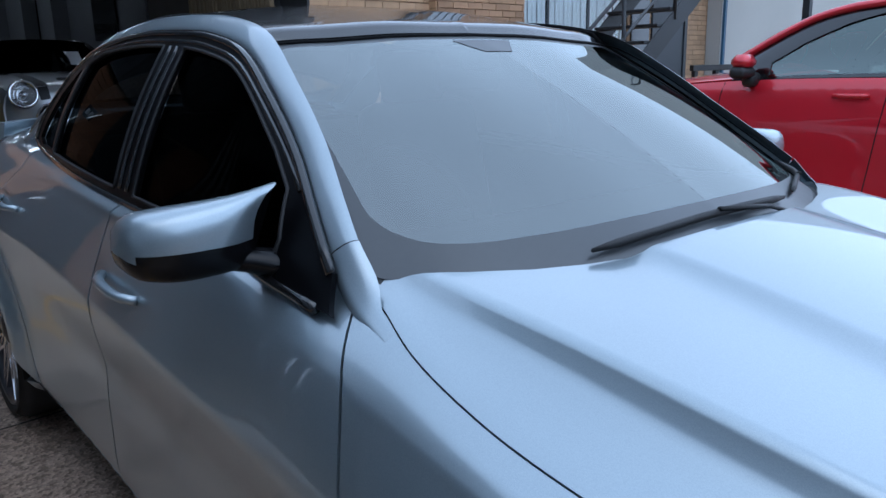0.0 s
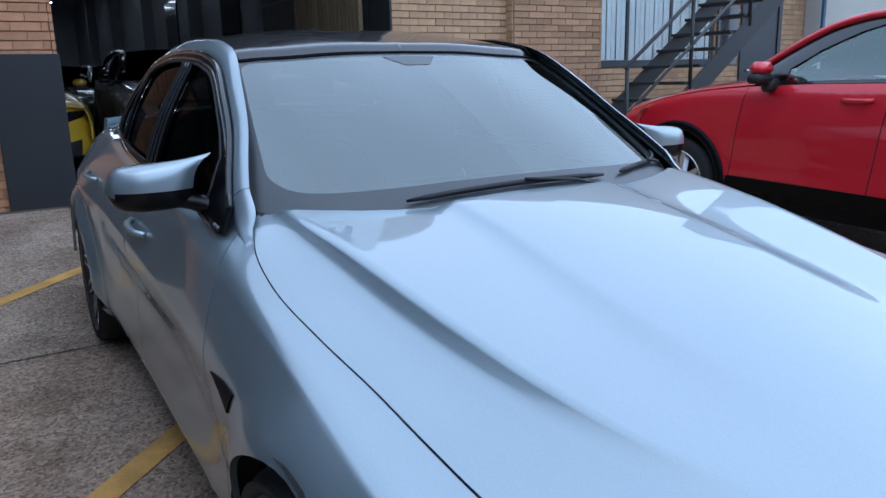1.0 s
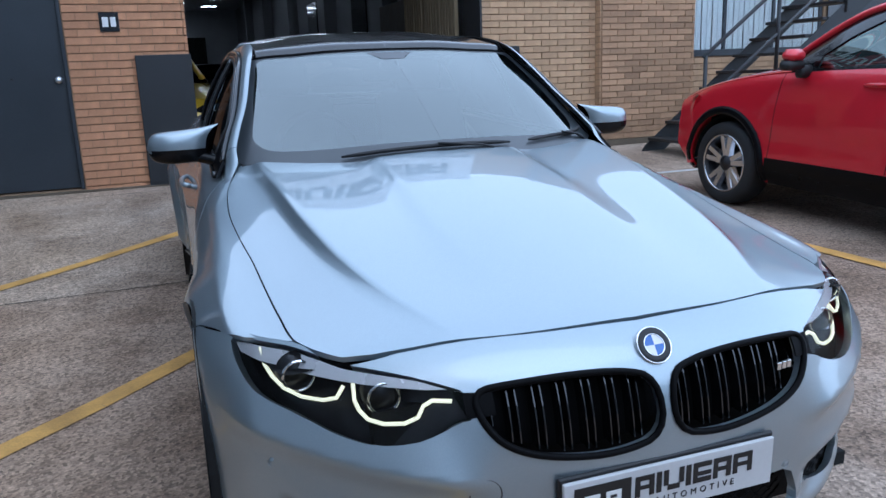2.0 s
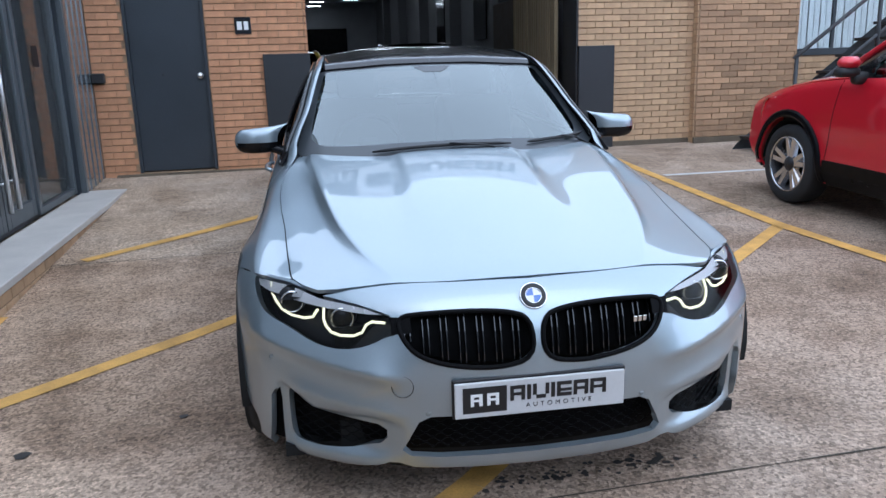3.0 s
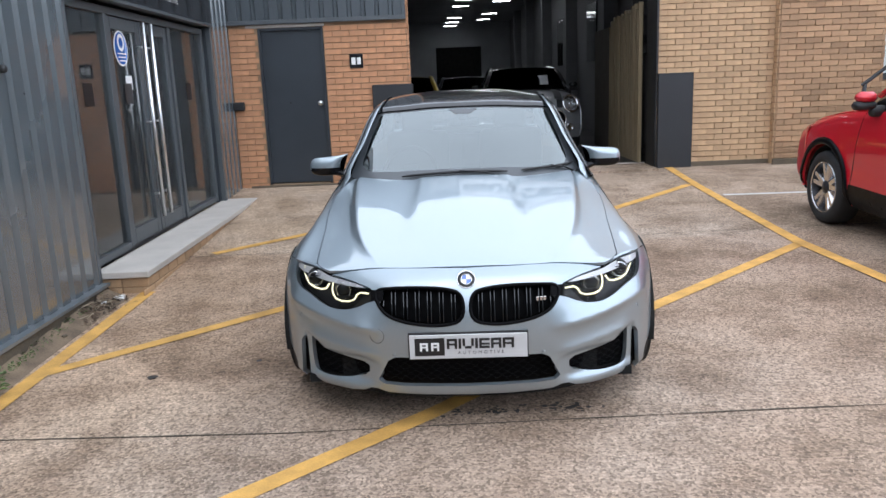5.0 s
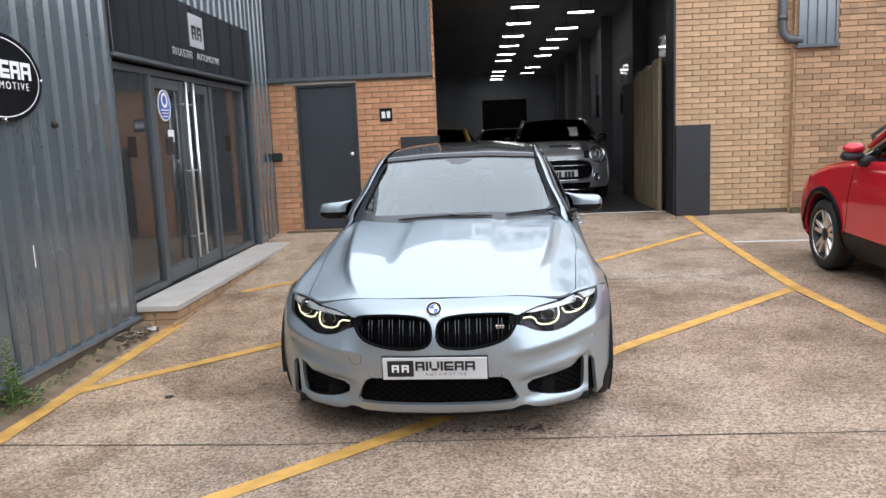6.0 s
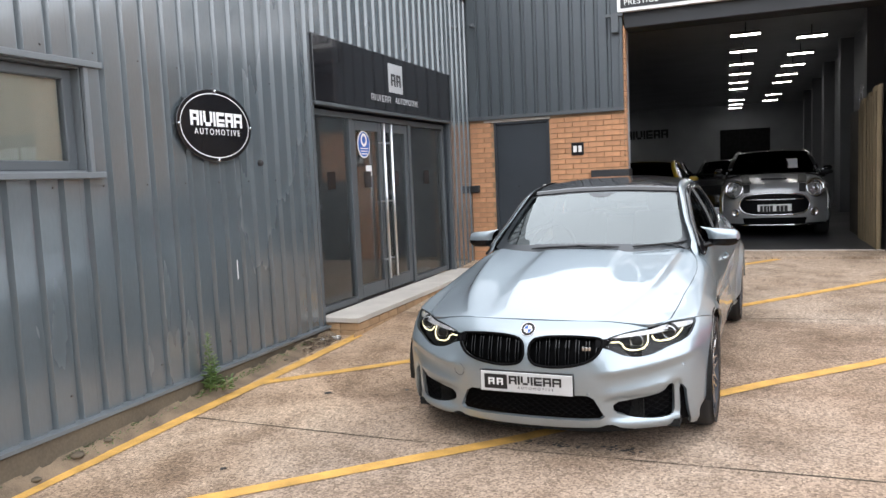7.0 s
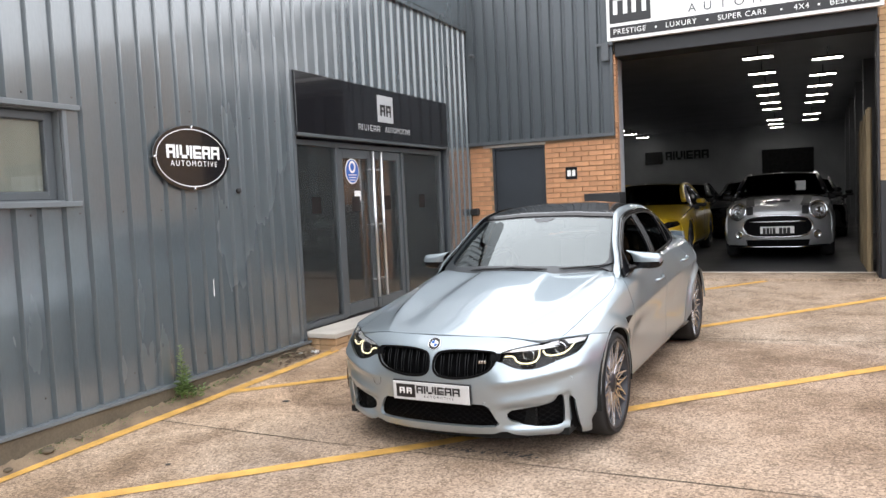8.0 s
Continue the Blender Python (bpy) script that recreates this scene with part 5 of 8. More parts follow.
    # wheel arches and wheels
    for axle, tyre_w, out_x in ((AXLES[0], 0.27, 0.947), (AXLES[1], 0.29, 0.960)):
        for sx in sides:
            bm = bmesh.new()
            lathe(bm, [(0.375, 0.0), (0.375, 0.30), (0.05, 0.30)], 32, Matrix.Translation((sx * (out_x - 0.02), axle, WHEEL_Z)) @ Matrix.Rotation(sx * radians(90), 4, "Z"))
            bmesh.ops.delete(bm, geom=[f for f in bm.faces if f.calc_center_median().z < 0.26], context="FACES")
            part("arch_liner", bm, VOID, car)
            wheel(car, sx, Vector((sx * (out_x - 0.015), axle, WHEEL_Z)), 0.333 if axle == 0 else 0.338, tyre_w)
    cabin(car)
    return car


def wheel(car, sx, c, R, w, rim_r=0.283, spokes=10, face=None, dark=None, wide_spoke=1.0):
    """A wheel whose outer face lies at c, on the side sx."""
    face, dark = face or RIM, dark or RIM_DARK
    m = Matrix.Translation(c) @ Matrix.Rotation(sx * radians(90), 4, "Z")
    root = new("wheel")
    root.parent, root.matrix_local = car, m
    bm = bmesh.new()
    lathe(bm, [(rim_r - 0.004, 0.02), (rim_r + 0.006, 0.008), (rim_r + 0.03, 0.0), (R - 0.03, 0.006), (R - 0.008, 0.022), (R, 0.045), (R, w - 0.045), (R - 0.012, w - 0.02), (rim_r + 0.03, w), (rim_r - 0.004, w - 0.02)], 48)
    part("tyre", bm, RUBBER, root, smooth=True)
    bm = bmesh.new()
    lathe(bm, [(rim_r + 0.002, 0.012), (rim_r - 0.004, 0.006), (rim_r - 0.016, 0.016), (rim_r - 0.02, 0.05), (rim_r - 0.035, 0.09), (rim_r - 0.03, w - 0.01)], 48)
    rim = part("rim", bm, dark, root, "dark alloy rim with bright forked spokes", smooth=True)
    bm = bmesh.new()
    lathe(bm, [(rim_r + 0.003, 0.013), (rim_r - 0.001, 0.004), (rim_r - 0.011, 0.008), (rim_r - 0.014, 0.020)], 48)
    part("rim_lip", bm, dark if wide_spoke == 1 else face, rim, smooth=True)
    bm = bmesh.new()
    lim = rim_r - 0.010
    for k in range(spokes):
        a = k * math.tau / spokes + 0.3
        pitch = math.tau / spokes
        if wide_spoke == 1:
            bars = [(a, 0.045, a, 0.125, 0.013, 0.010)]
            for sgn in (-1, 1):
                bars += [(a, 0.118, a + sgn * 0.40 * pitch, lim, 0.008, 0.0075), (a + sgn * 0.5 * pitch, 0.085, a + sgn * 0.30 * pitch, 0.195, 0.005, 0.005)]
        else:
            bars = [(a + sgn * 0.143 * pitch, 0.05, a + sgn * 0.159 * pitch, lim, 0.0085 * wide_spoke, 0.008 * wide_spoke) for sgn in (-1, 1)]
        for a0, r0, a1, r1, w0, w1 in bars:
            p0 = Vector((r0 * math.cos(a0), 0.034 - 0.078 * max(0.0, r0 - 0.05), r0 * math.sin(a0)))
            p1 = Vector((r1 * math.cos(a1), 0.034 - 0.092 * max(0.0, r1 - 0.05), r1 * math.sin(a1)))
            side = (p1 - p0).cross(Vector((0, 1, 0))).normalized()
            vs = []
            for p, ww in ((p0, w0), (p1, w1)):
                vs += [bm.verts.new(p + side * ww * 1.3 + Vector((0, 0.035, 0))), bm.verts.new(p + side * ww * 0.7), bm.verts.new(p - side * ww * 0.7), bm.verts.new(p - side * ww * 1.3 + Vector((0, 0.035, 0)))]
            for i in range(4):
                bm.faces.new((vs[i], vs[(i + 1) % 4], vs[4 + (i + 1) % 4], vs[4 + i]))
    part("spokes", bm, face, rim, "bright forked spokes")
    bm = bmesh.new()
    lathe(bm, [(0.0, 0.02), (0.03, 0.02), (0.034, 0.024), (0.06, 0.03), (0.075, 0.05), (0.07, 0.10)], 24)
    part("hub", bm, dark, rim, smooth=True)
    bm = bmesh.new()
    lathe(bm, [(0.06, 0.10), (0.19, 0.10), (0.19, 0.12), (0.06, 0.12)], 40)
    part("brake_disc", bm, RIM_DARK, root, smooth=False)
    bm = bmesh.new()
    lathe(bm, [(rim_r - 0.03, w * 0.55), (0.0, w * 0.55)], 32)
    part("wheel_back", bm, VOID, root)
    return root


def cabin(car):
    bm = boxes((-0.68, 0.68, 0.62, 1.02, 0.78, 0.955), bevel=0.03)
    part("dashboard", bm, CABIN, car, smooth=True)
    bm = bmesh.new()
    box(bm, -0.70, 0.70, 0.75, 2.95, 0.22, 0.34)
    box(bm, -0.66, 0.66, 2.55, 2.95, 0.34, 1.0, bevel=0.04)
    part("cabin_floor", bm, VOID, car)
    bm = bmesh.new()
    hub = Vector((-0.36, 1.12, 0.93))
    lathe(bm, [(0.172, -0.014), (0.186, 0.0), (0.172, 0.014), (0.158, 0.0)], 36, Matrix.Translation(hub) @ Matrix.Rotation(radians(-24), 4, "X"), True)
    box(bm, -0.05, 0.05, -0.02, 0.03, -0.05, 0.05, Matrix.Translation(hub) @ Matrix.Rotation(radians(-24), 4, "X"), 0.01)
    box(bm, -0.17, 0.17, -0.01, 0.012, -0.016, 0.016, Matrix.Translation(hub) @ Matrix.Rotation(radians(-24), 4, "X"), 0.004)
    part("steering_wheel", bm, CABIN, car, smooth=True)
    for x in (-0.36, 0.36):
        bm = bmesh.new()
        box(bm, x - 0.25, x + 0.25, 1.35, 1.85, 0.40, 0.56, bevel=0.05, segments=2)
        box(bm, x - 0.24, x + 0.24, -0.07, 0.07, 0.0, 0.62, Matrix.Translation((0, 1.86, 0.52)) @ Matrix.Rotation(radians(-16), 4, "X"), 0.05, 2)
        box(bm, x - 0.13, x + 0.13, -0.05, 0.05, 0.62, 0.80, Matrix.Translation((0, 1.86, 0.52)) @ Matrix.Rotation(radians(-16), 4, "X"), 0.04, 2)
        part("seat", bm, CABIN, car, "dark leather front seat", smooth=True)
    bm = boxes((-0.62, 0.62, 2.40, 2.58, 0.5, 1.02), (-0.62, 0.62, 2.1, 2.45, 0.35, 0.55), bevel=0.05)
    part("rear_bench", bm, CABIN, car, smooth=True)
    bm = boxes((-0.11, 0.11, 1.33, 1.36, 1.20, 1.26), (-0.035, 0.035, 1.255, 1.34, 1.25, 1.295), bevel=0.01)
    part("rear_view_mirror", bm, BLACK, car, smooth=True)
    bm = boxes((-0.53, 0.53, 1.42, 2.33, 1.300, 1.310))
    part("headlining", bm, CABIN, car)


def show_plate(plate):
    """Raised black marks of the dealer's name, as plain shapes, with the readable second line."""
    y = -0.8125
    bm = boxes((-0.238, -0.105, y - 0.001, y + 0.001, 0.388, 0.470))
    part("name_block", bm, INK, plate)
    for x in (-0.215, -0.165):
        bm = boxes((x, x + 0.036, y - 0.002, y, 0.440, 0.449), (x, x + 0.010, y - 0.002, y, 0.410, 0.440), (x + 0.026, x + 0.036, y - 0.002, y, 0.410, 0.440), (x + 0.010, x + 0.026, y - 0.002, y, 0.425, 0.432))
        part("block_mark", bm, WHITE, plate)
    for i, (x, w) in enumerate(((-0.095, 0.046), (-0.043, 0.012), (-0.025, 0.050), (0.031, 0.012), (0.049, 0.046), (0.101, 0.046), (0.153, 0.050))):
        bm = bmesh.new()
        logo_letter(bm, i, x, w, y, 0.418, 0.466)
        part("name_mark", bm, INK, plate)
    flat_text("AUTOMOTIVE", 0.021, Matrix.Translation((0.056, y - 0.0005, 0.399)) @ Matrix.Rotation(radians(90), 4, "X"), "lettering", INK, plate, 0.0006, spacing=1.75)


def logo_letter(bm, i, x, w, y, z0, z1, d=0.0016, m=None, stroke=0.24):
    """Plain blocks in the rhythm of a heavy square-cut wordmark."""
    h = z1 - z0
    t = h * stroke
    if w < h * 0.5:
        box(bm, x, x + min(w, t * 1.1), y - d, y, z0, z1, m)
        return
    if i == 2:
        box(bm, x, x + t, y - d, y, z0 + h * 0.25, z1, m)
        box(bm, x + w - t, x + w, y - d, y, z0 + h * 0.25, z1, m)
        box(bm, x + w * 0.2, x + w * 0.8, y - d, y, z0, z0 + h * 0.25, m)
        return
    box(bm, x, x + w, y - d, y, z1 - t, z1, m)
    box(bm, x, x + t, y - d, y, z0, z1 - t, m)
    box(bm, x + t, x + w - t * (i != 4), y - d, y, z0 + h * 0.34, z0 + h * 0.34 + t * 0.8, m)
    if i == 4:
        box(bm, x + t, x + w, y - d, y, z0, z0 + t, m)
    else:
        box(bm, x + w - t, x + w, y - d, y, z0, z1 - t, m)


CAR_AT = Matrix.Translation((1.648, 0.07, 0.002)) @ Matrix.Rotation(radians(-1.8), 4, "Z") @ Matrix.Rotation(math.atan(0.0345), 4, "X")
build_saloon(CAR_AT)

# ---- markings and joints on the yard
def strip(bm, pts, w, lift):
    """A painted line of width w along the points, lying on the ground."""
    for (xa, ya), (xb, yb) in zip(pts, pts[1:]):
        d = Vector((xb - xa, yb - ya))
        side = Vector((-d.y, d.x)).normalized() * w / 2
        n = max(2, int(d.length / 0.25))
        rows = []
        for i in range(n + 1):
            x, y = xa + d.x * i / n, ya + d.y * i / n
            j = 0.006 * noise.noise(Vector((x * 9, y * 9, 1.7)))
            rows.append([bm.verts.new((x + s * (side.x + j), y + s * (side.y + j), ground_z(x + s * side.x, y + s * side.y) + lift)) for s in (1, -1)])
        for a, b in zip(rows, rows[1:]):
            bm.faces.new((a[0], a[1], b[1], b[0]))


def marking(pts, w=0.10, material=None, lift=0.005, label="worn yellow painted bay line", name="road_marking"):
    bm = bmesh.new()
    strip(bm, pts, w, lift)
    bmesh.ops.recalc_face_normals(bm, faces=bm.faces)
    if bm.faces[:][0].normal.z < 0:
        bmesh.ops.reverse_faces(bm, faces=bm.faces)
    return structure(part(name, bm, material or LINE), label, "road marking")


marking([(-0.99, -6.0), (-0.90, -1.8), (-0.83, 0.2), (-0.785, 1.74)], 0.11, lift=0.006)
marking([(-0.80, 0.20), (0.36, 1.19), (2.2, 2.95), (4.52, 5.22)])
marking([(4.55, 2.36), (2.85, 0.87), (1.46, -0.50), (0.69, -1.17), (-0.25, -1.99), (-0.88, -2.5)])
marking([(-0.60, 2.86), (0.17, 3.50), (3.1, 6.25)])
marking([(4.63, 6.72), (4.58, 5.2), (4.56, 2.4), (4.70, 0.9), (4.8, -1.6)], 0.11, lift=0.007)
marking([(4.68, 4.52), (7.6, 4.40)], 0.075, LINE_WHITE, label="worn white painted bay line")
for pts in ([(-1.0, -0.60), (0.75, -0.66), (3.0, -0.62), (7, -0.60)], [(-1.1, 2.78), (0.8, 2.78), (4.3, 2.94), (9, 3.0)], [(-0.75, 5.95), (1.2, 6.0)]):
    marking(pts, 0.009, JOINT, 0.003, "dark joint between concrete slabs", "slab_joint")
bm = bmesh.new()
for i in range(90):
    x = random.choice((random.gauss(1.72, 0.10), random.gauss(2.12, 0.06), random.uniform(1.5, 2.3)))
    y = -0.535 + 0.04 * (x - 1.5) + random.gauss(0, 0.022)
    r = random.uniform(0.003, 0.011) if i % 6 else random.uniform(0.010, 0.017)
    vs = [bm.verts.new((x + r * math.cos(a) * random.uniform(0.6, 1.5), y + r * math.sin(a), ground_z(x, y) + 0.004)) for a in np.linspace(0, math.tau, 7)[:-1]]
    bm.faces.new(vs)
tagged(part("oil_spots", bm, OIL), "dark oil spots on the concrete", "stain", kind="stuff")
for x, y, r in ((-0.14, 0.07, 0.03), (-0.02, -1.3, 0.02), (0.42, 0.25, 0.018)):
    bm = bmesh.new()
    vs = [bm.verts.new((x + r * math.cos(a) * (1 + 0.2 * math.sin(3 * a)), y + r * math.sin(a), ground_z(x, y) + 0.004)) for a in np.linspace(0, math.tau, 14)[:-1]]
    bm.faces.new(vs)
    structure(part("stain", bm, OIL), "small dark stain on the concrete", "stain")


# ---- profiled steel sheets
def ribbed(bm, length, z0, z1, pitch, depth=0.032, flat=0.62, start=0.0):
    """Upright ribbed sheet along local y from 0 to length, its outer pans at x = 0."""
    y = start - pitch
    prof = []
    while y < length + pitch:
        for dy, x in ((0.0, 0.0), (pitch * flat, 0.0), (pitch * (flat + 0.09), -depth), (pitch * 0.91, -depth)):
            prof.append((y + dy, x))
        y += pitch
    cut = []
    for (a, xa), (b, xb) in zip(prof, prof[1:]):
        if b <= 0 or a >= length:
            continue
        lo, hi = max(a, 0), min(b, length)
        f = lambda t: xa + (xb - xa) * (t - a) / (b - a)
        if not cut:
            cut.append((lo, f(lo)))
        cut.append((hi, f(hi)))
    low = [bm.verts.new((x, y_, z0)) for y_, x in cut]
    top = [bm.verts.new((x, y_, z1)) for y_, x in cut]
    for i in range(len(cut) - 1):
        bm.faces.new((low[i], low[i + 1], top[i + 1], top[i]))
    return bm


def clad(parent, m, length, z0, z1, pitch, sheet_w, start=0.0, material=None):
    """Sheets side by side, each lapped a little over the next."""
    y = 0.0
    k = 0
    while y < length - 1e-3:
        w = min(sheet_w, length - y)
        bm = bmesh.new()
        ribbed(bm, w, z0, z1, pitch, start=(start - y) % pitch)
        bmesh.ops.translate(bm, vec=(0.0015 * (k % 2), y, 0), verts=bm.verts)
        bmesh.ops.transform(bm, matrix=m, verts=bm.verts)
        part("cladding_sheet", bm, material or CLADDING, parent)
        y += w
        k += 1


def fixings(parent, m, ys, zs):
    for z in zs:
        for y in ys:
            bm = bmesh.new()
            lathe(bm, [(0, -0.006), (0.005, -0.006), (0.006, -0.002), (0.009, 0.0)], 8, m @ Matrix.Translation((0.0005, y, z)) @ Matrix.Rotation(radians(90), 4, "Z"))
            part("fixing", bm, BLACK, parent)


# west building: its wall runs almost along y
WEST = Matrix.Translation((-1.085, 0, 0)) @ Matrix.Rotation(radians(1.0), 4, "Z")
WEST_TOP = 4.17
west = structure(part("wall_west", boxes((-0.30, -0.045, -14, 1.70, -0.3, WEST_TOP), (-0.30, -0.045, 5.40, 6.6, -0.3, WEST_TOP), (-0.30, -0.045, 1.70, 5.40, 2.30, WEST_TOP)), DARK_PAINT), "grey ribbed steel wall of the west building", "wall")
west.matrix_world = WEST
clad(west, Matrix.Translation((0, -8.0, 0)), 8.0 - 0.0 + 1.69, 0.15, WEST_TOP, 0.195, 0.975, 0.085)
clad(west, Matrix.Translation((0, 1.69, 0)), 3.72, 2.90, WEST_TOP, 0.195, 0.975, 0.10)
clad(west, Matrix.Translation((0, 5.41, 0)), 0.93, 0.20, WEST_TOP, 0.195, 0.975, 0.05)
part("base_flashing", boxes((-0.05, 0.060, -8.0, 1.70, 0.143, 0.150), (0.054, 0.060, -8.0, 1.70, 0.128, 0.143)), FLASHING, west)
# the plain capping runs on out of view, raised to shade the car's west side
part("eaves_flashing", boxes((-0.1, 0.05, -14, 6.3, WEST_TOP - 0.012, WEST_TOP + 0.05), (-0.02, 0.055, -14, 6.3, WEST_TOP + 0.051, WEST_TOP + 0.60), bevel=0.004), CLADDING, west)
part("corner_flashing", boxes((-0.045, 0.006, 1.655, 1.70, 0.15, 2.96), (-0.045, 0.006, 5.40, 5.47, 0.2, 2.96), bevel=0.003), FRAME_GREY, west)
fixings(west, Matrix.Identity(4), [-2.2 + 0.195 * k + 0.05 for k in range(0, 20, 2)], (1.585, 2.42))
fixings(west, Matrix.Identity(4), [-2.2 + 0.195 * k + 0.05 for k in range(0, 20, 4)], (0.32,))
part("roof_slope", boxes((-6.5, -0.05, -14, 6.3, WEST_TOP - 0.06, WEST_TOP - 0.02)), CLADDING, west)
bm = bmesh.new()
n = 90
rows = []
for i in range(n):
    y = -8.0 + 9.7 * i / (n - 1)
    w = 0.040 + 0.012 * noise.noise(Vector((y * 3, 0, 0))) + 0.006 * noise.noise(Vector((y * 14, 2, 0)))
    g = ground_z(-1.05, y)
    top = 0.135 + 0.004 * noise.noise(Vector((y * 8, 5, 0)))
    rows.append([bm.verts.new(v) for v in ((-0.2, y, top), (w - 0.015, y, top), (w, y, top - 0.02), (w + 0.012, y, g - 0.05))])
for a, b in zip(rows, rows[1:]):
    for i in range(3):
        bm.faces.new((a[i], a[i + 1], b[i + 1], b[i]))
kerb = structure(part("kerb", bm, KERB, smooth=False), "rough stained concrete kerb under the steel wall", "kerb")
kerb.matrix_world = WEST


TRIM_GREY = mat("pale_grey_trim", (0.13, 0.145, 0.155), 0.4, vary=0.1, scale=3)


def window_unit(name, parent_m, y0, y1, z0, z1, sill=True):
    """A small casement set in the ribbed wall."""
    w = structure(part(name, boxes((-0.02, 0.03, y0 - 0.04, y1 + 0.14, z1, z1 + 0.040), (-0.02, 0.045, y0 - 0.04, y1 + 0.09, z0 - 0.04, z0), (-0.02, 0.012, y1, y1 + 0.035, z0, z1), bevel=0.004), TRIM_GREY), "grey metal framed casement window with a blind", "window")
    w.matrix_world = parent_m
    part("reveal", boxes((-0.14, -0.022, y1 - 0.012, y1, z0, z1), (-0.14, -0.022, y0, y1, z1 - 0.012, z1), (-0.14, -0.022, y0, y1, z0, z0 + 0.012)), TRIM_GREY, w)
    part("window_frame", boxes((-0.14, -0.08, y1 - 0.085, y1 - 0.014, z0 + 0.014, z1 - 0.014), (-0.14, -0.08, y0, y1 - 0.075, z0 + 0.014, z0 + 0.075), (-0.14, -0.08, y0, y1 - 0.075, z1 - 0.075, z1 - 0.014), bevel=0.006), FRAME_GREY, w)
    part("pane", boxes((-0.112, -0.108, y0, y1 - 0.075, z0 + 0.075, z1 - 0.075)), GLASS_LITE, w)
    part("blind", boxes((-0.14, -0.13, y0, y1 - 0.05, z0 + 0.05, z1 - 0.05)), mat("beige_blind", (0.30, 0.285, 0.255), 0.85, vary=0.12, scale=2.0, stretch=(1, 4, 0.3)), w)
    return w


# the wall is solid behind the sheets; the casement's opening is cut by its reveal
window_unit("window_1", WEST, -2.4, -1.075, 1.675, 2.325)
holes = [o for o in west.children if o.name.startswith("cladding_sheet")]
for o in holes + [west]:
    bm = bmesh.new()
    bm.from_mesh(o.data)
    lo_y, hi_y, lo_z, hi_z = -2.4, -1.075, 1.675, 2.325
    ys = [v.co.y for v in bm.verts]
    if o is west:
        bm.free()
        continue
    if min(ys) < hi_y and max(ys) > lo_y and min(v.co.z for v in bm.verts) < lo_z:
        for co, no in (((0, lo_y, 0), (0, 1, 0)), ((0, hi_y, 0), (0, 1, 0)), ((0, 0, lo_z), (0, 0, 1)), ((0, 0, hi_z), (0, 0, 1))):
            bmesh.ops.bisect_plane(bm, geom=bm.verts[:] + bm.edges[:] + bm.faces[:], plane_co=co, plane_no=no)
        gone = [f for f in bm.faces if lo_y < f.calc_center_median().y < hi_y and lo_z < f.calc_center_median().z < hi_z]
        bmesh.ops.delete(bm, geom=gone, context="FACES")
        bm.to_mesh(o.data)
    bm.free()
bm = boxes((-0.30, -0.045, -14, -2.4, -0.3, WEST_TOP), (-0.30, -0.045, -2.4, -1.075, -0.3, 1.675), (-0.30, -0.045, -2.4, -1.075, 2.325, WEST_TOP), (-0.30, -0.045, -1.075, 1.70, -0.3, WEST_TOP), (-0.30, -0.045, 5.40, 6.6, -0.3, WEST_TOP), (-0.30, -0.045, 1.70, 5.40, 2.30, WEST_TOP), (-0.34, -0.30, -2.6, -0.8, 1.5, 2.5))
bm.to_mesh(west.data)
bm.free()

# oval name sign on four stand-offs
oval = thing("oval_sign", "black oval wall sign with a white rim line and white marks", "sign", WEST @ Matrix.Translation((0.0, 0.155, 2.018)))


def ellipse(bm, a, b, x0, x1, n=64, inner=None):
    if inner:
        loops = [[bm.verts.new((x, p * math.cos(t), q * math.sin(t))) for t in np.linspace(0, math.tau, n, endpoint=False)] for p, q, x in ((a, b, x1), (inner[0], inner[1], x1), (inner[0], inner[1], x0), (a, b, x0))]
        for la, lb in zip(loops, loops[1:] + loops[:1]):
            for i in range(n):
                bm.faces.new((la[i], la[(i + 1) % n], lb[(i + 1) % n], lb[i]))
        return
    loops = [[bm.verts.new((x, p * math.cos(t), q * math.sin(t))) for t in np.linspace(0, math.tau, n, endpoint=False)] for p, q, x in ((a, b, x0), (a, b, x1 - 0.003), (a - 0.003, b - 0.003, x1))]
    for la, lb in zip(loops, loops[1:]):
        for i in range(n):
            bm.faces.new((la[i], la[(i + 1) % n], lb[(i + 1) % n], lb[i]))
    bm.faces.new(loops[-1])
    bm.faces.new(loops[0][::-1])


bm = bmesh.new()
ellipse(bm, 0.45, 0.277, 0.030, 0.040)
disc = part("disc", bm, SIGN_BLACK, oval)
bm = bmesh.new()
ellipse(bm, 0.415, 0.247, 0.0385, 0.0405, inner=(0.408, 0.240))
part("rim_line", bm, WHITE, disc)
AROUND = Matrix.Rotation(radians(90), 4, "Z")
for i, (x, w) in enumerate(((-0.30, 0.096), (-0.19, 0.024), (-0.152, 0.105), (-0.034, 0.024), (0.004, 0.096), (0.113, 0.096), (0.222, 0.105))):
    bm = bmesh.new()
    logo_letter(bm, i, x, w, 0, -0.005, 0.105, 0.002, Matrix.Translation((0.0405, 0, 0)) @ AROUND)
    part("name_mark", bm, WHITE, disc)
flat_text("AUTOMOTIVE", 0.066, Matrix.Translation((0.0408, 0.015, -0.05)) @ AROUND @ Matrix.Rotation(radians(90), 4, "X"), "lettering", WHITE, disc, 0.001, spacing=1.45)
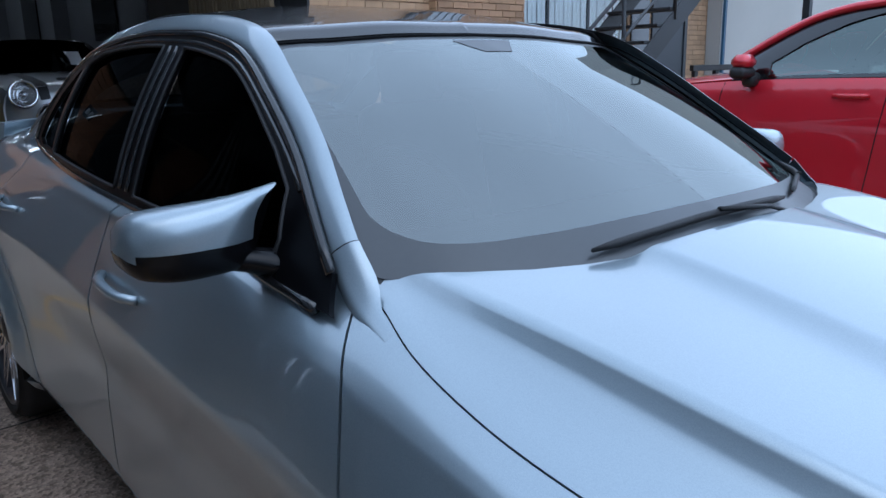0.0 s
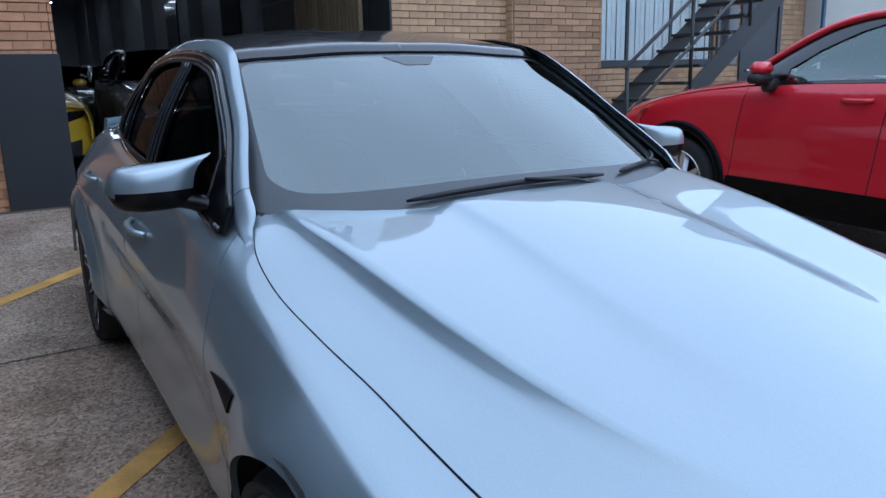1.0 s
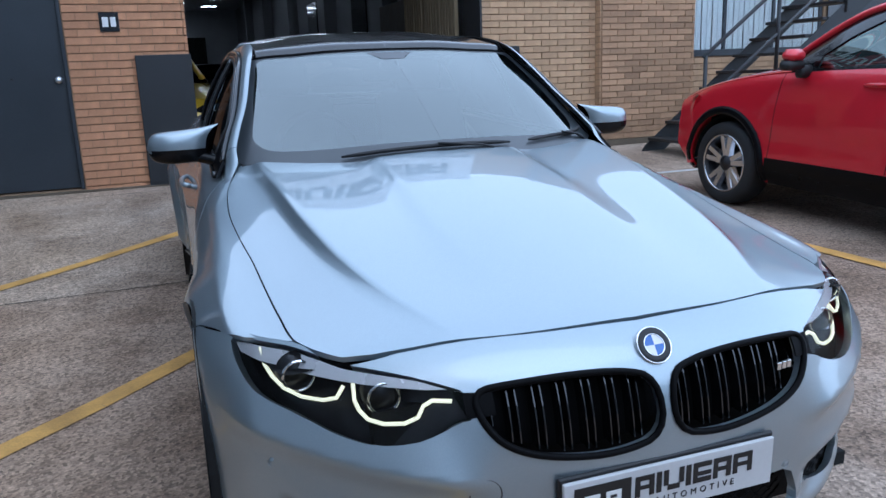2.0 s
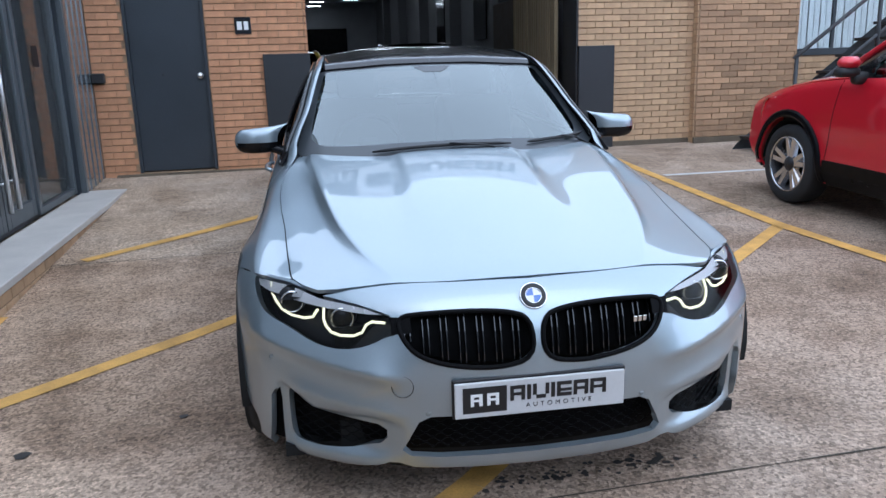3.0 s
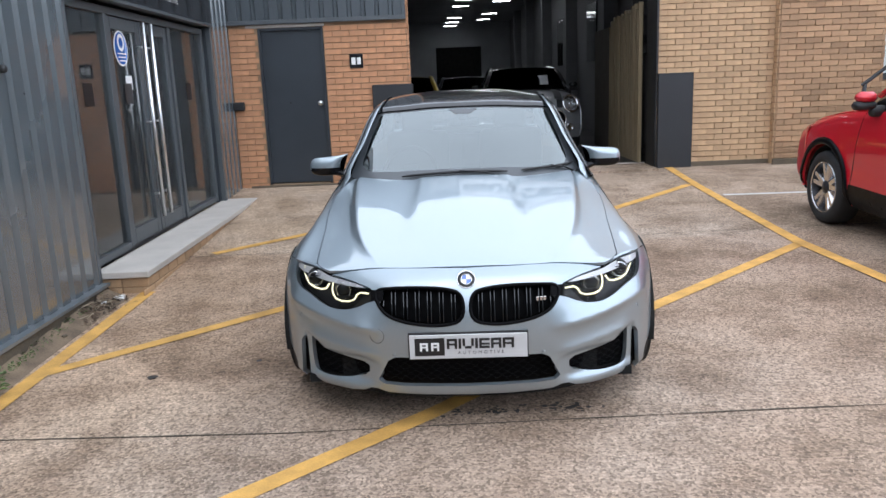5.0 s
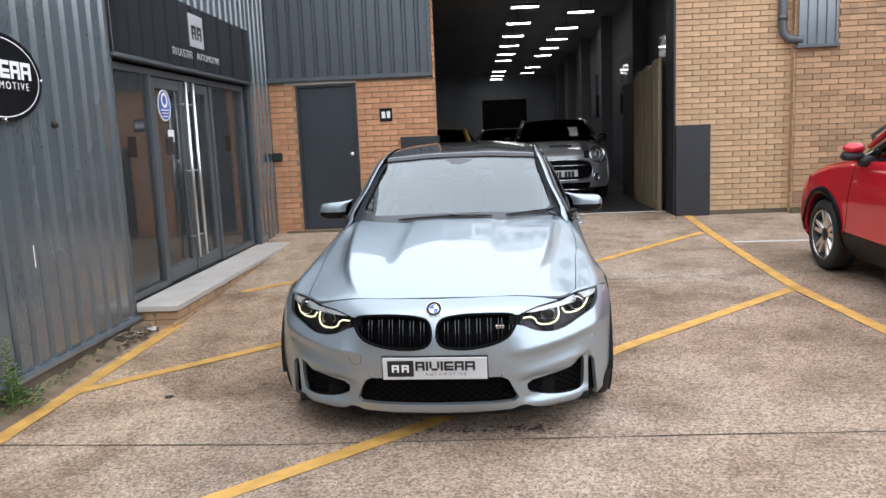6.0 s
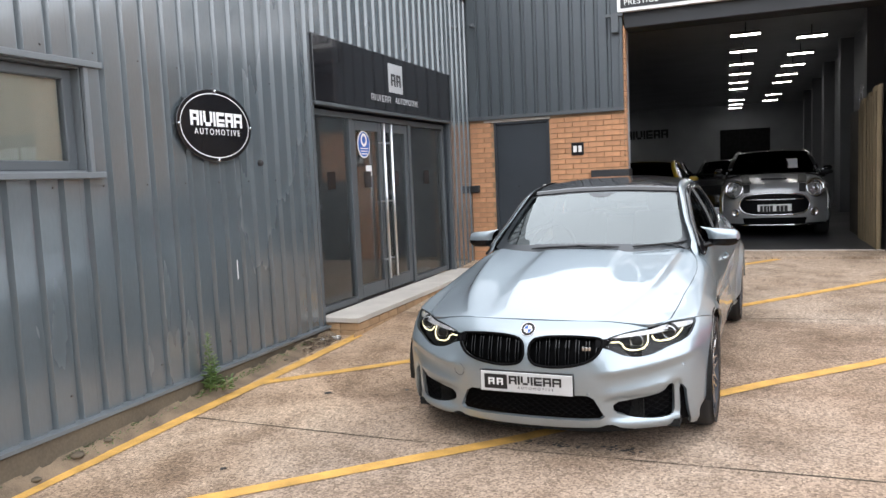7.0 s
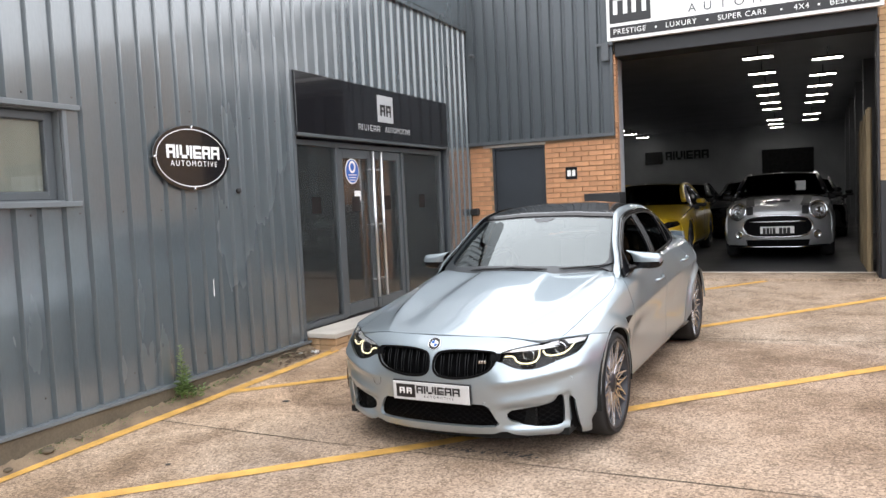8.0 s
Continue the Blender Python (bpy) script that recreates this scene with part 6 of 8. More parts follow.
for y, z in ((0, 0.262), (0, -0.262), (0.433, 0), (-0.433, 0)):
    bm = bmesh.new()
    lathe(bm, [(0, -0.052), (0.010, -0.052), (0.012, -0.049), (0.012, -0.040), (0.007, -0.04), (0.007, 0.0)], 16, Matrix.Translation((0, y, z)) @ AROUND)
    part("bolt", bm, CHROME, oval, smooth=True)
bm = bmesh.new()
lathe(bm, [(0, -0.03), (0.02, -0.03), (0.026, -0.02), (0.026, 0.0)], 20, WEST @ Matrix.Translation((0.002, 0.745, 1.735)) @ AROUND)
tagged(part("wall_sensor", bm, BLACK, smooth=True), "small black round sensor on the ribbed wall", "sensor")
bm = boxes((0.001, 0.003, 0.345, 0.352, 0.80, 0.95))
scrape = structure(part("scratch", bm, WHITE), "white scratch on the ribbed wall", "scratch")
scrape.matrix_world = WEST

# glazed shop entrance
DOOR_X, D0, D1, DTOP, DLOW = -0.10, 1.72, 5.38, 2.28, 0.235
entrance = structure(part("door_1", boxes((DOOR_X - 0.06, DOOR_X + 0.02, D0, D0 + 0.07, DLOW, DTOP), (DOOR_X - 0.06, DOOR_X + 0.02, D1 - 0.07, D1, DLOW, DTOP), (DOOR_X - 0.06, DOOR_X + 0.02, D0 + 0.07, D1 - 0.07, DTOP - 0.06, DTOP), (DOOR_X - 0.06, DOOR_X + 0.02, D0 + 0.07, 2.56, DLOW, DLOW + 0.06), (DOOR_X - 0.06, DOOR_X + 0.02, 4.18, D1 - 0.07, DLOW, DLOW + 0.06), (DOOR_X - 0.06, DOOR_X + 0.02, 2.56, 2.63, DLOW, DTOP - 0.06), (DOOR_X - 0.06, DOOR_X + 0.02, 4.14, 4.21, DLOW, DTOP - 0.06), bevel=0.004), FRAME_GREY), "grey aluminium glazed double entrance door", "door")
entrance.matrix_world = WEST
for y0, y1 in ((D0 + 0.07, 2.56), (4.21, D1 - 0.07)):
    part("pane", boxes((DOOR_X - 0.025, DOOR_X - 0.017, y0, y1, DLOW + 0.06, DTOP - 0.06)), GLASS_DOOR, entrance)
def frosted(name, color, clear):
    """Etched film: part of the light passes, part is scattered."""
    m, n, l, b = shader(name)
    tr, mx = n.new("ShaderNodeBsdfTransparent"), n.new("ShaderNodeMixShader")
    b.inputs["Base Color"].default_value, b.inputs["Roughness"].default_value = (*color, 1), 0.6
    mx.inputs[0].default_value = 1 - clear
    l.new(tr.outputs[0], mx.inputs[1]), l.new(b.outputs[0], mx.inputs[2])
    l.new(mx.outputs[0], n["Material Output"].inputs[0])
    return m


FROST = frosted("frosted_band", (0.42, 0.43, 0.43), 0.55)
for y0, y1, hy in ((2.64, 3.38, 3.30), (3.40, 4.13, 3.50)):
    leaf = part("door_leaf", boxes((DOOR_X - 0.05, DOOR_X, y0, y0 + 0.085, DLOW + 0.01, DTOP - 0.07), (DOOR_X - 0.05, DOOR_X, y1 - 0.085, y1, DLOW + 0.01, DTOP - 0.07), (DOOR_X - 0.05, DOOR_X, y0 + 0.085, y1 - 0.085, DTOP - 0.17, DTOP - 0.07), (DOOR_X - 0.05, DOOR_X, y0 + 0.085, y1 - 0.085, DLOW + 0.01, DLOW + 0.15), bevel=0.004), FRAME_GREY, entrance)
    part("pane", boxes((DOOR_X - 0.028, DOOR_X - 0.02, y0 + 0.085, y1 - 0.085, DLOW + 0.15, DTOP - 0.17)), GLASS_DOOR, leaf)
    bm = bmesh.new()
    tube(bm, [(DOOR_X + 0.07, hy, 0.40), (DOOR_X + 0.07, hy, 2.20)], 0.019, 14)
    for z in (0.62, 1.3, 1.98):
        tube(bm, [(DOOR_X + 0.068, hy, z), (DOOR_X - 0.002, hy, z)], 0.009, 8)
    part("pull_handle", bm, STEEL, leaf, "tall brushed steel bar handle", smooth=True)
for k, (y0, y1) in enumerate(((D0 + 0.08, 2.55), (2.74, 3.28), (3.50, 4.03), (4.22, D1 - 0.08))):
    band = part("frosted_band", boxes((DOOR_X - 0.0295 if 0 < k < 3 else DOOR_X - 0.0265, DOOR_X - 0.029 if 0 < k < 3 else DOOR_X - 0.026, y0, y1, 1.40, 1.70)), FROST, entrance)
    c = (y0 + y1) / 2
    part("name_block", boxes((DOOR_X - 0.0155, DOOR_X - 0.0150, c - 0.085, c + 0.085, 1.475, 1.655)), INK, band)
bm = bmesh.new()
lathe(bm, [(0, -0.002), (0.15, -0.002), (0.152, 0.0)], 36, Matrix.Translation((DOOR_X - 0.017, 2.95, 1.955)) @ AROUND)
sticker = tagged(part("door_sticker", bm, WHITE), "round blue and white notice sticker on the door glass", "sticker")
sticker.matrix_world = WEST
bm = bmesh.new()
lathe(bm, [(0, -0.003), (0.138, -0.003)], 28, Matrix.Translation((DOOR_X - 0.017, 2.95, 1.955)) @ AROUND)
part("blue_field", bm, BLUE, sticker)
bm = bmesh.new()
lathe(bm, [(0.045, -0.0042), (0.075, -0.0042)], 28, Matrix.Translation((DOOR_X - 0.017, 2.95, 2.005)) @ AROUND)
for k in range(3):
    box(bm, DOOR_X - 0.0138, DOOR_X - 0.0128, 2.86 + 0.012 * k, 3.04 - 0.012 * k, 1.905 - 0.03 * k, 1.915 - 0.03 * k)
part("white_marks", bm, WHITE, sticker)
notice = tagged(part("paper_notice", boxes((DOOR_X - 0.018, DOOR_X - 0.016, 2.98, 3.12, 1.60, 1.72)), WHITE), "small white paper notice on the door glass", "notice")
notice.matrix_world = WEST
SIGN_PALE = mat("pale_sign_metal", (0.45, 0.46, 0.47), 0.5, 0.2, vary=0.06)
fascia = thing("fascia_sign", "gloss black fascia sign with a silver square and lettering", "sign", WEST @ Matrix.Translation((0, 0, 2.335)))
board = part("board", boxes((-0.04, 0.035, 1.685, 5.40, 0.0, 0.64), bevel=0.004), SIGN_BLACK, fascia)
part("drip_trim", boxes((-0.10, 0.04, 1.68, 5.40, -0.035, -0.004), bevel=0.004), FRAME_GREY, fascia)
part("name_block", boxes((0.036, 0.042, 3.36, 3.75, 0.225, 0.555), bevel=0.002), SIGN_PALE, board)
bm = bmesh.new()
for y in (3.42, 3.57):
    for a in ((y, y + 0.12, 0.41, 0.44), (y, y + 0.035, 0.30, 0.44), (y + 0.085, y + 0.12, 0.30, 0.44), (y, y + 0.12, 0.355, 0.375)):
        box(bm, 0.043, 0.045, *a)
part("name_mark", bm, INK, board)
bm = bmesh.new()
y = 2.90
for k, w in enumerate((0.060, 0.024, 0.066, 0.024, 0.056, 0.060, 0.066)):
    logo_letter(bm, k, y, w, 0, 0.10, 0.172, 0.002, Matrix.Translation((0.036, 0, 0)) @ AROUND, 0.16)
    y += w + 0.024
part("name_mark", bm, SIGN_PALE, board)
flat_text("AUTOMOTIVE", 0.098, Matrix.Translation((0.037, 3.87, 0.137)) @ AROUND @ Matrix.Rotation(radians(90), 4, "X"), "lettering", SIGN_PALE, board, 0.002, spacing=1.12)
# step in front of it, with a brick riser
slab = structure(part("doorstep", boxes((-0.06, 0.36, 1.70, 5.55, 0.175, 0.228), bevel=0.006), STONE), "pale concrete doorstep slab on bricks", "step")
slab.matrix_world = WEST
part("step_core", boxes((-0.05, 0.335, 1.74, 5.50, -0.05, 0.174)), MORTAR, slab)
bm = bmesh.new()
box(bm, -0.006, 0.006, 0.0, 0.215, 0.0, 0.065, bevel=0.003)
me = bpy.data.meshes.new("brick")
bm.to_mesh(me)
bm.free()
me.materials.append(BRICK)
for c in range(2):
    for k in range(17):
        b = new("brick", me)
        b.parent, b.location = slab, (0.338, 1.74 + k * 0.225 - 0.11 * (c % 2) + 0.005, 0.170 - 0.075 * (c + 1) + 0.006)
bm = bmesh.new()
box(bm, 0.0, 0.20, -0.006, 0.006, 0.0, 0.065, bevel=0.003)
me2 = bpy.data.meshes.new("brick")
bm.to_mesh(me2)
bm.free()
me2.materials.append(BRICK)
for c in range(2):
    for k in range(2):
        b = new("brick", me2)
        b.parent, b.location = slab, (-0.08 + k * 0.212 + 0.01, 1.738, 0.170 - 0.075 * (c + 1) + 0.006)
# lobby behind the glass; its dimness is put into the dark wall colour
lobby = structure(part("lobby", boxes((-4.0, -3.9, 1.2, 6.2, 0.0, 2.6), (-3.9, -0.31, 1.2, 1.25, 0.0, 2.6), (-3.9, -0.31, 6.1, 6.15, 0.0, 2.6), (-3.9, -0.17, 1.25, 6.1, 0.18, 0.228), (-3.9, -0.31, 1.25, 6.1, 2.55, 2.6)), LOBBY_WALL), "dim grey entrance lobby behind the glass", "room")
lobby.matrix_world = WEST
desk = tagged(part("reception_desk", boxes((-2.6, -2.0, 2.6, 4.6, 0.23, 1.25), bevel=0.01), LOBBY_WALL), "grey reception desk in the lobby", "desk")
desk.matrix_world = WEST
cabinet = tagged(part("white_cabinet", boxes((-0.75, -0.50, 4.45, 5.05, 0.23, 1.42), bevel=0.01), WHITE), "white cabinet standing in the lobby", "cabinet")
cabinet.matrix_world = WEST

board_w = tagged(part("display_board", boxes((-0.62, -0.58, 3.02, 3.22, 0.23, 1.38), bevel=0.004), WHITE), "white free-standing display board behind the door", "board")
board_w.matrix_world = WEST

# ---- north wall
NY, NORTH_TOP = 6.31, 4.98


def course_bricks(x0, x1, z0, z1, y, skip=(), material=None, length=0.2240, high=0.065, depth=0.02, seed=1):
    """Brick places in stretcher bond with slim joints, less those in the skipped boxes; cut bricks at the ends."""
    rnd = random.Random(seed)
    out = []
    c = 0
    z = z0
    while z + high <= z1 + 0.02:
        spans = [(x0, x1)]
        for a, b, lo, hi in skip:
            if z + high > lo + 0.01 and z < hi - 0.01:
                spans = [s for p, q in spans for s in ((p, min(q, a)), (max(p, b), q)) if s[1] - s[0] > 0.03]
        for p, q in spans:
            x = math.floor((p - x0) / (length + 0.001)) * (length + 0.001) + x0 - (0.5 * (length + 0.001) if c % 2 else 0)
            step = length + 0.001
            while x < q:
                a, b = max(x, p), min(x + length, q)
                if b - a > 0.035:
                    out.append((a, b, z, y + rnd.uniform(-0.003, 0.003)))
                x += step
        z += high + 0.010
        c += 1
    return out


def lay(parent, places, material, high=0.065, face=0.018, limit=300, key=None, name="brick"):
    """The places nearest the yard become bricks of their own, the rest one joined mesh."""
    places = sorted(places, key=key) if key else places
    shared = {}
    for a, b, z, y in places[:limit]:
        w = round(b - a, 2)
        if w not in shared:
            bm = bmesh.new()
            box(bm, 0, w, -face, 0.0, 0, high, bevel=0.0014)
            me_ = bpy.data.meshes.new(name)
            bm.to_mesh(me_)
            bm.free()
            me_.materials.append(material)
            shared[w] = me_
        ob = new(name, shared[w])
        ob.parent, ob.location = parent, (a, y, z)
    rest = places[limit:]
    if rest:
        vs, fs = [], []
        for a, b, z, y in rest:
            o = len(vs)
            e = 0.003
            for yy, i in ((y, 0.0), (y - face + e, 0.0), (y - face, e)):
                vs += [(a + i * 0.4, yy, z + i), (b - i * 0.4, yy, z + i), (b - i * 0.4, yy, z + high - i), (a + i * 0.4, yy, z + high - i)]
            fs += [(o + 8, o + 9, o + 10, o + 11)]
            for r in (0, 4):
                fs += [(o + r + k, o + r + (k + 1) % 4, o + r + 4 + (k + 1) % 4, o + r + 4 + k) for k in range(4)]
        me_ = bpy.data.meshes.new("brickwork")
        me_.from_pydata(vs, [], fs)
        me_.materials.append(material)
        ob = new("brickwork", me_)
        ob.parent = parent
        ob["kind"] = "stuff"


DX0, DX1, DZ0, DZ1 = -0.815, 0.035, 0.295, 2.33
north_low = structure(part("wall_north", boxes((-1.25, DX0, NY, NY + 0.25, -0.2, 2.40), (DX1, 1.12, NY, NY + 0.25, -0.2, 2.40), (DX0, DX1, NY, NY + 0.25, DZ1, 2.40), (DX0, DX1, NY, NY + 0.25, -0.2, DZ0), (-7.0, 1.12, NY + 0.02, NY + 0.25, 2.40, NORTH_TOP)), MORTAR), "orange brick wall with a dark door under grey ribbed cladding", "wall")
part("flashing", boxes((-1.20, 1.125, NY - 0.075, NY - 0.02, 2.375, 2.43), bevel=0.004), FRAME_GREY, north_low)
part("concrete_lintel", boxes((DX0 - 0.15, DX1 + 0.02, NY - 0.022, NY - 0.001, 2.335, 2.372), bevel=0.003), STONE, north_low)
clad(north_low, Matrix.Translation((-6.45, NY - 0.045, 0)) @ Matrix.Rotation(radians(-90), 4, "Z"), 5.25, 4.2, NORTH_TOP, 0.178, 0.89, 0.03, CLADDING_NORTH)
clad(north_low, Matrix.Translation((-1.20, NY - 0.045, 0)) @ Matrix.Rotation(radians(-90), 4, "Z"), 2.28, 2.43, NORTH_TOP, 0.178, 0.89, 0.03, CLADDING_NORTH)
part("corner_flashing", boxes((1.075, 1.120, NY - 0.065, NY + 0.02, 2.43, NORTH_TOP), bevel=0.004), CLADDING_NORTH, north_low)
door_n = structure(part("door_2", boxes((DX0 + 0.035, DX1 - 0.035, NY + 0.03, NY + 0.075, DZ0 + 0.012, DZ1 - 0.035), bevel=0.003), DARK_PAINT), "plain dark grey steel door with a round knob", "door")
part("door_frame", boxes((DX0, DX0 + 0.032, NY - 0.012, NY + 0.10, DZ0, DZ1), (DX1 - 0.032, DX1, NY - 0.012, NY + 0.10, DZ0, DZ1), (DX0 + 0.032, DX1 - 0.032, NY - 0.012, NY + 0.10, DZ1 - 0.032, DZ1), bevel=0.003), DARK_PAINT, door_n)
bm = bmesh.new()
lathe(bm, [(0, -0.06), (0.022, -0.058), (0.03, -0.045), (0.024, -0.03), (0.012, -0.022), (0.012, -0.008), (0.032, -0.006), (0.034, 0.0)], 24, Matrix.Translation((-0.062, NY + 0.03, 1.35)))
part("door_knob", bm, STEEL, door_n, "round steel door knob", smooth=True)
part("letter_slot", boxes((-0.47, -0.47 + 0.02, NY + 0.026, NY + 0.03, 1.36, 1.38)), BLACK, door_n)
part("threshold", boxes((DX0 - 0.25, DX1 + 1.05, NY - 0.06, NY - 0.001, ground_z(0, 6.2) - 0.03, DZ0 - 0.012), bevel=0.008), KERB, north_low)
unit_sign = thing("unit_sign", "small black unit sign with two white bars on brick", "sign", Matrix.Translation((0.45, NY - 0.02, 1.875)))
part("plaque", boxes((-0.088, 0.088, -0.012, -0.001, -0.09, 0.09), bevel=0.002), SIGN_BLACK, unit_sign)
part("mark", boxes((-0.062, -0.008, -0.0145, -0.0125, -0.045, 0.045), (0.012, 0.060, -0.0145, -0.0125, -0.045, 0.045), bevel=0.0005), WHITE, unit_sign)
inter = thing("door_entry_unit", "black door entry unit on the brick jamb", "entry unit", Matrix.Translation((-1.125, NY - 0.022, 1.35)))
part("housing", boxes((-0.07, 0.07, -0.085, -0.001, -0.055, 0.055), bevel=0.012), BLACK, inter)
bm = bmesh.new()
for x in (-0.03, 0.03):
    lathe(bm, [(0, 0.0), (0.014, 0.0), (0.016, 0.012), (0.012, 0.02)], 14, Matrix.Translation((x, -0.05, -0.05)) @ Matrix.Rotation(radians(90), 4, "X"))
part("lens", bm, CHROME, inter, smooth=True)
for x0, x1, y, g in ((0.64, 1.165, NY - 0.055, "jamb guard"), (4.462, 4.93, 6.455, "jamb guard")):
    z0 = ground_z(x0, 6.3) - 0.01
    guard = thing("jamb_guard", "dark grey steel guard panel on the garage jamb", "guard panel", Matrix.Translation((x0, y, z0)), g)
    part("plate", boxes((0, x1 - x0, 0, 0.055, 0, 1.56 - z0), bevel=0.004), GUARD_PAINT, guard)
    part("return_plate", boxes((x1 - x0 - 0.012 if x0 < 2 else -0.0, x1 - x0 if x0 < 2 else 0.012, 0.056, 0.40 if x0 < 2 else 0.062, 0, 1.56 - z0), bevel=0.003), GUARD_PAINT, guard)
lay(north_low, course_bricks(-1.19, 1.115, 0.245, 2.37, NY, [(DX0 - 0.012, DX1 + 0.012, 0, 2.4), (0.66, 1.12, 0, 1.52)]), BRICK_RED, key=lambda p: -p[2])

# garage opening
EY, HALL_Z = 6.52, 0.317
east = structure(part("wall_north_east", boxes((4.46, 7.42, EY, EY + 0.30, -0.2, NORTH_TOP), (6.02, 7.42, EY - 0.13, EY, -0.2, NORTH_TOP), (7.42, 9.75, EY, EY + 0.30, -0.2, 1.42), (7.42, 9.75, EY, EY + 0.30, 2.72, NORTH_TOP), (9.75, 11.9, EY, EY + 0.30, -0.2, NORTH_TOP), (1.12, 4.46, NY + 0.02, NY + 0.30, 3.62, NORTH_TOP)), MORTAR), "buff brick wall with a garage opening", "wall")
lay(east, course_bricks(4.465, 6.01, 0.28, NORTH_TOP - 0.03, EY, [(4.40, 4.93, 0, 1.54)], seed=3) + course_bricks(7.42, 9.7, 0.30, 1.36, EY, seed=5) + course_bricks(9.8, 11.85, 0.30, NORTH_TOP - 0.03, EY, [(10.35, 11.2, 0, 2.3)], seed=6), BRICK, key=lambda p: (abs(p[0] - 5.3) > 1.0, abs(p[2] - 1.6)))
lay(east, course_bricks(6.025, 7.415, 0.30, NORTH_TOP - 0.03, EY - 0.13, [(6.0, 6.56, 2.55, 4.4)], seed=4), BRICK_BAY, limit=200, key=lambda p: abs(p[2] - 1.6))
# side face of the projecting bay
bm = bmesh.new()
for c in range(70):
    z = 0.30 + c * 0.075
    if z < NORTH_TOP - 0.07:
        box(bm, 6.004, 6.022, EY - 0.128, EY - 0.02, z, z + 0.065)
ob = part("brick_return", bm, BRICK, east)
ob["kind"] = "stuff"
part("plinth_course", boxes((4.93, 6.0, EY - 0.03, EY - 0.002, 0.2, 0.36), (6.0, 7.42, EY - 0.165, EY - 0.135, 0.2, 0.37), bevel=0.006), KERB, east)
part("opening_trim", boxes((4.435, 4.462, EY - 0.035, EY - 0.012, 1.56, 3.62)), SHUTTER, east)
bm = bmesh.new()
for c in range(43):
    box(bm, 1.122, 1.15, NY - 0.016, NY + 0.12, 0.32 + c * 0.075, 0.385 + c * 0.075)
ob = part("brick_return", bm, BRICK_RED, east)
ob["kind"] = "stuff"
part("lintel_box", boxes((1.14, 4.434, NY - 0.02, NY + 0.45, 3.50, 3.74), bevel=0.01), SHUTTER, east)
part("fixing_bracket", boxes((0.98, 1.08, NY - 0.14, NY - 0.075, 3.44, 3.70), (0.90, 1.14, NY - 0.12, NY - 0.08, 3.655, 3.70), bevel=0.004), FRAME_GREY, north_low)
cam_box = thing("security_camera", "small grey bullet camera on the cladding", "camera", Matrix.Translation((-1.06, NY - 0.10, 3.77)))
bm = bmesh.new()
tube(bm, [(0, 0.06, 0.0), (0, -0.01, 0.0), (0.01, -0.09, -0.02)], 0.03, 10, radii=[0.018, 0.03, 0.032])
part("housing", bm, FRAME_GREY, cam_box, smooth=True)
# sign over the garage
GS = thing("garage_sign", "large white and black dealership sign over the garage opening", "sign", Matrix.Translation((1.07, NY - 0.13, 3.705)))
sb = part("board", boxes((0, 3.43, 0.0, 0.08, 0.0, 1.30), bevel=0.004), WHITE, GS)
strip_b = part("strapline", boxes((0.045, 3.385, -0.004, -0.001, 0.045, 0.195)), INK, sb)
part("name_block", boxes((0.045, 0.62, -0.004, -0.001, 0.24, 1.25)), INK, sb)
bm = bmesh.new()
for x in (0.10, 0.36):
    for a in ((x, x + 0.20, 0.78, 0.84), (x, x + 0.06, 0.36, 0.84), (x + 0.14, x + 0.20, 0.36, 0.84), (x, x + 0.2, 0.55, 0.60)):
        box(bm, a[0], a[1], -0.0065, -0.0045, a[2], a[3])
part("name_mark", bm, WHITE, sb)
bm = bmesh.new()
for i, (x, w) in enumerate(((0.72, 0.36), (1.12, 0.09), (1.25, 0.38), (1.67, 0.09), (1.80, 0.36), (2.20, 0.36), (2.60, 0.38))):
    logo_letter(bm, i, x, w, -0.001, 0.52, 1.0, 0.003)
part("name_mark", bm, INK, sb)
UP = Matrix.Rotation(radians(90), 4, "X")
flat_text("AUTOMOTIVE", 0.165, Matrix.Translation((2.03, -0.003, 0.30)) @ UP, "lettering", FRAME_GREY, sb, 0.002, spacing=2.05)
for words, x in (("PRESTIGE", 0.32), ("LUXURY", 1.02), ("SUPER CARS", 1.795), ("4X4", 2.51), ("BESPOKE", 3.05)):
    flat_text(words, 0.10, Matrix.Translation((x, -0.005, 0.118)) @ UP, "lettering", WHITE, strip_b, 0.001, spacing=1.12)
for x in (0.685, 1.365, 2.275, 2.71):
    part("dot", boxes((x - 0.012, x + 0.012, -0.0065, -0.0045, 0.105, 0.129)), WHITE, strip_b)
# duct and rainwater pipe on the bay
duct = thing("wall_louvre", "grey ribbed metal louvre box on the brick bay", "louvre", Matrix.Translation((6.02, EY - 0.13, 2.56)))
bm = bmesh.new()
ribbed(bm, 0.50, 0.0, 1.9, 0.12, 0.02)
bmesh.ops.transform(bm, matrix=Matrix.Translation((0.02, -0.05, 0.0)) @ Matrix.Rotation(radians(-90), 4, "Z"), verts=bm.verts)
part("ribbed_sheet", bm, CLADDING, duct)
part("sill", boxes((-0.02, 0.54, -0.10, 0.02, -0.05, -0.004), bevel=0.005), FRAME_GREY, duct)
pipe = thing("rainwater_pipe", "grey metal rainwater pipe with an elbow", "pipe", Matrix.Translation((5.86, EY - 0.08, 2.6)))
bm = bmesh.new()
tube(bm, [(0, 0, 2.4), (0, 0, 0.22), (0.02, 0, 0.12), (0.08, -0.02, 0.05), (0.17, -0.06, 0.03), (0.24, -0.09, 0.03)], 0.055, 16)
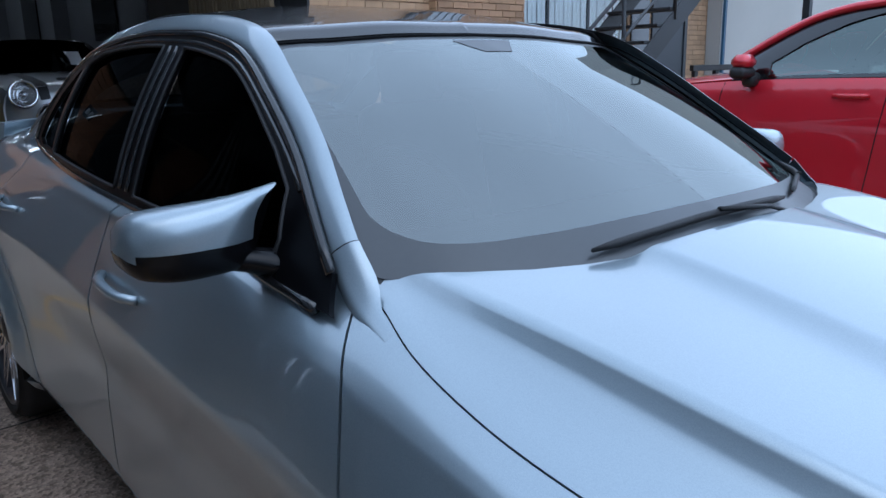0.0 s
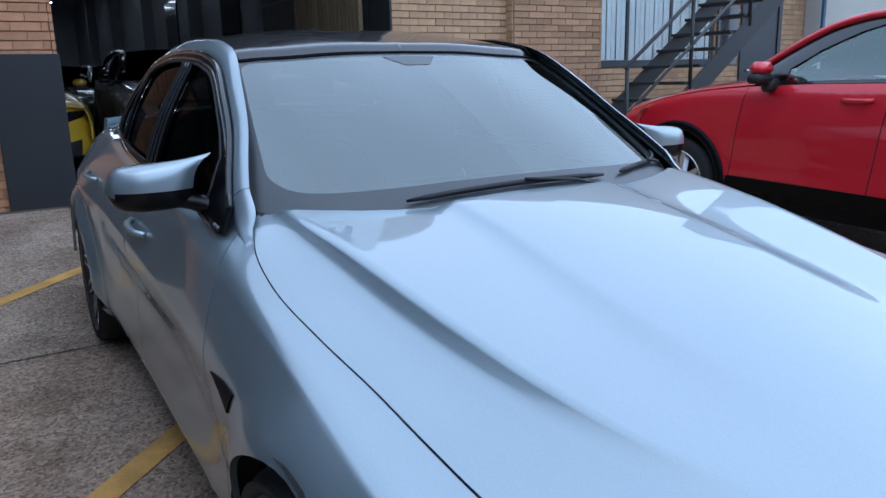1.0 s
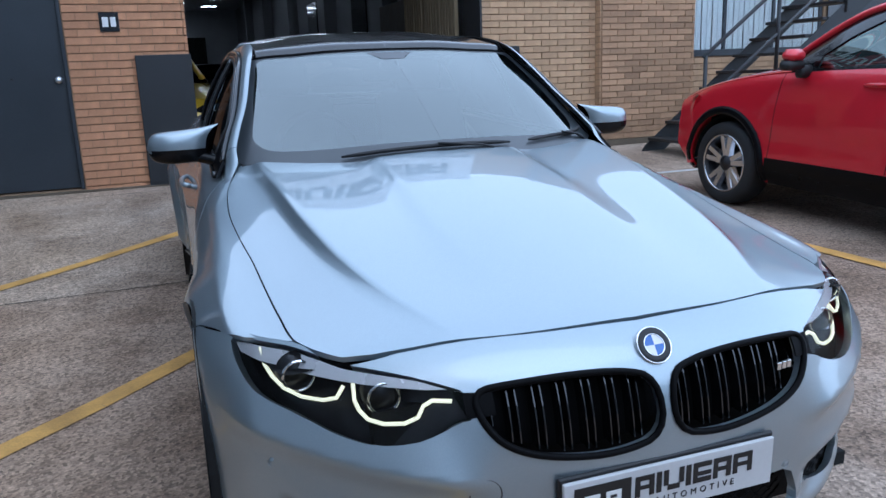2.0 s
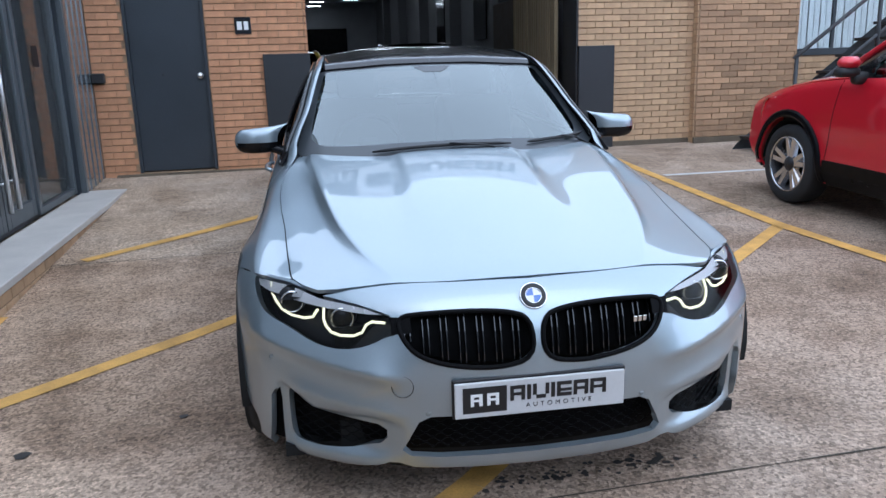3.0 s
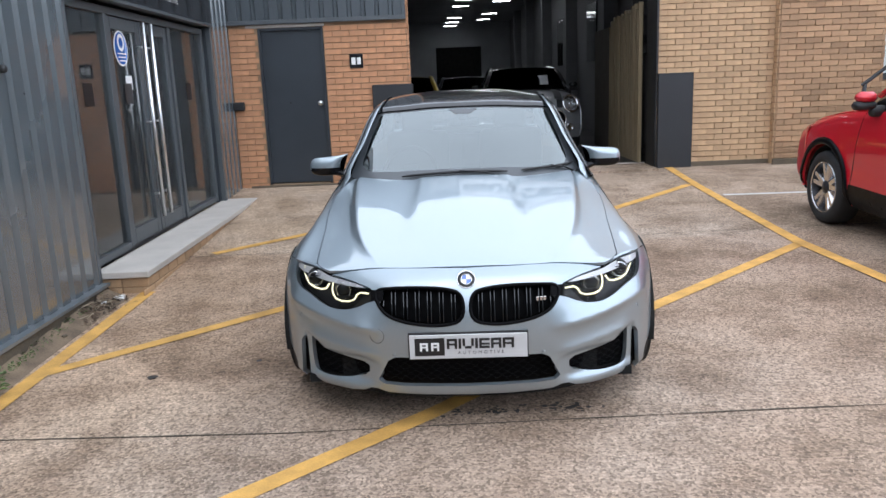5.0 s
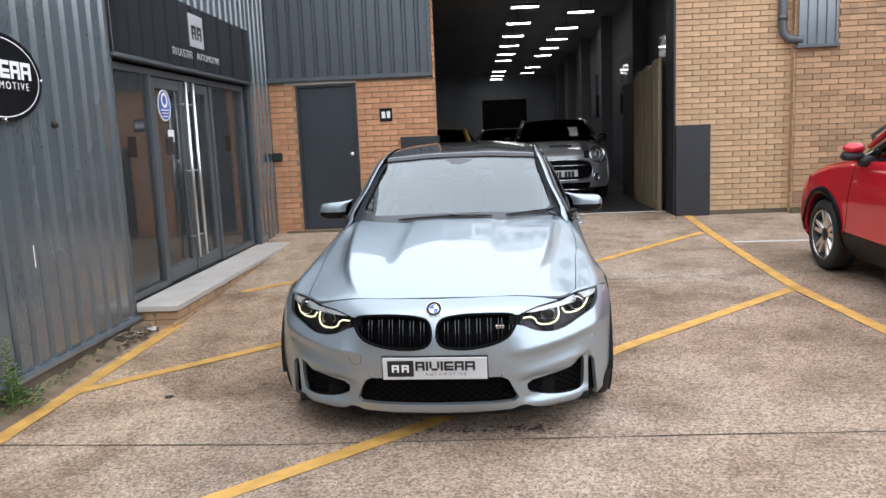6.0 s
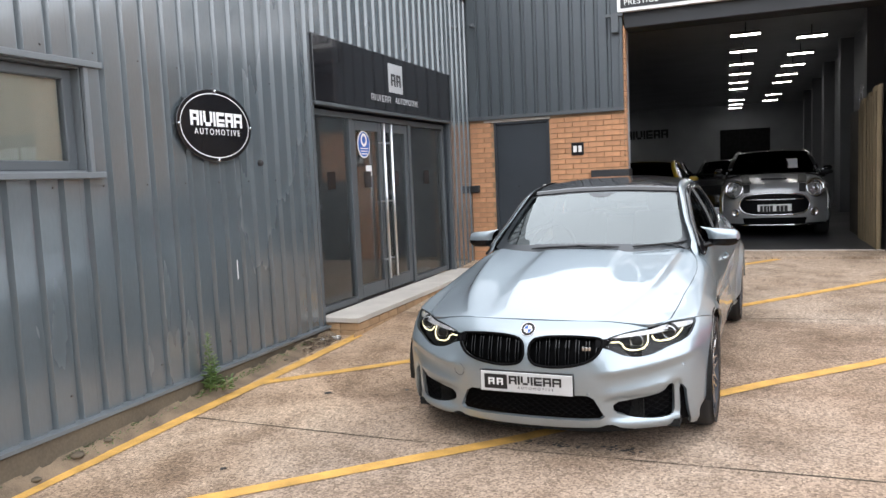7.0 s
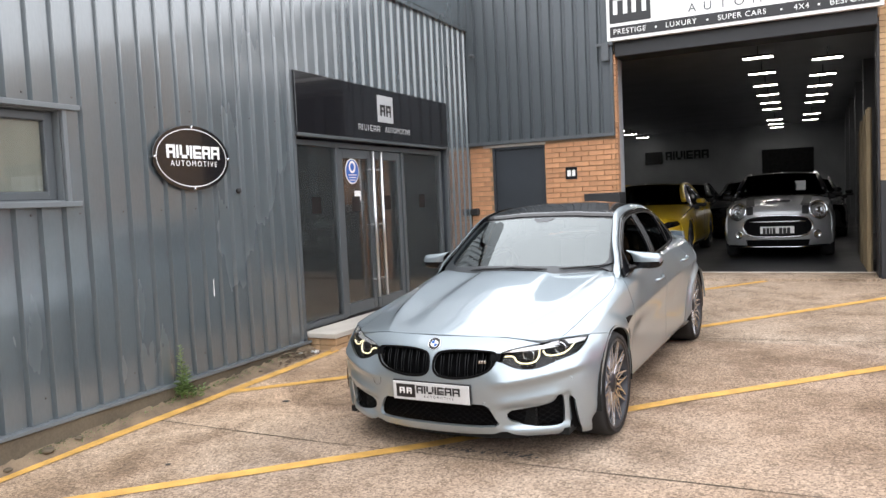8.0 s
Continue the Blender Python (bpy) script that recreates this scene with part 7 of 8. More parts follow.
part("pipe_run", bm, FRAME_GREY, pipe, smooth=True)
bm = bmesh.new()
tube(bm, [(0, 0, 0.30), (0, 0, 0.36)], 0.064, 16)
part("collar", bm, FRAME_GREY, pipe, smooth=True)
# window with white upright blinds behind a dark frame
win = structure(part("window_2", boxes((7.42, 9.75, EY - 0.02, EY + 0.06, 1.36, 1.45), (7.42, 7.48, EY + 0.02, EY + 0.08, 1.45, 2.50), (8.02, 8.07, EY + 0.02, EY + 0.08, 1.45, 2.50), (8.85, 8.90, EY + 0.02, EY + 0.08, 1.45, 2.50), (9.69, 9.75, EY + 0.02, EY + 0.08, 1.45, 2.50), (7.40, 9.77, EY - 0.05, EY + 0.06, 2.50, 2.74), bevel=0.004), DARK_PAINT), "dark framed window with white upright blind slats", "window")
for x0, x1 in ((7.48, 8.02), (8.07, 8.85), (8.90, 9.69)):
    part("pane", boxes((x0, x1, EY + 0.025, EY + 0.03, 1.45, 2.50)), GLASS_DULL, win)
for k in range(25):
    part("slat", boxes((7.50 + k * 0.088, 7.50 + k * 0.088 + 0.075, EY + 0.036 + 0.008 * (k % 2), EY + 0.039 + 0.008 * (k % 2), 1.45, 2.50)), mat("blind_white", (0.80, 0.83, 0.84), 0.8, vary=0.06) if k == 0 else bpy.data.materials["blind_white"], win)
structure(part("room_behind_window", boxes((7.4, 9.8, EY + 0.31, EY + 0.35, 1.2, 2.8)), INSIDE_DARK), "dark room behind the window", "room")
door_e = structure(part("door_3", boxes((10.38, 11.17, EY - 0.03, EY - 0.002, 0.30, 2.28), bevel=0.003), DARK_PAINT), "dark grey steel side door", "door")
part("door_handle", boxes((10.44, 10.56, EY - 0.075, EY - 0.05, 1.27, 1.29), (10.44, 10.46, EY - 0.05, EY - 0.031, 1.27, 1.29)), STEEL, door_e)
part("door_frame", boxes((10.30, 10.375, EY - 0.05, EY - 0.001, 0.28, 2.35), (11.175, 11.25, EY - 0.05, EY - 0.001, 0.28, 2.35), (10.375, 11.175, EY - 0.05, EY - 0.001, 2.285, 2.35)), DARK_PAINT, door_e)
structure(part("window_3", boxes((9.80, 10.25, EY - 0.03, EY - 0.001, 1.36, 2.2), bevel=0.004), GLOSS_BLACK), "small dark window beside the stairs", "window")
structure(part("wall_white", boxes((11.9, 30, EY - 0.25, EY + 0.3, -0.2, 6.0)), RENDER_WHITE), "plain white rendered wall", "wall")
# narrow dark-blue upright strip, a sign board
structure(part("downpipe", boxes((11.93, 11.99, EY - 0.29, EY - 0.251, 0.3, 2.35)), mat("dull_blue_paint", (0.03, 0.10, 0.18), 0.5, vary=0.2)), "narrow blue upright board on the white wall", "board")
rail_e = thing("low_railing", "black painted low timber railing", "railing", Matrix.Translation((10.0, 5.6, ground_z(10, 5.6))))
part("top_rail", boxes((0, 2.4, 0, 0.06, 0.92, 1.0), bevel=0.005), BLACK, rail_e)
for k in range(5):
    part("post", boxes((0.05 + k * 0.56, 0.13 + k * 0.56, 0, 0.06, 0.0, 0.919), bevel=0.004), BLACK, rail_e)

# steel stairs along the wall
SX, SY0, SY1 = 6.30, 4.90, 5.80
SZ = ground_z(6.2, 5.3)
RISE, GO, COUNT = 0.188, 0.245, 17
stairs = thing("steel_stairs", "dark grey open steel stairs with handrails", "stairs", Matrix.Translation((SX, SY0, SZ)))
for k in range(COUNT):
    part("tread", boxes((k * GO, k * GO + 0.27, 0.012, SY1 - SY0 - 0.012, (k + 1) * RISE - 0.035, (k + 1) * RISE), bevel=0.004), SHADED_STAIR_PAINT, stairs)
for y in (0.0, SY1 - SY0):
    bm = bmesh.new()
    s = RISE / GO
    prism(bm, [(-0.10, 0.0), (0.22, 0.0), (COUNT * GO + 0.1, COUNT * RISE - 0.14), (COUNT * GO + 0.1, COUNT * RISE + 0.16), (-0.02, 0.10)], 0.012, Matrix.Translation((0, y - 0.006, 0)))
    part("stringer", bm, SHADED_STAIR_PAINT, stairs)
r0 = 0.93
bm = bmesh.new()
tube(bm, [(0.05, 0, RISE + r0 - 0.02), (COUNT * GO, 0, COUNT * RISE + r0)], 0.021, 10)
part("handrail", bm, FRAME_GREY, stairs, "grey tube handrail", smooth=True)
bm = bmesh.new()
tube(bm, [(0.05, 0, RISE + 0.40), (COUNT * GO, 0, COUNT * RISE + 0.42)], 0.018, 8)
part("mid_rail", bm, FRAME_GREY, stairs, smooth=True)
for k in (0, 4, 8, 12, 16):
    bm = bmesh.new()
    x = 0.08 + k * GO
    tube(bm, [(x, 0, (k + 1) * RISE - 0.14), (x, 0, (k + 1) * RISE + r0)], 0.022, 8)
    part("post", bm, SHADED_STAIR_PAINT, stairs, smooth=True)
part("landing", boxes((COUNT * GO, COUNT * GO + 1.6, 0.0, SY1 - SY0, COUNT * RISE - 0.05, COUNT * RISE), bevel=0.004), SHADED_STAIR_PAINT, stairs)
part("landing_post", boxes((COUNT * GO + 1.4, COUNT * GO + 1.5, 0.0, 0.1, 0, COUNT * RISE - 0.051)), SHADED_STAIR_PAINT, stairs)

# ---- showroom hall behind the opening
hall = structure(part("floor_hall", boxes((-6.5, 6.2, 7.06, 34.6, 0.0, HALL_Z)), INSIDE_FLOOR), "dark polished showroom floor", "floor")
structure(part("apron", boxes((1.16, 4.434, NY - 0.05, 7.0, 0.0, HALL_Z - 0.006)), YARD), "concrete apron inside the garage opening", "floor")
structure(part("threshold_strip", boxes((1.165, 4.434, 7.002, 7.058, HALL_Z - 0.1, HALL_Z + 0.004)), STONE), "pale threshold strip across the garage opening", "threshold")
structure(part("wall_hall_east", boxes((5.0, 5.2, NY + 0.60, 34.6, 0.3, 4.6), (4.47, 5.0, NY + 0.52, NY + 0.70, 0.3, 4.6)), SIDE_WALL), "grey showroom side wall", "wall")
structure(part("wall_hall_west", boxes((-6.5, -6.3, NY + 0.56, 34.6, 0.3, 4.6), (-6.3, 1.11, NY + 0.30, NY + 0.55, 0.3, 4.6)), INSIDE_WALL), "grey showroom side wall", "wall")
structure(part("wall_hall_back", boxes((-6.5, 5.2, 34.6, 34.8, 0.3, 4.6)), INSIDE_WALL), "grey showroom back wall", "wall")
structure(part("ceiling_hall", boxes((-6.5, 5.2, NY + 0.35, 34.6, 4.40, 4.5)), INSIDE_DARK), "dark showroom ceiling", "ceiling")
for x, ys in ((2.66, (12.2, 14.6, 17.0, 19.3, 21.7, 23.9, 28.7, 31.0, 33.2)), (3.97, (13.3, 15.9, 18.2, 20.5, 22.7, 27.3, 30.1)), (-3.95, (22.0, 25.0, 28.1, 30.6, 33.3))):
    for y in ys:
        lt = thing("ceiling_light", "white rectangular ceiling light panel", "ceiling light", Matrix.Translation((x - 0.028 * (y - 12.5) * (x > 0), y, 4.15)), "hall ceiling lights")
        part("diffuser", boxes((-0.28, 0.28, -0.085, 0.085, 0.0, 0.012)), LAMP, lt)
        part("housing", boxes((-0.29, 0.29, -0.095, 0.095, 0.0125, 0.06)), BLACK, lt)
        part("hanger", boxes((-0.01, 0.01, -0.01, 0.01, 0.061, 0.25)), BLACK, lt)
structure(part("roller_door", boxes((1.36, 3.57, 34.52, 34.59, 0.33, 3.24)), VOID), "black door in the showroom back wall", "door")
hs = thing("hall_sign", "dark lettered sign on the showroom back wall", "sign", Matrix.Translation((-4.1, 34.55, 2.85)))
part("name_block", boxes((0, 0.85, -0.03, 0.0, 0.0, 0.62)), INK, hs)
bm = bmesh.new()
for i, (x, w) in enumerate(((1.0, 0.32), (1.36, 0.09), (1.49, 0.34), (1.87, 0.09), (2.0, 0.32), (2.36, 0.32), (2.72, 0.34))):
    logo_letter(bm, i, x, w, 0.0, 0.18, 0.60, 0.03)
part("name_mark", bm, INK, hs)
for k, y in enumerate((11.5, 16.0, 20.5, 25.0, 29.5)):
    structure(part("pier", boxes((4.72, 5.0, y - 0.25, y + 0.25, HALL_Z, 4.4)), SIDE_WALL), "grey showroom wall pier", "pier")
for k, y in enumerate((9.4, 13.7, 18.2)):
    pic = thing("framed_screen", "dark glossy framed panel on the showroom wall", "panel", Matrix.Translation((4.985, y, 1.9)), "wall panels")
    part("panel", boxes((-0.03, -0.001, -0.55, 0.55, 0, 1.25), bevel=0.004), GLOSS_BLACK, pic)
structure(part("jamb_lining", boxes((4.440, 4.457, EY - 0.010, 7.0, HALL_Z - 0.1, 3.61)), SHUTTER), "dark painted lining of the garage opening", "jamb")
fold = thing("timber_screen", "stack of pale timber boards standing inside the opening", "timber boards", Matrix.Translation((4.33, 7.02, HALL_Z)))
y = 0.0
for k in range(24):
    w, d = 0.052 + 0.042 * ((k * 7) % 5) / 4, 0.020 * ((k * 3) % 4) / 3 - 0.012 * (k > 14)
    part("board", boxes((d, d + 0.055, y, y + w, 0.0, 2.20 + 0.05 * math.sin(k * 2.4) - 0.006 * k), bevel=0.004), TIMBER, fold)
    y += w + 0.004 + 0.010 * (k % 4 == 2)
part("panel", boxes((0.02, 0.08, y + 0.02, y + 1.3, 0, 2.02), bevel=0.006), mat("brown_board", (0.05, 0.04, 0.03), 0.7), fold)

# unseen wall added behind the walk; it blocks the low southern sky
opposite = structure(part("wall_south", boxes((-30, 34, -19.0, -18.0, -0.3, 6.0)), CLADDING), "plain grey steel building across the yard", "wall")

# ---- the other cars, more simply shaped
def other_car(name, label, at, paint, W, nose_y, tail_y, base, hood, belt, sill, rail, cowl, header, rear_top, deck, R, front, rim=None, wheel_face=None, spokes=10, trim=None, glass_mat=None, tyre_w=0.23, rim_r=0.22, screen_low=0.86, roof_paint=None, wide_spoke=1.0, mid=None, door_at=0.36, ear_dy=0.02, gap=0.045, trim_s=0.16, ear_paint=None):
    """A car with its front axle at y = 0 and rear axle at y = base. hood, belt and rail give heights along y."""
    car = thing(name, label, "car", at)
    hood, belt, rail = curve(*hood), curve(*belt), curve(*rail)
    hoop = np.array((0.0, 0.10, 0.34, 0.62, 0.78, 0.96, 1.22, 1.60))

    def shell(s, y):
        s, y = np.broadcast_arrays(np.asarray(s, float), np.asarray(y, float))
        b, h = belt(y)[..., 0], hood(y)[..., 0]
        end = 1 - 0.16 * np.clip((-y - 0.15) / max(0.3, -nose_y), 0, 1) ** 2 - 0.14 * np.clip((y - base) / (tail_y - base), 0, 1) ** 2
        w = W * end
        xs = np.stack([0.92 * w, 0.985 * w, 1.0 * w, 0.99 * w, 0.945 * w, 0.80 * w, 0.45 * w, 0 * w])
        lowz = np.full_like(b, sill)
        zs = np.stack([lowz, lowz + 0.09, lowz + (b - sill) * 0.42, lowz + (b - sill) * 0.78, b - 0.015, np.maximum(b + 0.01, h - 0.03), np.maximum(b + 0.02, h), np.maximum(b + 0.02, h + 0.012)])
        i = np.clip(np.searchsorted(hoop, s, side="right") - 1, 0, len(hoop) - 2)
        out = []
        for v in (xs, zs):
            d = np.gradient(v, hoop, axis=0)
            if v is zs:
                d[-1] = 0
            pick = lambda a, k: np.take_along_axis(a, k[None, ...], axis=0)[0]
            hh = hoop[i + 1] - hoop[i]
            u = (s - hoop[i]) / hh
            out.append((2 * u**3 - 3 * u**2 + 1) * pick(v, i) + (u**3 - 2 * u**2 + u) * hh * pick(d, i) + (3 * u**2 - 2 * u**3) * pick(v, i + 1) + (u**3 - u**2) * hh * pick(d, i + 1))
        x, z = out
        for ax in (0.0, base):
            r = np.hypot(y - ax, z - R)
            k = np.clip((r - R - 0.04) / 0.12, 0, 1)
            x = x + 0.018 * (1 - k * k * (3 - 2 * k)) * (s < 0.8)
        return x, y, z

    def s_at(y, z):
        q = np.linspace(0, 0.8, 200)
        return float(np.interp(z, shell(q, np.full_like(q, y))[2], q))

    def cut(ax, r):
        a0 = math.asin(min(0.9, max(-0.9, (sill + 0.02 - R) / r)))
        return [(s_at(ax + r * math.cos(a), R + r * math.sin(a)), ax + r * math.cos(a)) for a in np.linspace(math.pi - a0, a0, 22)]

    def both(nm, make, material, text="", parent=car, smooth=False):
        obs = []
        for sx in (1, -1):
            bm = make()
            if sx < 0:
                flip(bm)
            obs.append(part(nm, bm, material, parent, text, smooth))
        return obs
    r = R + gap
    fr = front
    side = [(0.0, -r - 0.03), (0.30, nose_y * 0.72), (0.60, nose_y * 0.70), (0.80, nose_y * 0.74), (0.80, cowl[0] + 0.25), (0.80, deck[0]), (0.80, tail_y - 0.12), (0.1, tail_y - 0.10), (0.0, base + r + 0.05)] + cut(base, r)[::-1] + [(0.0, base - r - 0.03), (0.0, r + 0.03)] + cut(0.0, r)[::-1]
    both("body_side", lambda: skin(side, [], shell, 0.05, 0.02), paint)
    part("bonnet", skin([(0.81, nose_y * 0.70), (1.2, nose_y * 0.78), (1.6, nose_y * 0.80), (1.6, cowl[0] + 0.02), (0.83, cowl[0] + 0.26)], [], shell, 0.05, 0.012, True), paint, car)
    part("boot", skin([(0.81, deck[0] - 0.3), (1.6, deck[0] - 0.05), (1.6, tail_y - 0.1), (0.81, tail_y - 0.12)], [], shell, 0.06, 0.012, True), paint, car)
    plan = curve((0, 0, 0), (0.3, 0.30, 0.02), (0.55, 0.54, 0.08), (0.75, 0.71, 0.18), (0.9, 0.82, 0.29), (1.0, 0.88, 0.37), (1.12, 0.91, 0.48))
    face_ = curve(*fr)

    def snout(p, z):
        k, f = plan(p), face_(z)
        return k[..., 0] * W / 0.915, f[..., 0] + k[..., 1], np.asarray(z, float) + 0 * k[..., 0]
    hz = float(hood(nose_y * 0.78)[0])
    part("front_end", skin([(0, sill + 0.02), (0.9, sill + 0.02), (1.1, sill + 0.05), (1.12, 0.6), (1.02, hz - 0.02), (0.6, hz), (0, hz + 0.01)], [], snout, 0.05, 0.02, True), paint, car)

    def rear_end(u, v):
        return u * W * 0.93, tail_y - 0.14 * (2 * v - 1) ** 2 - 0.22 * u**4, sill + 0.1 + (float(belt(tail_y)[0]) - sill - 0.1) * v
    part("rear_end", skin([(0, 0), (0.98, 0), (0.98, 1), (0, 1)], [], rear_end, 0.08, 0.02, True), paint, car)
    # greenhouse
    cw, hd, rt, dk = W * screen_low, float(rail(header[0] + 0.12)[0]) - 0.01, float(rail(rear_top[0] - 0.1)[0]) - 0.01, W * 0.74
    low, top = curve((0, *cowl), (0.5, cowl[0] + 0.08, cowl[1] - 0.005), (1.0, cowl[0] + 0.30, cowl[1] - 0.01)), curve((0, *header), (0.6, header[0] + 0.03, header[1] - 0.012), (1.0, header[0] + 0.09, header[1] - 0.035))
    rear, last = curve((0, *rear_top), (1.0, rear_top[0] - 0.05, rear_top[1] - 0.03)), curve((0, *deck), (1.0, deck[0] - 0.08, deck[1] - 0.02))

    def between(a, b, wa, wb, bulge):
        def f(u, v):
            p, q = a(np.abs(u)), b(np.abs(u))
            m = p + (q - p) * v[..., None]
            return u * (wa + (wb - wa) * v), m[..., 0] - bulge * 0.4 * np.sin(np.pi * v), m[..., 1] + bulge * np.sin(np.pi * v)
        return f
    full = [(0, 0), (1, 0), (1, 1), (0, 1)]
    part("windscreen", skin(full, [], between(low, top, cw, hd, 0.015), 0.05, 0, True), glass_mat or GLASS_DARK, car, smooth=True)
    part("roof", skin(full, [], between(top, rear, hd, rt, 0.035), 0.1, 0.01, True), roof_paint or paint, car)
    part("rear_window", skin(full, [], between(last, rear, dk, rt, 0.02), 0.12, 0, True), GLASS_DARK, car, smooth=True)

    def pane(t, y):
        b, q = belt(y)[..., 0], rail(y)
        lx = W * 0.93
        return lx + (q[..., 0] + 0.015 - lx) * t + 0.02 * np.sin(np.pi * t), y + 0 * t, b + (q[..., 1] - 0.02 - b) * t
    y0, y1 = cowl[0] + 0.42, deck[0] - 0.22
    mid = mid or 0.5 * (y0 + y1) + 0.05
    yf = cowl[0] + 0.24
    dlo = [(0, yf), (0, y1 + 0.05), (0.35, y1 + 0.02), (0.98, rear_top[0] - 0.02), (0.98, header[0] + 0.10), (0.98, yf + 0.06)]
    h1 = [(0.05, y0 + 0.06), (0.05, mid - 0.03), (0.90, mid - 0.02), (0.90, header[0] + 0.42), (0.80, header[0] + 0.2), (0.62, max(header[0] - 0.03, y0 + 0.09)), (0.40, y0 + 0.06)]
    h2 = [(0.05, mid + 0.04), (0.05, y1 - 0.06), (0.35, y1 - 0.10), (0.92, rear_top[0] - 0.14), (0.93, mid + 0.05)]
    both("window_frame", lambda: skin(dlo, [h1, h2], pane, 0.06, 0.01, back=-0.004), GLOSS_BLACK)
    for h in (h1, h2):
        both("side_window", lambda h=h: skin(h, [], pane, 0.1, 0, back=0.006), glass_mat or GLASS_DARK, smooth=True)

    def pillar():
        bm = bmesh.new()
        pts = []
        for y in np.concatenate([np.linspace(cowl[0] + 0.22, header[0] + 0.1, 10), np.linspace(header[0] + 0.2, rear_top[0], 8), np.linspace(rear_top[0] + 0.08, deck[0] - 0.05, 7)]):
            q = rail(np.array(y))
            pts.append((q[0], y, q[1]))
        tube(bm, pts, 0.045, 10, flat=0.6)
        return bm
    both("roof_rail", pillar, roof_paint or paint, smooth=True)
    # shut lines round the doors
    for ya, yb in ((cowl[0] + door_at, mid), (mid, base - R * 0.75)):
        def line(ya=ya, yb=yb):
            bm = bmesh.new()
            for pts in ([(s, ya - 0.10 * (0.8 - s)) for s in np.linspace(0.12, 0.79, 12)], [(0.12, y) for y in np.linspace(ya, yb, 12)]):
                q = np.stack(shell(np.array([p[0] for p in pts]), np.array([p[1] for p in pts])), 1)
                tube(bm, q, 0.0035, 4)
            return bm
        both("door_seam", line, VOID)

        def grip(yb=yb):
            bm = bmesh.new()
            z = float(belt(np.array(yb))[0]) - 0.115
            q = np.stack(shell(np.full(5, s_at(yb - 0.2, z)), np.linspace(yb - 0.30, yb - 0.10, 5)), 1)
            q[:, 0] += np.array((0.0, 0.025, 0.03, 0.025, 0.0))
            tube(bm, q, 0.014, 8)
            return bm
        both("door_handle", grip, paint, smooth=True)

    ez, ey = float(belt(np.array(y0))[0]) + 0.085, y0 + ear_dy
    cap_ = lambda z_a, z_b: (lambda: boxes((W * 0.985, W * 1.165, ey - 0.065, ey + 0.055, z_a, z_b), bevel=0.035))
    ears = both("door_mirror", cap_(ez - 0.02, ez + 0.072), ear_paint or paint, "" if ear_paint else "door mirror in body colour over a black base", smooth=True)
    for ob, sx in zip(ears, (1, -1)):
        xs = sorted((sx * W * 0.90, sx * W * 1.04))
        xo = sorted((sx * W * 0.99, sx * W * 1.18))
        part("mirror_base", boxes((xs[0], xs[1], ey - 0.03, ey + 0.05, ez - 0.13, ez - 0.04), (xo[0], xo[1], ey - 0.055, ey + 0.05, ez - 0.075, ez - 0.006), bevel=0.02), BLACK, ob, smooth=True)
    if trim:
        for ax in (0.0, base):
            def lip_(ax=ax):
                bm = bmesh.new()
                c = cut(ax, r + 0.028)
                q = np.stack(shell(np.array([p[0] for p in c]), np.array([p[1] for p in c])), 1)
                q[:, 0] += 0.004
                tube(bm, q, 0.033, 6, flat=0.4)
                return bm
            both("arch_trim", lip_, SATIN_BLACK)
        both("sill_trim", lambda: skin([(0.0, r + 0.05), (trim_s, r + 0.06), (trim_s, base - r - 0.06), (0.0, base - r - 0.05)], [], shell, 0.08, 0.006, back=-0.006), SATIN_BLACK)
    part("underbody", boxes((-W * 0.85, W * 0.85, nose_y * 0.6, tail_y - 0.3, sill - 0.02, sill + 0.06), (-W * 0.7, W * 0.7, nose_y * 0.55, cowl[0], sill, hz - 0.12)), VOID, car)
    part("cabin", boxes((-W * 0.8, W * 0.8, cowl[0] + 0.35, deck[0] - 0.15, sill + 0.1, float(belt(np.array(1.5))[0]) - 0.03)), CABIN, car)
    for ax in (0.0, base):
        for sx in (1, -1):
            bm = bmesh.new()
            lathe(bm, [(R + 0.05, 0.0), (R + 0.05, 0.28), (0.05, 0.28)], 24, Matrix.Translation((sx * (W - 0.035), ax, R)) @ Matrix.Rotation(sx * radians(90), 4, "Z"))
            bmesh.ops.delete(bm, geom=[f for f in bm.faces if f.calc_center_median().z < sill + 0.05], context="FACES")
            part("arch_liner", bm, VOID, car)
            wheel(car, sx, Vector((sx * (W + 0.002), ax, R)), R, tyre_w, rim_r, spokes, wheel_face, RIM_DARK, wide_spoke)
    return car, shell, snout, both


def on_snout(snout, poly, back=-0.004, step=0.04, lip=0.004):
    return lambda: skin(poly, [], snout, step, lip, back=back)


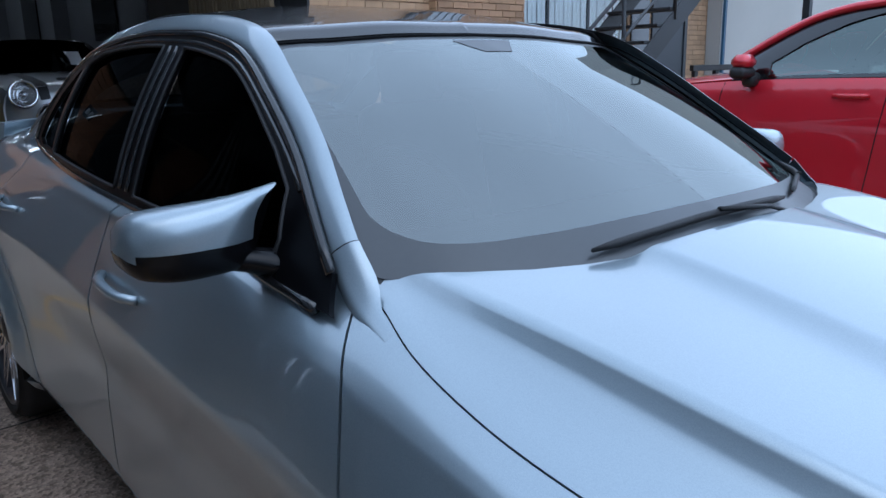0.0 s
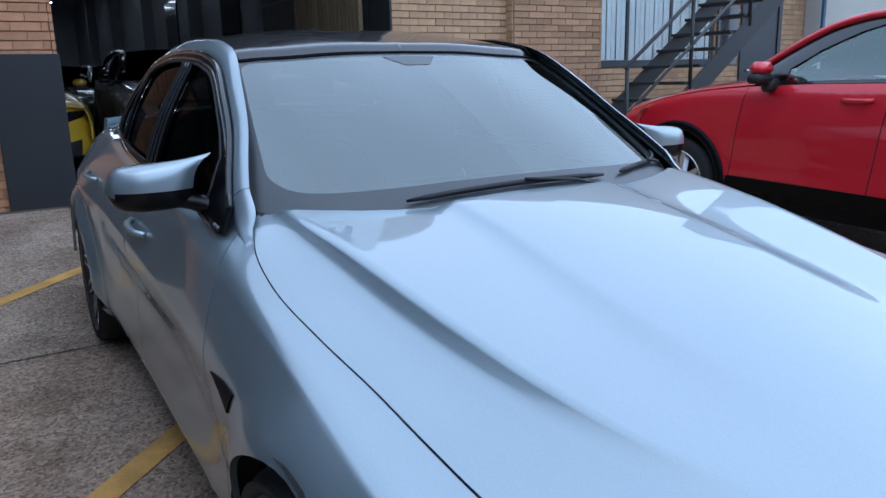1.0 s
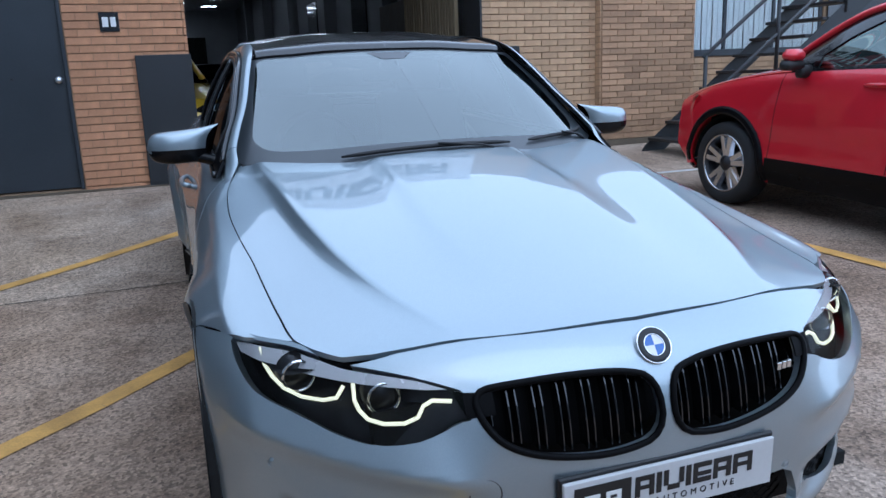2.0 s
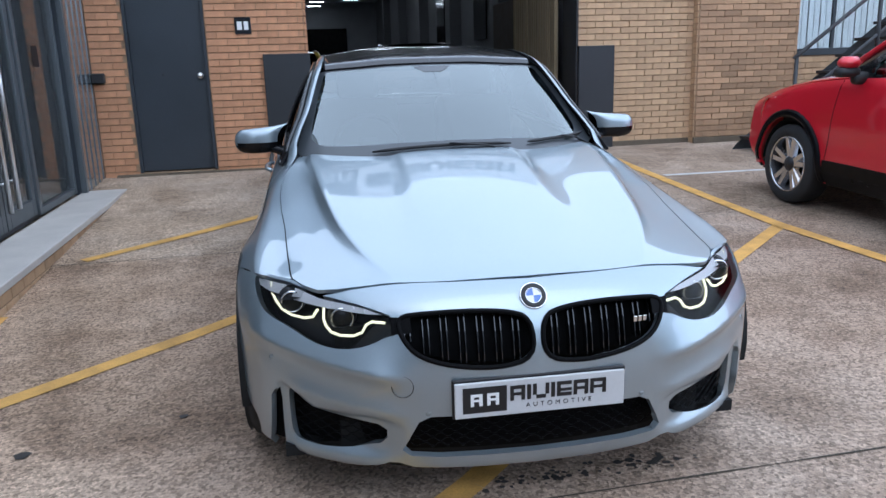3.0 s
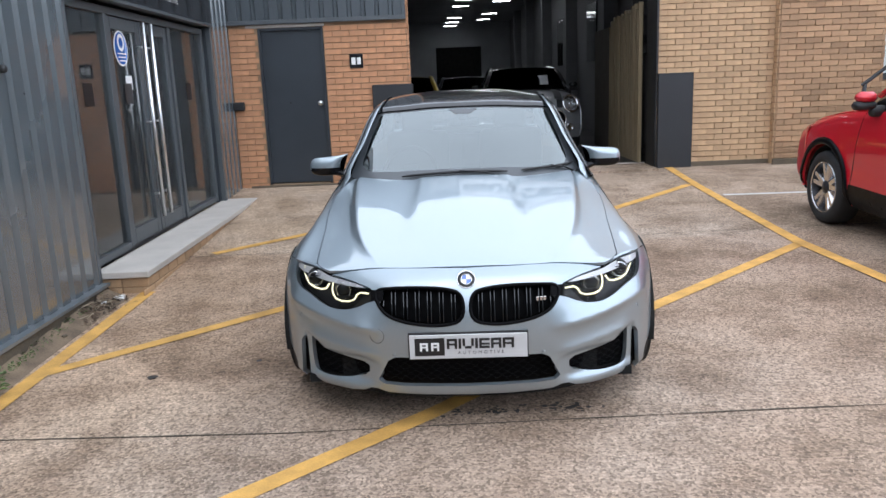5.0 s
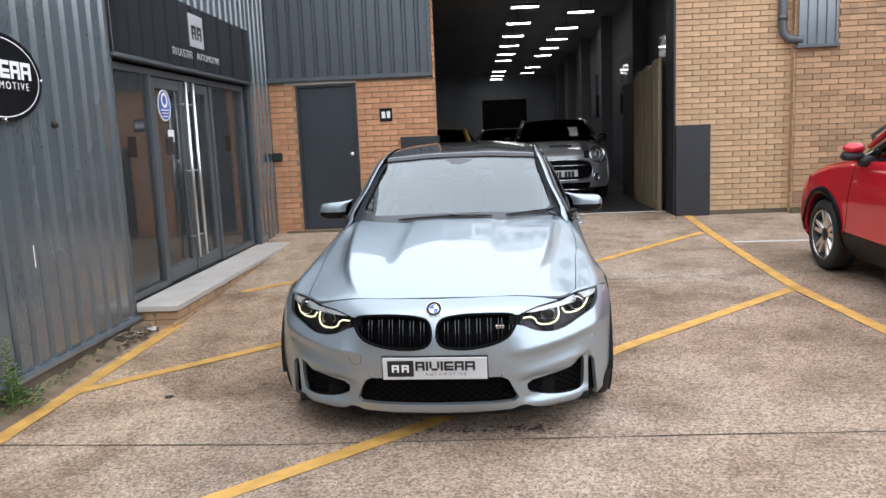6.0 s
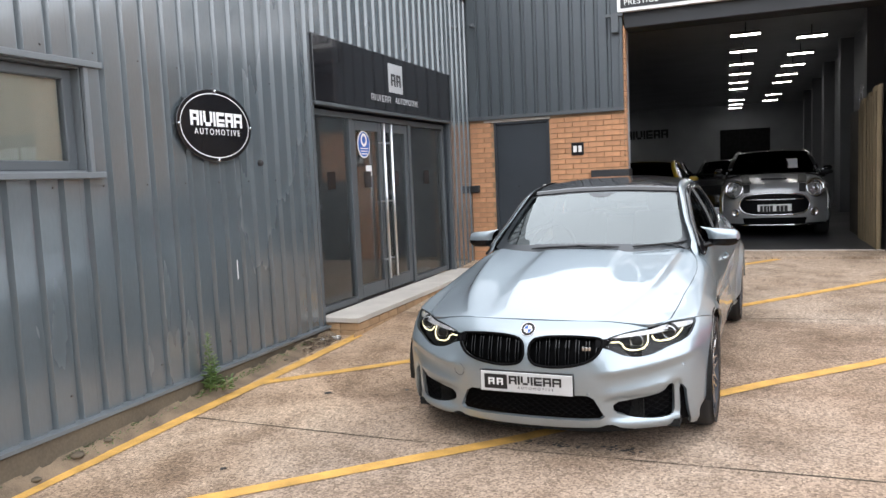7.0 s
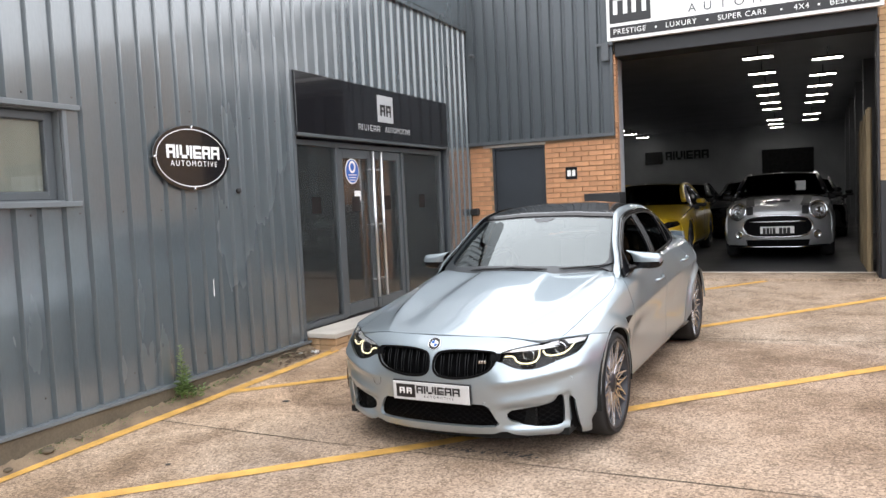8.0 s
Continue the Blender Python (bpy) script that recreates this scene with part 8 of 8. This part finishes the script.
# red sport-utility car, nose to the building
RED_AT = Matrix.Translation((5.955, 3.07, ground_z(5.9, 3.07) - 0.002)) @ Matrix.Rotation(radians(180), 4, "Z") @ Matrix.Rotation(-0.042, 4, "X")
SUV = dict(W=0.905, nose_y=-0.88, tail_y=3.50, base=2.60, hood=((-0.9, 0.80), (-0.6, 0.92), (-0.3, 1.0), (0.0, 1.065), (0.45, 1.13), (3.6, 1.08)), belt=((-0.9, 0.74), (-0.5, 0.86), (-0.3, 0.93), (0.0, 1.0), (0.45, 1.065), (0.8, 1.095), (1.5, 1.135), (2.6, 1.175), (3.5, 1.12)), sill=0.24, rail=((0.40, 0.80, 1.09), (0.62, 0.74, 1.24), (0.80, 0.70, 1.36), (1.0, 0.655, 1.47), (1.2, 0.63, 1.53), (1.6, 0.61, 1.575), (2.3, 0.60, 1.58), (2.9, 0.61, 1.52), (3.2, 0.65, 1.38), (3.45, 0.73, 1.17)), cowl=(0.34, 1.13), header=(1.02, 1.52), rear_top=(2.95, 1.565), deck=(3.40, 1.17), R=0.338, front=((0.2, -0.80), (0.3, -0.86), (0.55, -0.88), (0.75, -0.85), (0.85, -0.78), (0.95, -0.62)), trim=True, rim_r=0.235, mid=1.55, door_at=0.20, ear_dy=-0.04, gap=0.065, trim_s=0.21)
GLASS_SUV = glass("green_car_glass", (0.42, 0.50, 0.48), (0.85, 1.0, 0.96), 2.2)
suv, suv_shell, suv_snout, suv_both = other_car("sport_utility_car", "red sport utility car parked nose to the brick wall", RED_AT, RED, glass_mat=GLASS_SUV, wheel_face=RIM, spokes=5, wide_spoke=3.4, **SUV)
suv_both("headlamp", on_snout(suv_snout, [(0.62, 0.74), (0.98, 0.80), (1.06, 0.86), (0.95, 0.87), (0.66, 0.82)]), LENS, "clear swept headlamp")
part("grille", on_snout(suv_snout, [(0.0, 0.42), (0.36, 0.45), (0.42, 0.62), (0.36, 0.80), (0, 0.82)])(), BLACK, suv)

# silver hatchback with black stripes, facing out of the hall
HATCH = dict(W=0.86, nose_y=-0.76, tail_y=3.10, base=2.495, hood=((-0.8, 0.74), (-0.6, 0.845), (-0.3, 0.915), (0.2, 0.975), (0.5, 0.995), (3.6, 0.95)), belt=((-0.8, 0.72), (-0.4, 0.84), (0.0, 0.88), (0.6, 0.93), (2.6, 0.98), (3.1, 0.95)), sill=0.20, rail=((0.55, 0.76, 0.97), (0.8, 0.69, 1.17), (1.05, 0.62, 1.315), (1.4, 0.585, 1.37), (2.2, 0.575, 1.365), (2.7, 0.59, 1.28), (3.0, 0.66, 1.02)), cowl=(0.46, 0.995), header=(0.98, 1.39), rear_top=(2.55, 1.37), deck=(2.95, 1.02), ear_paint=GLOSS_BLACK, R=0.31, front=((0.16, -0.70), (0.25, -0.75), (0.5, -0.76), (0.7, -0.74), (0.82, -0.69), (0.95, -0.55)))
HATCH_AT = Matrix.Translation((3.12, 9.85, HALL_Z)) @ Matrix.Diagonal((1.0, 1.0, 1.05, 1.0))
hatch, hatch_shell, hatch_snout, hatch_both = other_car("small_hatchback", "small silver hatchback with black bonnet stripes in the showroom", HATCH_AT, SILVER, glass_mat=GLASS_DARK, roof_paint=GLOSS_BLACK, **HATCH)
REFLECTOR = mat("bright_reflector", (0.62, 0.63, 0.65), 0.22, 0.8, vary=0.1)
for x, y_ in ((0.615, -0.585), (-0.615, -0.585)):
    bm = bmesh.new()
    m_ = Matrix.Translation((x, y_, 0.765)) @ Matrix.Rotation(radians(-18), 4, "X") @ Matrix.Rotation(radians(18 if x > 0 else -18), 4, "Z")
    lathe(bm, [(0.118, -0.02), (0.138, -0.050), (0.154, -0.03), (0.156, 0.05)], 32, m_)
    hl = part("headlamp", bm, CHROME, hatch, "round headlamp in a chrome ring", smooth=True)
    bm = bmesh.new()
    lathe(bm, [(0, -0.05), (0.07, -0.045), (0.12, -0.02)], 28, m_)
    part("lens", bm, LENS, hl, smooth=True)
    bm = bmesh.new()
    lathe(bm, [(0, -0.030), (0.032, -0.026), (0.040, 0.004), (0.062, 0.020), (0.070, -0.006), (0.085, 0.012), (0.110, 0.006), (0.122, -0.012)], 28, m_)
    part("reflector", bm, REFLECTOR, hl, smooth=True)
for x in (0.60, -0.60):
    q = hatch_snout(np.array([0.63]), np.array([0.395]))
    bm = bmesh.new()
    m_ = Matrix.Translation((x, float(q[1][0]) - 0.01, 0.395)) @ Matrix.Rotation(radians(16 if x > 0 else -16), 4, "Z")
    lathe(bm, [(0, -0.02), (0.045, -0.015), (0.055, -0.025), (0.066, -0.015), (0.068, 0.03)], 24, m_)
    part("fog_lamp", bm, CHROME, hatch, "round chrome fog lamp", smooth=True)
part("grille", skin([(0, 0.36), (0.44, 0.37), (0.575, 0.46), (0.57, 0.57), (0.46, 0.675), (0, 0.70)], [], hatch_snout, 0.05, 0.004, True, back=-0.006), GRILLE_BLACK, hatch)
bm = bmesh.new()
pp = [(-0.45, 0.365), (0, 0.355), (0.45, 0.365), (0.585, 0.46), (0.58, 0.57), (0.47, 0.677), (0, 0.703), (-0.47, 0.677), (-0.58, 0.57), (-0.585, 0.46)]
ring = []
for x, z in rounded(pp, 0.05, 1):
    q = hatch_snout(np.array([abs(x)]), np.array([z]))
    ring.append((math.copysign(float(q[0][0]), x), float(q[1][0]) - 0.012, z))
tube(bm, ring, 0.014, 8, True)
part("grille_surround", bm, CHROME, hatch, smooth=True)
bm = bmesh.new()
tube(bm, [(x, float(hatch_snout(np.array([abs(x)]), np.array([0.60]))[1][0]) - 0.016, 0.60) for x in np.linspace(-0.44, 0.44, 11)], 0.010, 6)
part("grille_bar", bm, CHROME, hatch, smooth=True)
part("lower_grille", skin([(0, 0.20), (0.50, 0.21), (0.53, 0.31), (0, 0.315)], [], hatch_snout, 0.06, 0.004, True, back=-0.006), GRILLE_BLACK, hatch)
bm = bmesh.new()
tube(bm, [(x, float(hatch_snout(np.array([abs(x)]), np.array([0.20]))[1][0]) - 0.012, 0.195) for x in np.linspace(-0.5, 0.5, 11)], 0.013, 6)
part("lower_trim", bm, CHROME, hatch, smooth=True)
pl = part("number_plate", boxes((-0.26, 0.26, -0.79, -0.782, 0.415, 0.525), bevel=0.002), WHITE, hatch, "white number plate with dark bars")
for k, (x, w) in enumerate(((-0.22, 0.045), (-0.165, 0.045), (-0.11, 0.03), (-0.07, 0.045), (0.03, 0.05), (0.09, 0.05), (0.15, 0.05))):
    part("bar", boxes((x, x + w, -0.7925, -0.7905, 0.3955, 0.505)), INK, pl)
hatch_both("bonnet_stripe", lambda: skin([(1.12, -0.60), (1.235, -0.60), (1.20, 0.40), (1.10, 0.42)], [], hatch_shell, 0.04, 0.0, back=-0.004), BLACK, "black bonnet stripe")
hatch_both("nose_stripe", lambda: skin([(0.40, 0.715), (0.51, 0.705), (0.515, 0.84), (0.405, 0.845)], [], hatch_snout, 0.03, 0.0, back=-0.005), BLACK, "black stripe down the nose")
part("scoop", boxes((-0.20, 0.20, -0.42, -0.34, 0.90, 0.935), bevel=0.01), BLACK, hatch)
paper = tagged(part("paper_card", boxes((-0.09, 0.09, -0.002, 0.002, -0.12, 0.12)), WHITE), "white paper card behind the windscreen", "card")
paper.matrix_world = HATCH_AT @ Matrix.Translation((0.33, 0.70, 1.16)) @ Matrix.Rotation(radians(-48), 4, "X")

# yellow coupe and dark cars standing further in
COUPE = dict(W=0.93, nose_y=-0.80, tail_y=3.75, base=2.80, hood=((-0.8, 0.70), (-0.5, 0.80), (0.0, 0.90), (0.5, 0.96), (3.7, 0.98)), belt=((-0.8, 0.66), (-0.4, 0.76), (0.0, 0.82), (0.6, 0.88), (2.6, 0.96), (3.7, 0.94)), sill=0.18, rail=((0.5, 0.77, 0.94), (0.9, 0.67, 1.14), (1.3, 0.60, 1.31), (1.75, 0.58, 1.36), (2.2, 0.58, 1.34), (2.7, 0.62, 1.20), (3.1, 0.70, 1.0)), cowl=(0.45, 0.965), header=(1.20, 1.36), rear_top=(2.4, 1.34), deck=(3.05, 1.04), R=0.335, front=((0.12, -0.74), (0.2, -0.79), (0.45, -0.80), (0.6, -0.78), (0.7, -0.72), (0.85, -0.56)))
coupe, cs, cn, cb = other_car("yellow_coupe", "bright yellow sports coupe inside the showroom", Matrix.Translation((0.78, 9.20, HALL_Z)), YELLOW, **COUPE)
cb("headlamp", on_snout(cn, [(0.46, 0.61), (0.60, 0.57), (0.85, 0.62), (0.98, 0.70), (0.66, 0.69)]), GLOSS_BLACK, "dark swept headlamp")
cb("grille", on_snout(cn, [(0.03, 0.50), (0.3, 0.50), (0.40, 0.62), (0.36, 0.66), (0.03, 0.66)]), BLACK)
cb("inlet", on_snout(cn, [(0.42, 0.2), (0.78, 0.2), (0.80, 0.38), (0.5, 0.34)]), BLACK)
part("inlet", on_snout(cn, [(0, 0.18), (0.36, 0.18), (0.40, 0.33), (0, 0.34)])(), BLACK, coupe)
BLACK_PAINT = mat("black_car_paint", (0.006, 0.006, 0.007), 0.2, 0.2, 1.0, vary=0.1)
GREY_PAINT = mat("dark_grey_car_paint", (0.03, 0.032, 0.035), 0.25, 0.5, 1.0, vary=0.1)
for nm, lb, spec, at, pt in (
    ("dark_saloon", "dark grey saloon behind the yellow coupe", COUPE, (2.2, 15.2), GREY_PAINT),
    ("dark_saloon", "black saloon parked deeper in the showroom", COUPE, (0.4, 15.6), BLACK_PAINT),
    ("dark_estate", "black tall estate car parked deeper in the showroom", SUV, (-1.7, 13.0), BLACK_PAINT),
    ("dark_estate", "dark grey tall estate car beside the west wall", SUV, (-1.75, 8.6), GREY_PAINT),
    ("dark_saloon", "black saloon behind the silver hatchback", COUPE, (3.4, 15.0), BLACK_PAINT),
):
    dc, ds, dn, db = other_car(nm, lb, Matrix.Translation((at[0], at[1], HALL_Z)), pt, **{k: v for k, v in spec.items() if k != "trim"})
    db("headlamp", on_snout(dn, [(0.50, 0.62), (0.85, 0.64), (0.95, 0.70), (0.6, 0.70)] if spec is COUPE else [(0.55, 0.72), (0.92, 0.76), (1.0, 0.83), (0.6, 0.80)]), LENS, "clear headlamp")

# ---- a bank of pale dirt leans on the kerb
def bank_w(y):
    k = min(1.0, max(0.0, (y + 2.6) / 4.25))
    return (0.07 + 0.085 * k) * (1 + 0.12 * noise.noise(Vector((y * 4, 0, 3)))) + 0.005 * noise.noise(Vector((y * 17, 1, 3)))


def bank_z(x, y):
    d = (x + 1.085 + 0.01745 * y - 0.050) / bank_w(y)
    rise = 0.068 * (1 - d) ** 1.15 if 0 <= d <= 1 and y < 1.66 else 0.0
    return ground_z(x, y) + rise

# ---- growth and litter along the foot of the west wall
def leaf(bm, at, way, size, droop=0.3):
    way = Vector(way).normalized()
    side = way.cross(Vector((0, 0, 1)))
    side = (side if side.length > 0.05 else Vector((1, 0, 0))).normalized()
    a = Vector(at)
    b, c = a + way * size * 0.5, a + way * size - Vector((0, 0, droop * size))
    vs = [bm.verts.new(v) for v in (a, b + side * size * 0.17, c, b - side * size * 0.17)]
    bm.faces.new(vs)


rnd = random.Random(5)
WEED = Vector((-1.0, -0.19, bank_z(-1.0, -0.19)))
weed = thing("weed_plant", "green upright weed growing at the foot of the wall", "weed", Matrix.Translation(WEED))
for k, (dx, dy, h) in enumerate(((0.0, 0.0, 0.44), (0.02, 0.03, 0.26), (0.03, -0.04, 0.18))):
    bm = bmesh.new()
    pts = [(dx, dy, 0.0), (dx + 0.01, dy + 0.005, h * 0.5), (dx - 0.005, dy + 0.012, h)]
    tube(bm, pts, 0.004, 5, radii=[0.005, 0.004, 0.002])
    part("stem", bm, LEAF, weed)
    bm = bmesh.new()
    n_ = int(h * 130)
    for i in range(n_):
        t = (i + 0.5) / n_
        a = i * 2.4 + rnd.uniform(-0.3, 0.3)
        s = (0.075 * (1 - t) + 0.028) * rnd.uniform(0.8, 1.2)
        leaf(bm, (dx + 0.005 * t, dy + 0.01 * t, h * (0.12 + 0.88 * t)), (math.cos(a), math.sin(a), 0.7), s)
    part("leaves", bm, LEAF, weed)
bm = bmesh.new()
for i in range(90):
    a, r = rnd.uniform(0, math.tau), rnd.uniform(0.0, 0.12)
    leaf(bm, (r * math.cos(a) * 0.8 + 0.03, r * math.sin(a) * 1.4 + 0.04, rnd.uniform(0.0, 0.06)), (math.cos(a), math.sin(a), rnd.uniform(0.2, 1.2)), rnd.uniform(0.03, 0.07))
part("basal_leaves", bm, LEAF, weed)
for y0, y1, n_ in ((-1.6, 1.3, 260), (-0.1, 0.5, 110)):
    bm = bmesh.new()
    for i in range(n_):
        y = rnd.uniform(y0, y1)
        x = -1.085 - 0.0175 * y + 0.075 + abs(rnd.gauss(0, 0.018))
        a = rnd.uniform(0, math.tau)
        leaf(bm, (x, y, bank_z(x, y) + 0.002), (math.cos(a) + 0.6, math.sin(a), rnd.uniform(0.2, 1.0)), rnd.uniform(0.008, 0.03))
    tagged(part("small_weeds", bm, LEAF), "tiny weeds and moss along the kerb", "weeds", kind="stuff")
bm = bmesh.new()
for i in range(330):
    y = rnd.gauss(1.36, 0.17)
    x = -0.985 + rnd.gauss(0, 0.06)
    if y < 1.68:
        a = rnd.uniform(0, math.tau)
        leaf(bm, (x, y, bank_z(x, y) + 0.004 + rnd.uniform(0, 0.012)), (math.cos(a), math.sin(a), rnd.uniform(-0.1, 0.3)), rnd.uniform(0.02, 0.055), 0.1)
tagged(part("dead_leaves", bm, mat("dry_leaf", (0.06, 0.036, 0.022), 0.8, vary=0.5, per_piece=0.8)), "drift of brown dead leaves by the doorstep", "leaf litter", kind="stuff")
for k, (x, y, r) in enumerate(((-0.93, 1.58, 0.04), (-0.985, 1.40, 0.024), (-0.97, -1.45, 0.045), (-0.98, -1.2, 0.03), (-0.95, -1.75, 0.03), (-0.965, 0.75, 0.02))):
    bm = bmesh.new()
    bmesh.ops.create_icosphere(bm, subdivisions=2, radius=r)
    for v in bm.verts:
        v.co *= 1 + (0.35 if k > 1 else 0.9) * noise.noise(v.co * 40 + Vector((k, 0, 0)))
        v.co.z *= 0.45
    ob = tagged(part("stone_chip" if k > 1 else "crumpled_tissue", bm, KERB if k > 1 else WHITE, smooth=k > 1), "grey stone chip on the ground" if k > 1 else "scrap of crumpled white paper on the ground", "stone" if k > 1 else "litter")
    ob.location = (x, y, bank_z(x, y) + r * 0.25)

# sticks in the drift, and the pale dirt between kerb and line
bm = bmesh.new()
for i in range(26):
    x, y, a, r = -0.97 + rnd.gauss(0, 0.05), rnd.gauss(1.36, 0.14), rnd.uniform(0, math.pi), rnd.uniform(0.03, 0.08)
    z = bank_z(x, y) + 0.012
    tube(bm, [(x - r * math.cos(a), y - r * math.sin(a), z), (x + r * math.cos(a), y + r * math.sin(a), z + rnd.uniform(0, 0.01))], 0.0025, 4)
tagged(part("twigs", bm, mat("pale_twig", (0.30, 0.24, 0.17), 0.8, vary=0.4)), "thin pale twigs among the dead leaves", "twigs", kind="stuff")
bm = bmesh.new()
rows = []
for i in range(70):
    y = -2.6 + 4.25 * i / 69
    x0, w = -1.085 - 0.01745 * y + 0.050, bank_w(y)
    rows.append([bm.verts.new((x0 + w * d, y, bank_z(x0 + w * d, y) + 0.0028 + 0.004 * noise.noise(Vector((y * 9, d * 3, 7))) * (1 - d))) for d in (0.0, 0.15, 0.35, 0.6, 0.8, 1.0)])
for a, b in zip(rows, rows[1:]):
    for i in range(5):
        bm.faces.new((a[i], a[i + 1], b[i + 1], b[i]))
structure(part("dirt_strip", bm, DIRT), "low bank of pale dry dirt along the kerb", "dirt")
bm = bmesh.new()
for i in range(900):
    y = rnd.uniform(-2.4, 1.6)
    if noise.noise(Vector((y * 2.6, 4, 2))) + 0.5 * noise.noise(Vector((y * 11, 4, 2))) < rnd.uniform(-0.1, 0.5):
        continue
    x = -1.085 - 0.01745 * y + 0.056 + abs(rnd.gauss(0, 0.012))
    r = rnd.uniform(0.002, 0.008)
    z = bank_z(x, y) + 0.003
    a = rnd.uniform(0, 3)
    vs = [bm.verts.new((x + r * math.cos(a + t), y + 1.5 * r * math.sin(a + t), z)) for t in (0, 1.6, 3.1, 4.7)]
    tip = bm.verts.new((x, y, z + r * 0.8))
    for p, q in zip(vs, vs[1:] + vs[:1]):
        bm.faces.new((p, q, tip))
tagged(part("kerb_debris", bm, MOSS), "dark moss and crumbs along the foot of the kerb", "debris", kind="stuff")
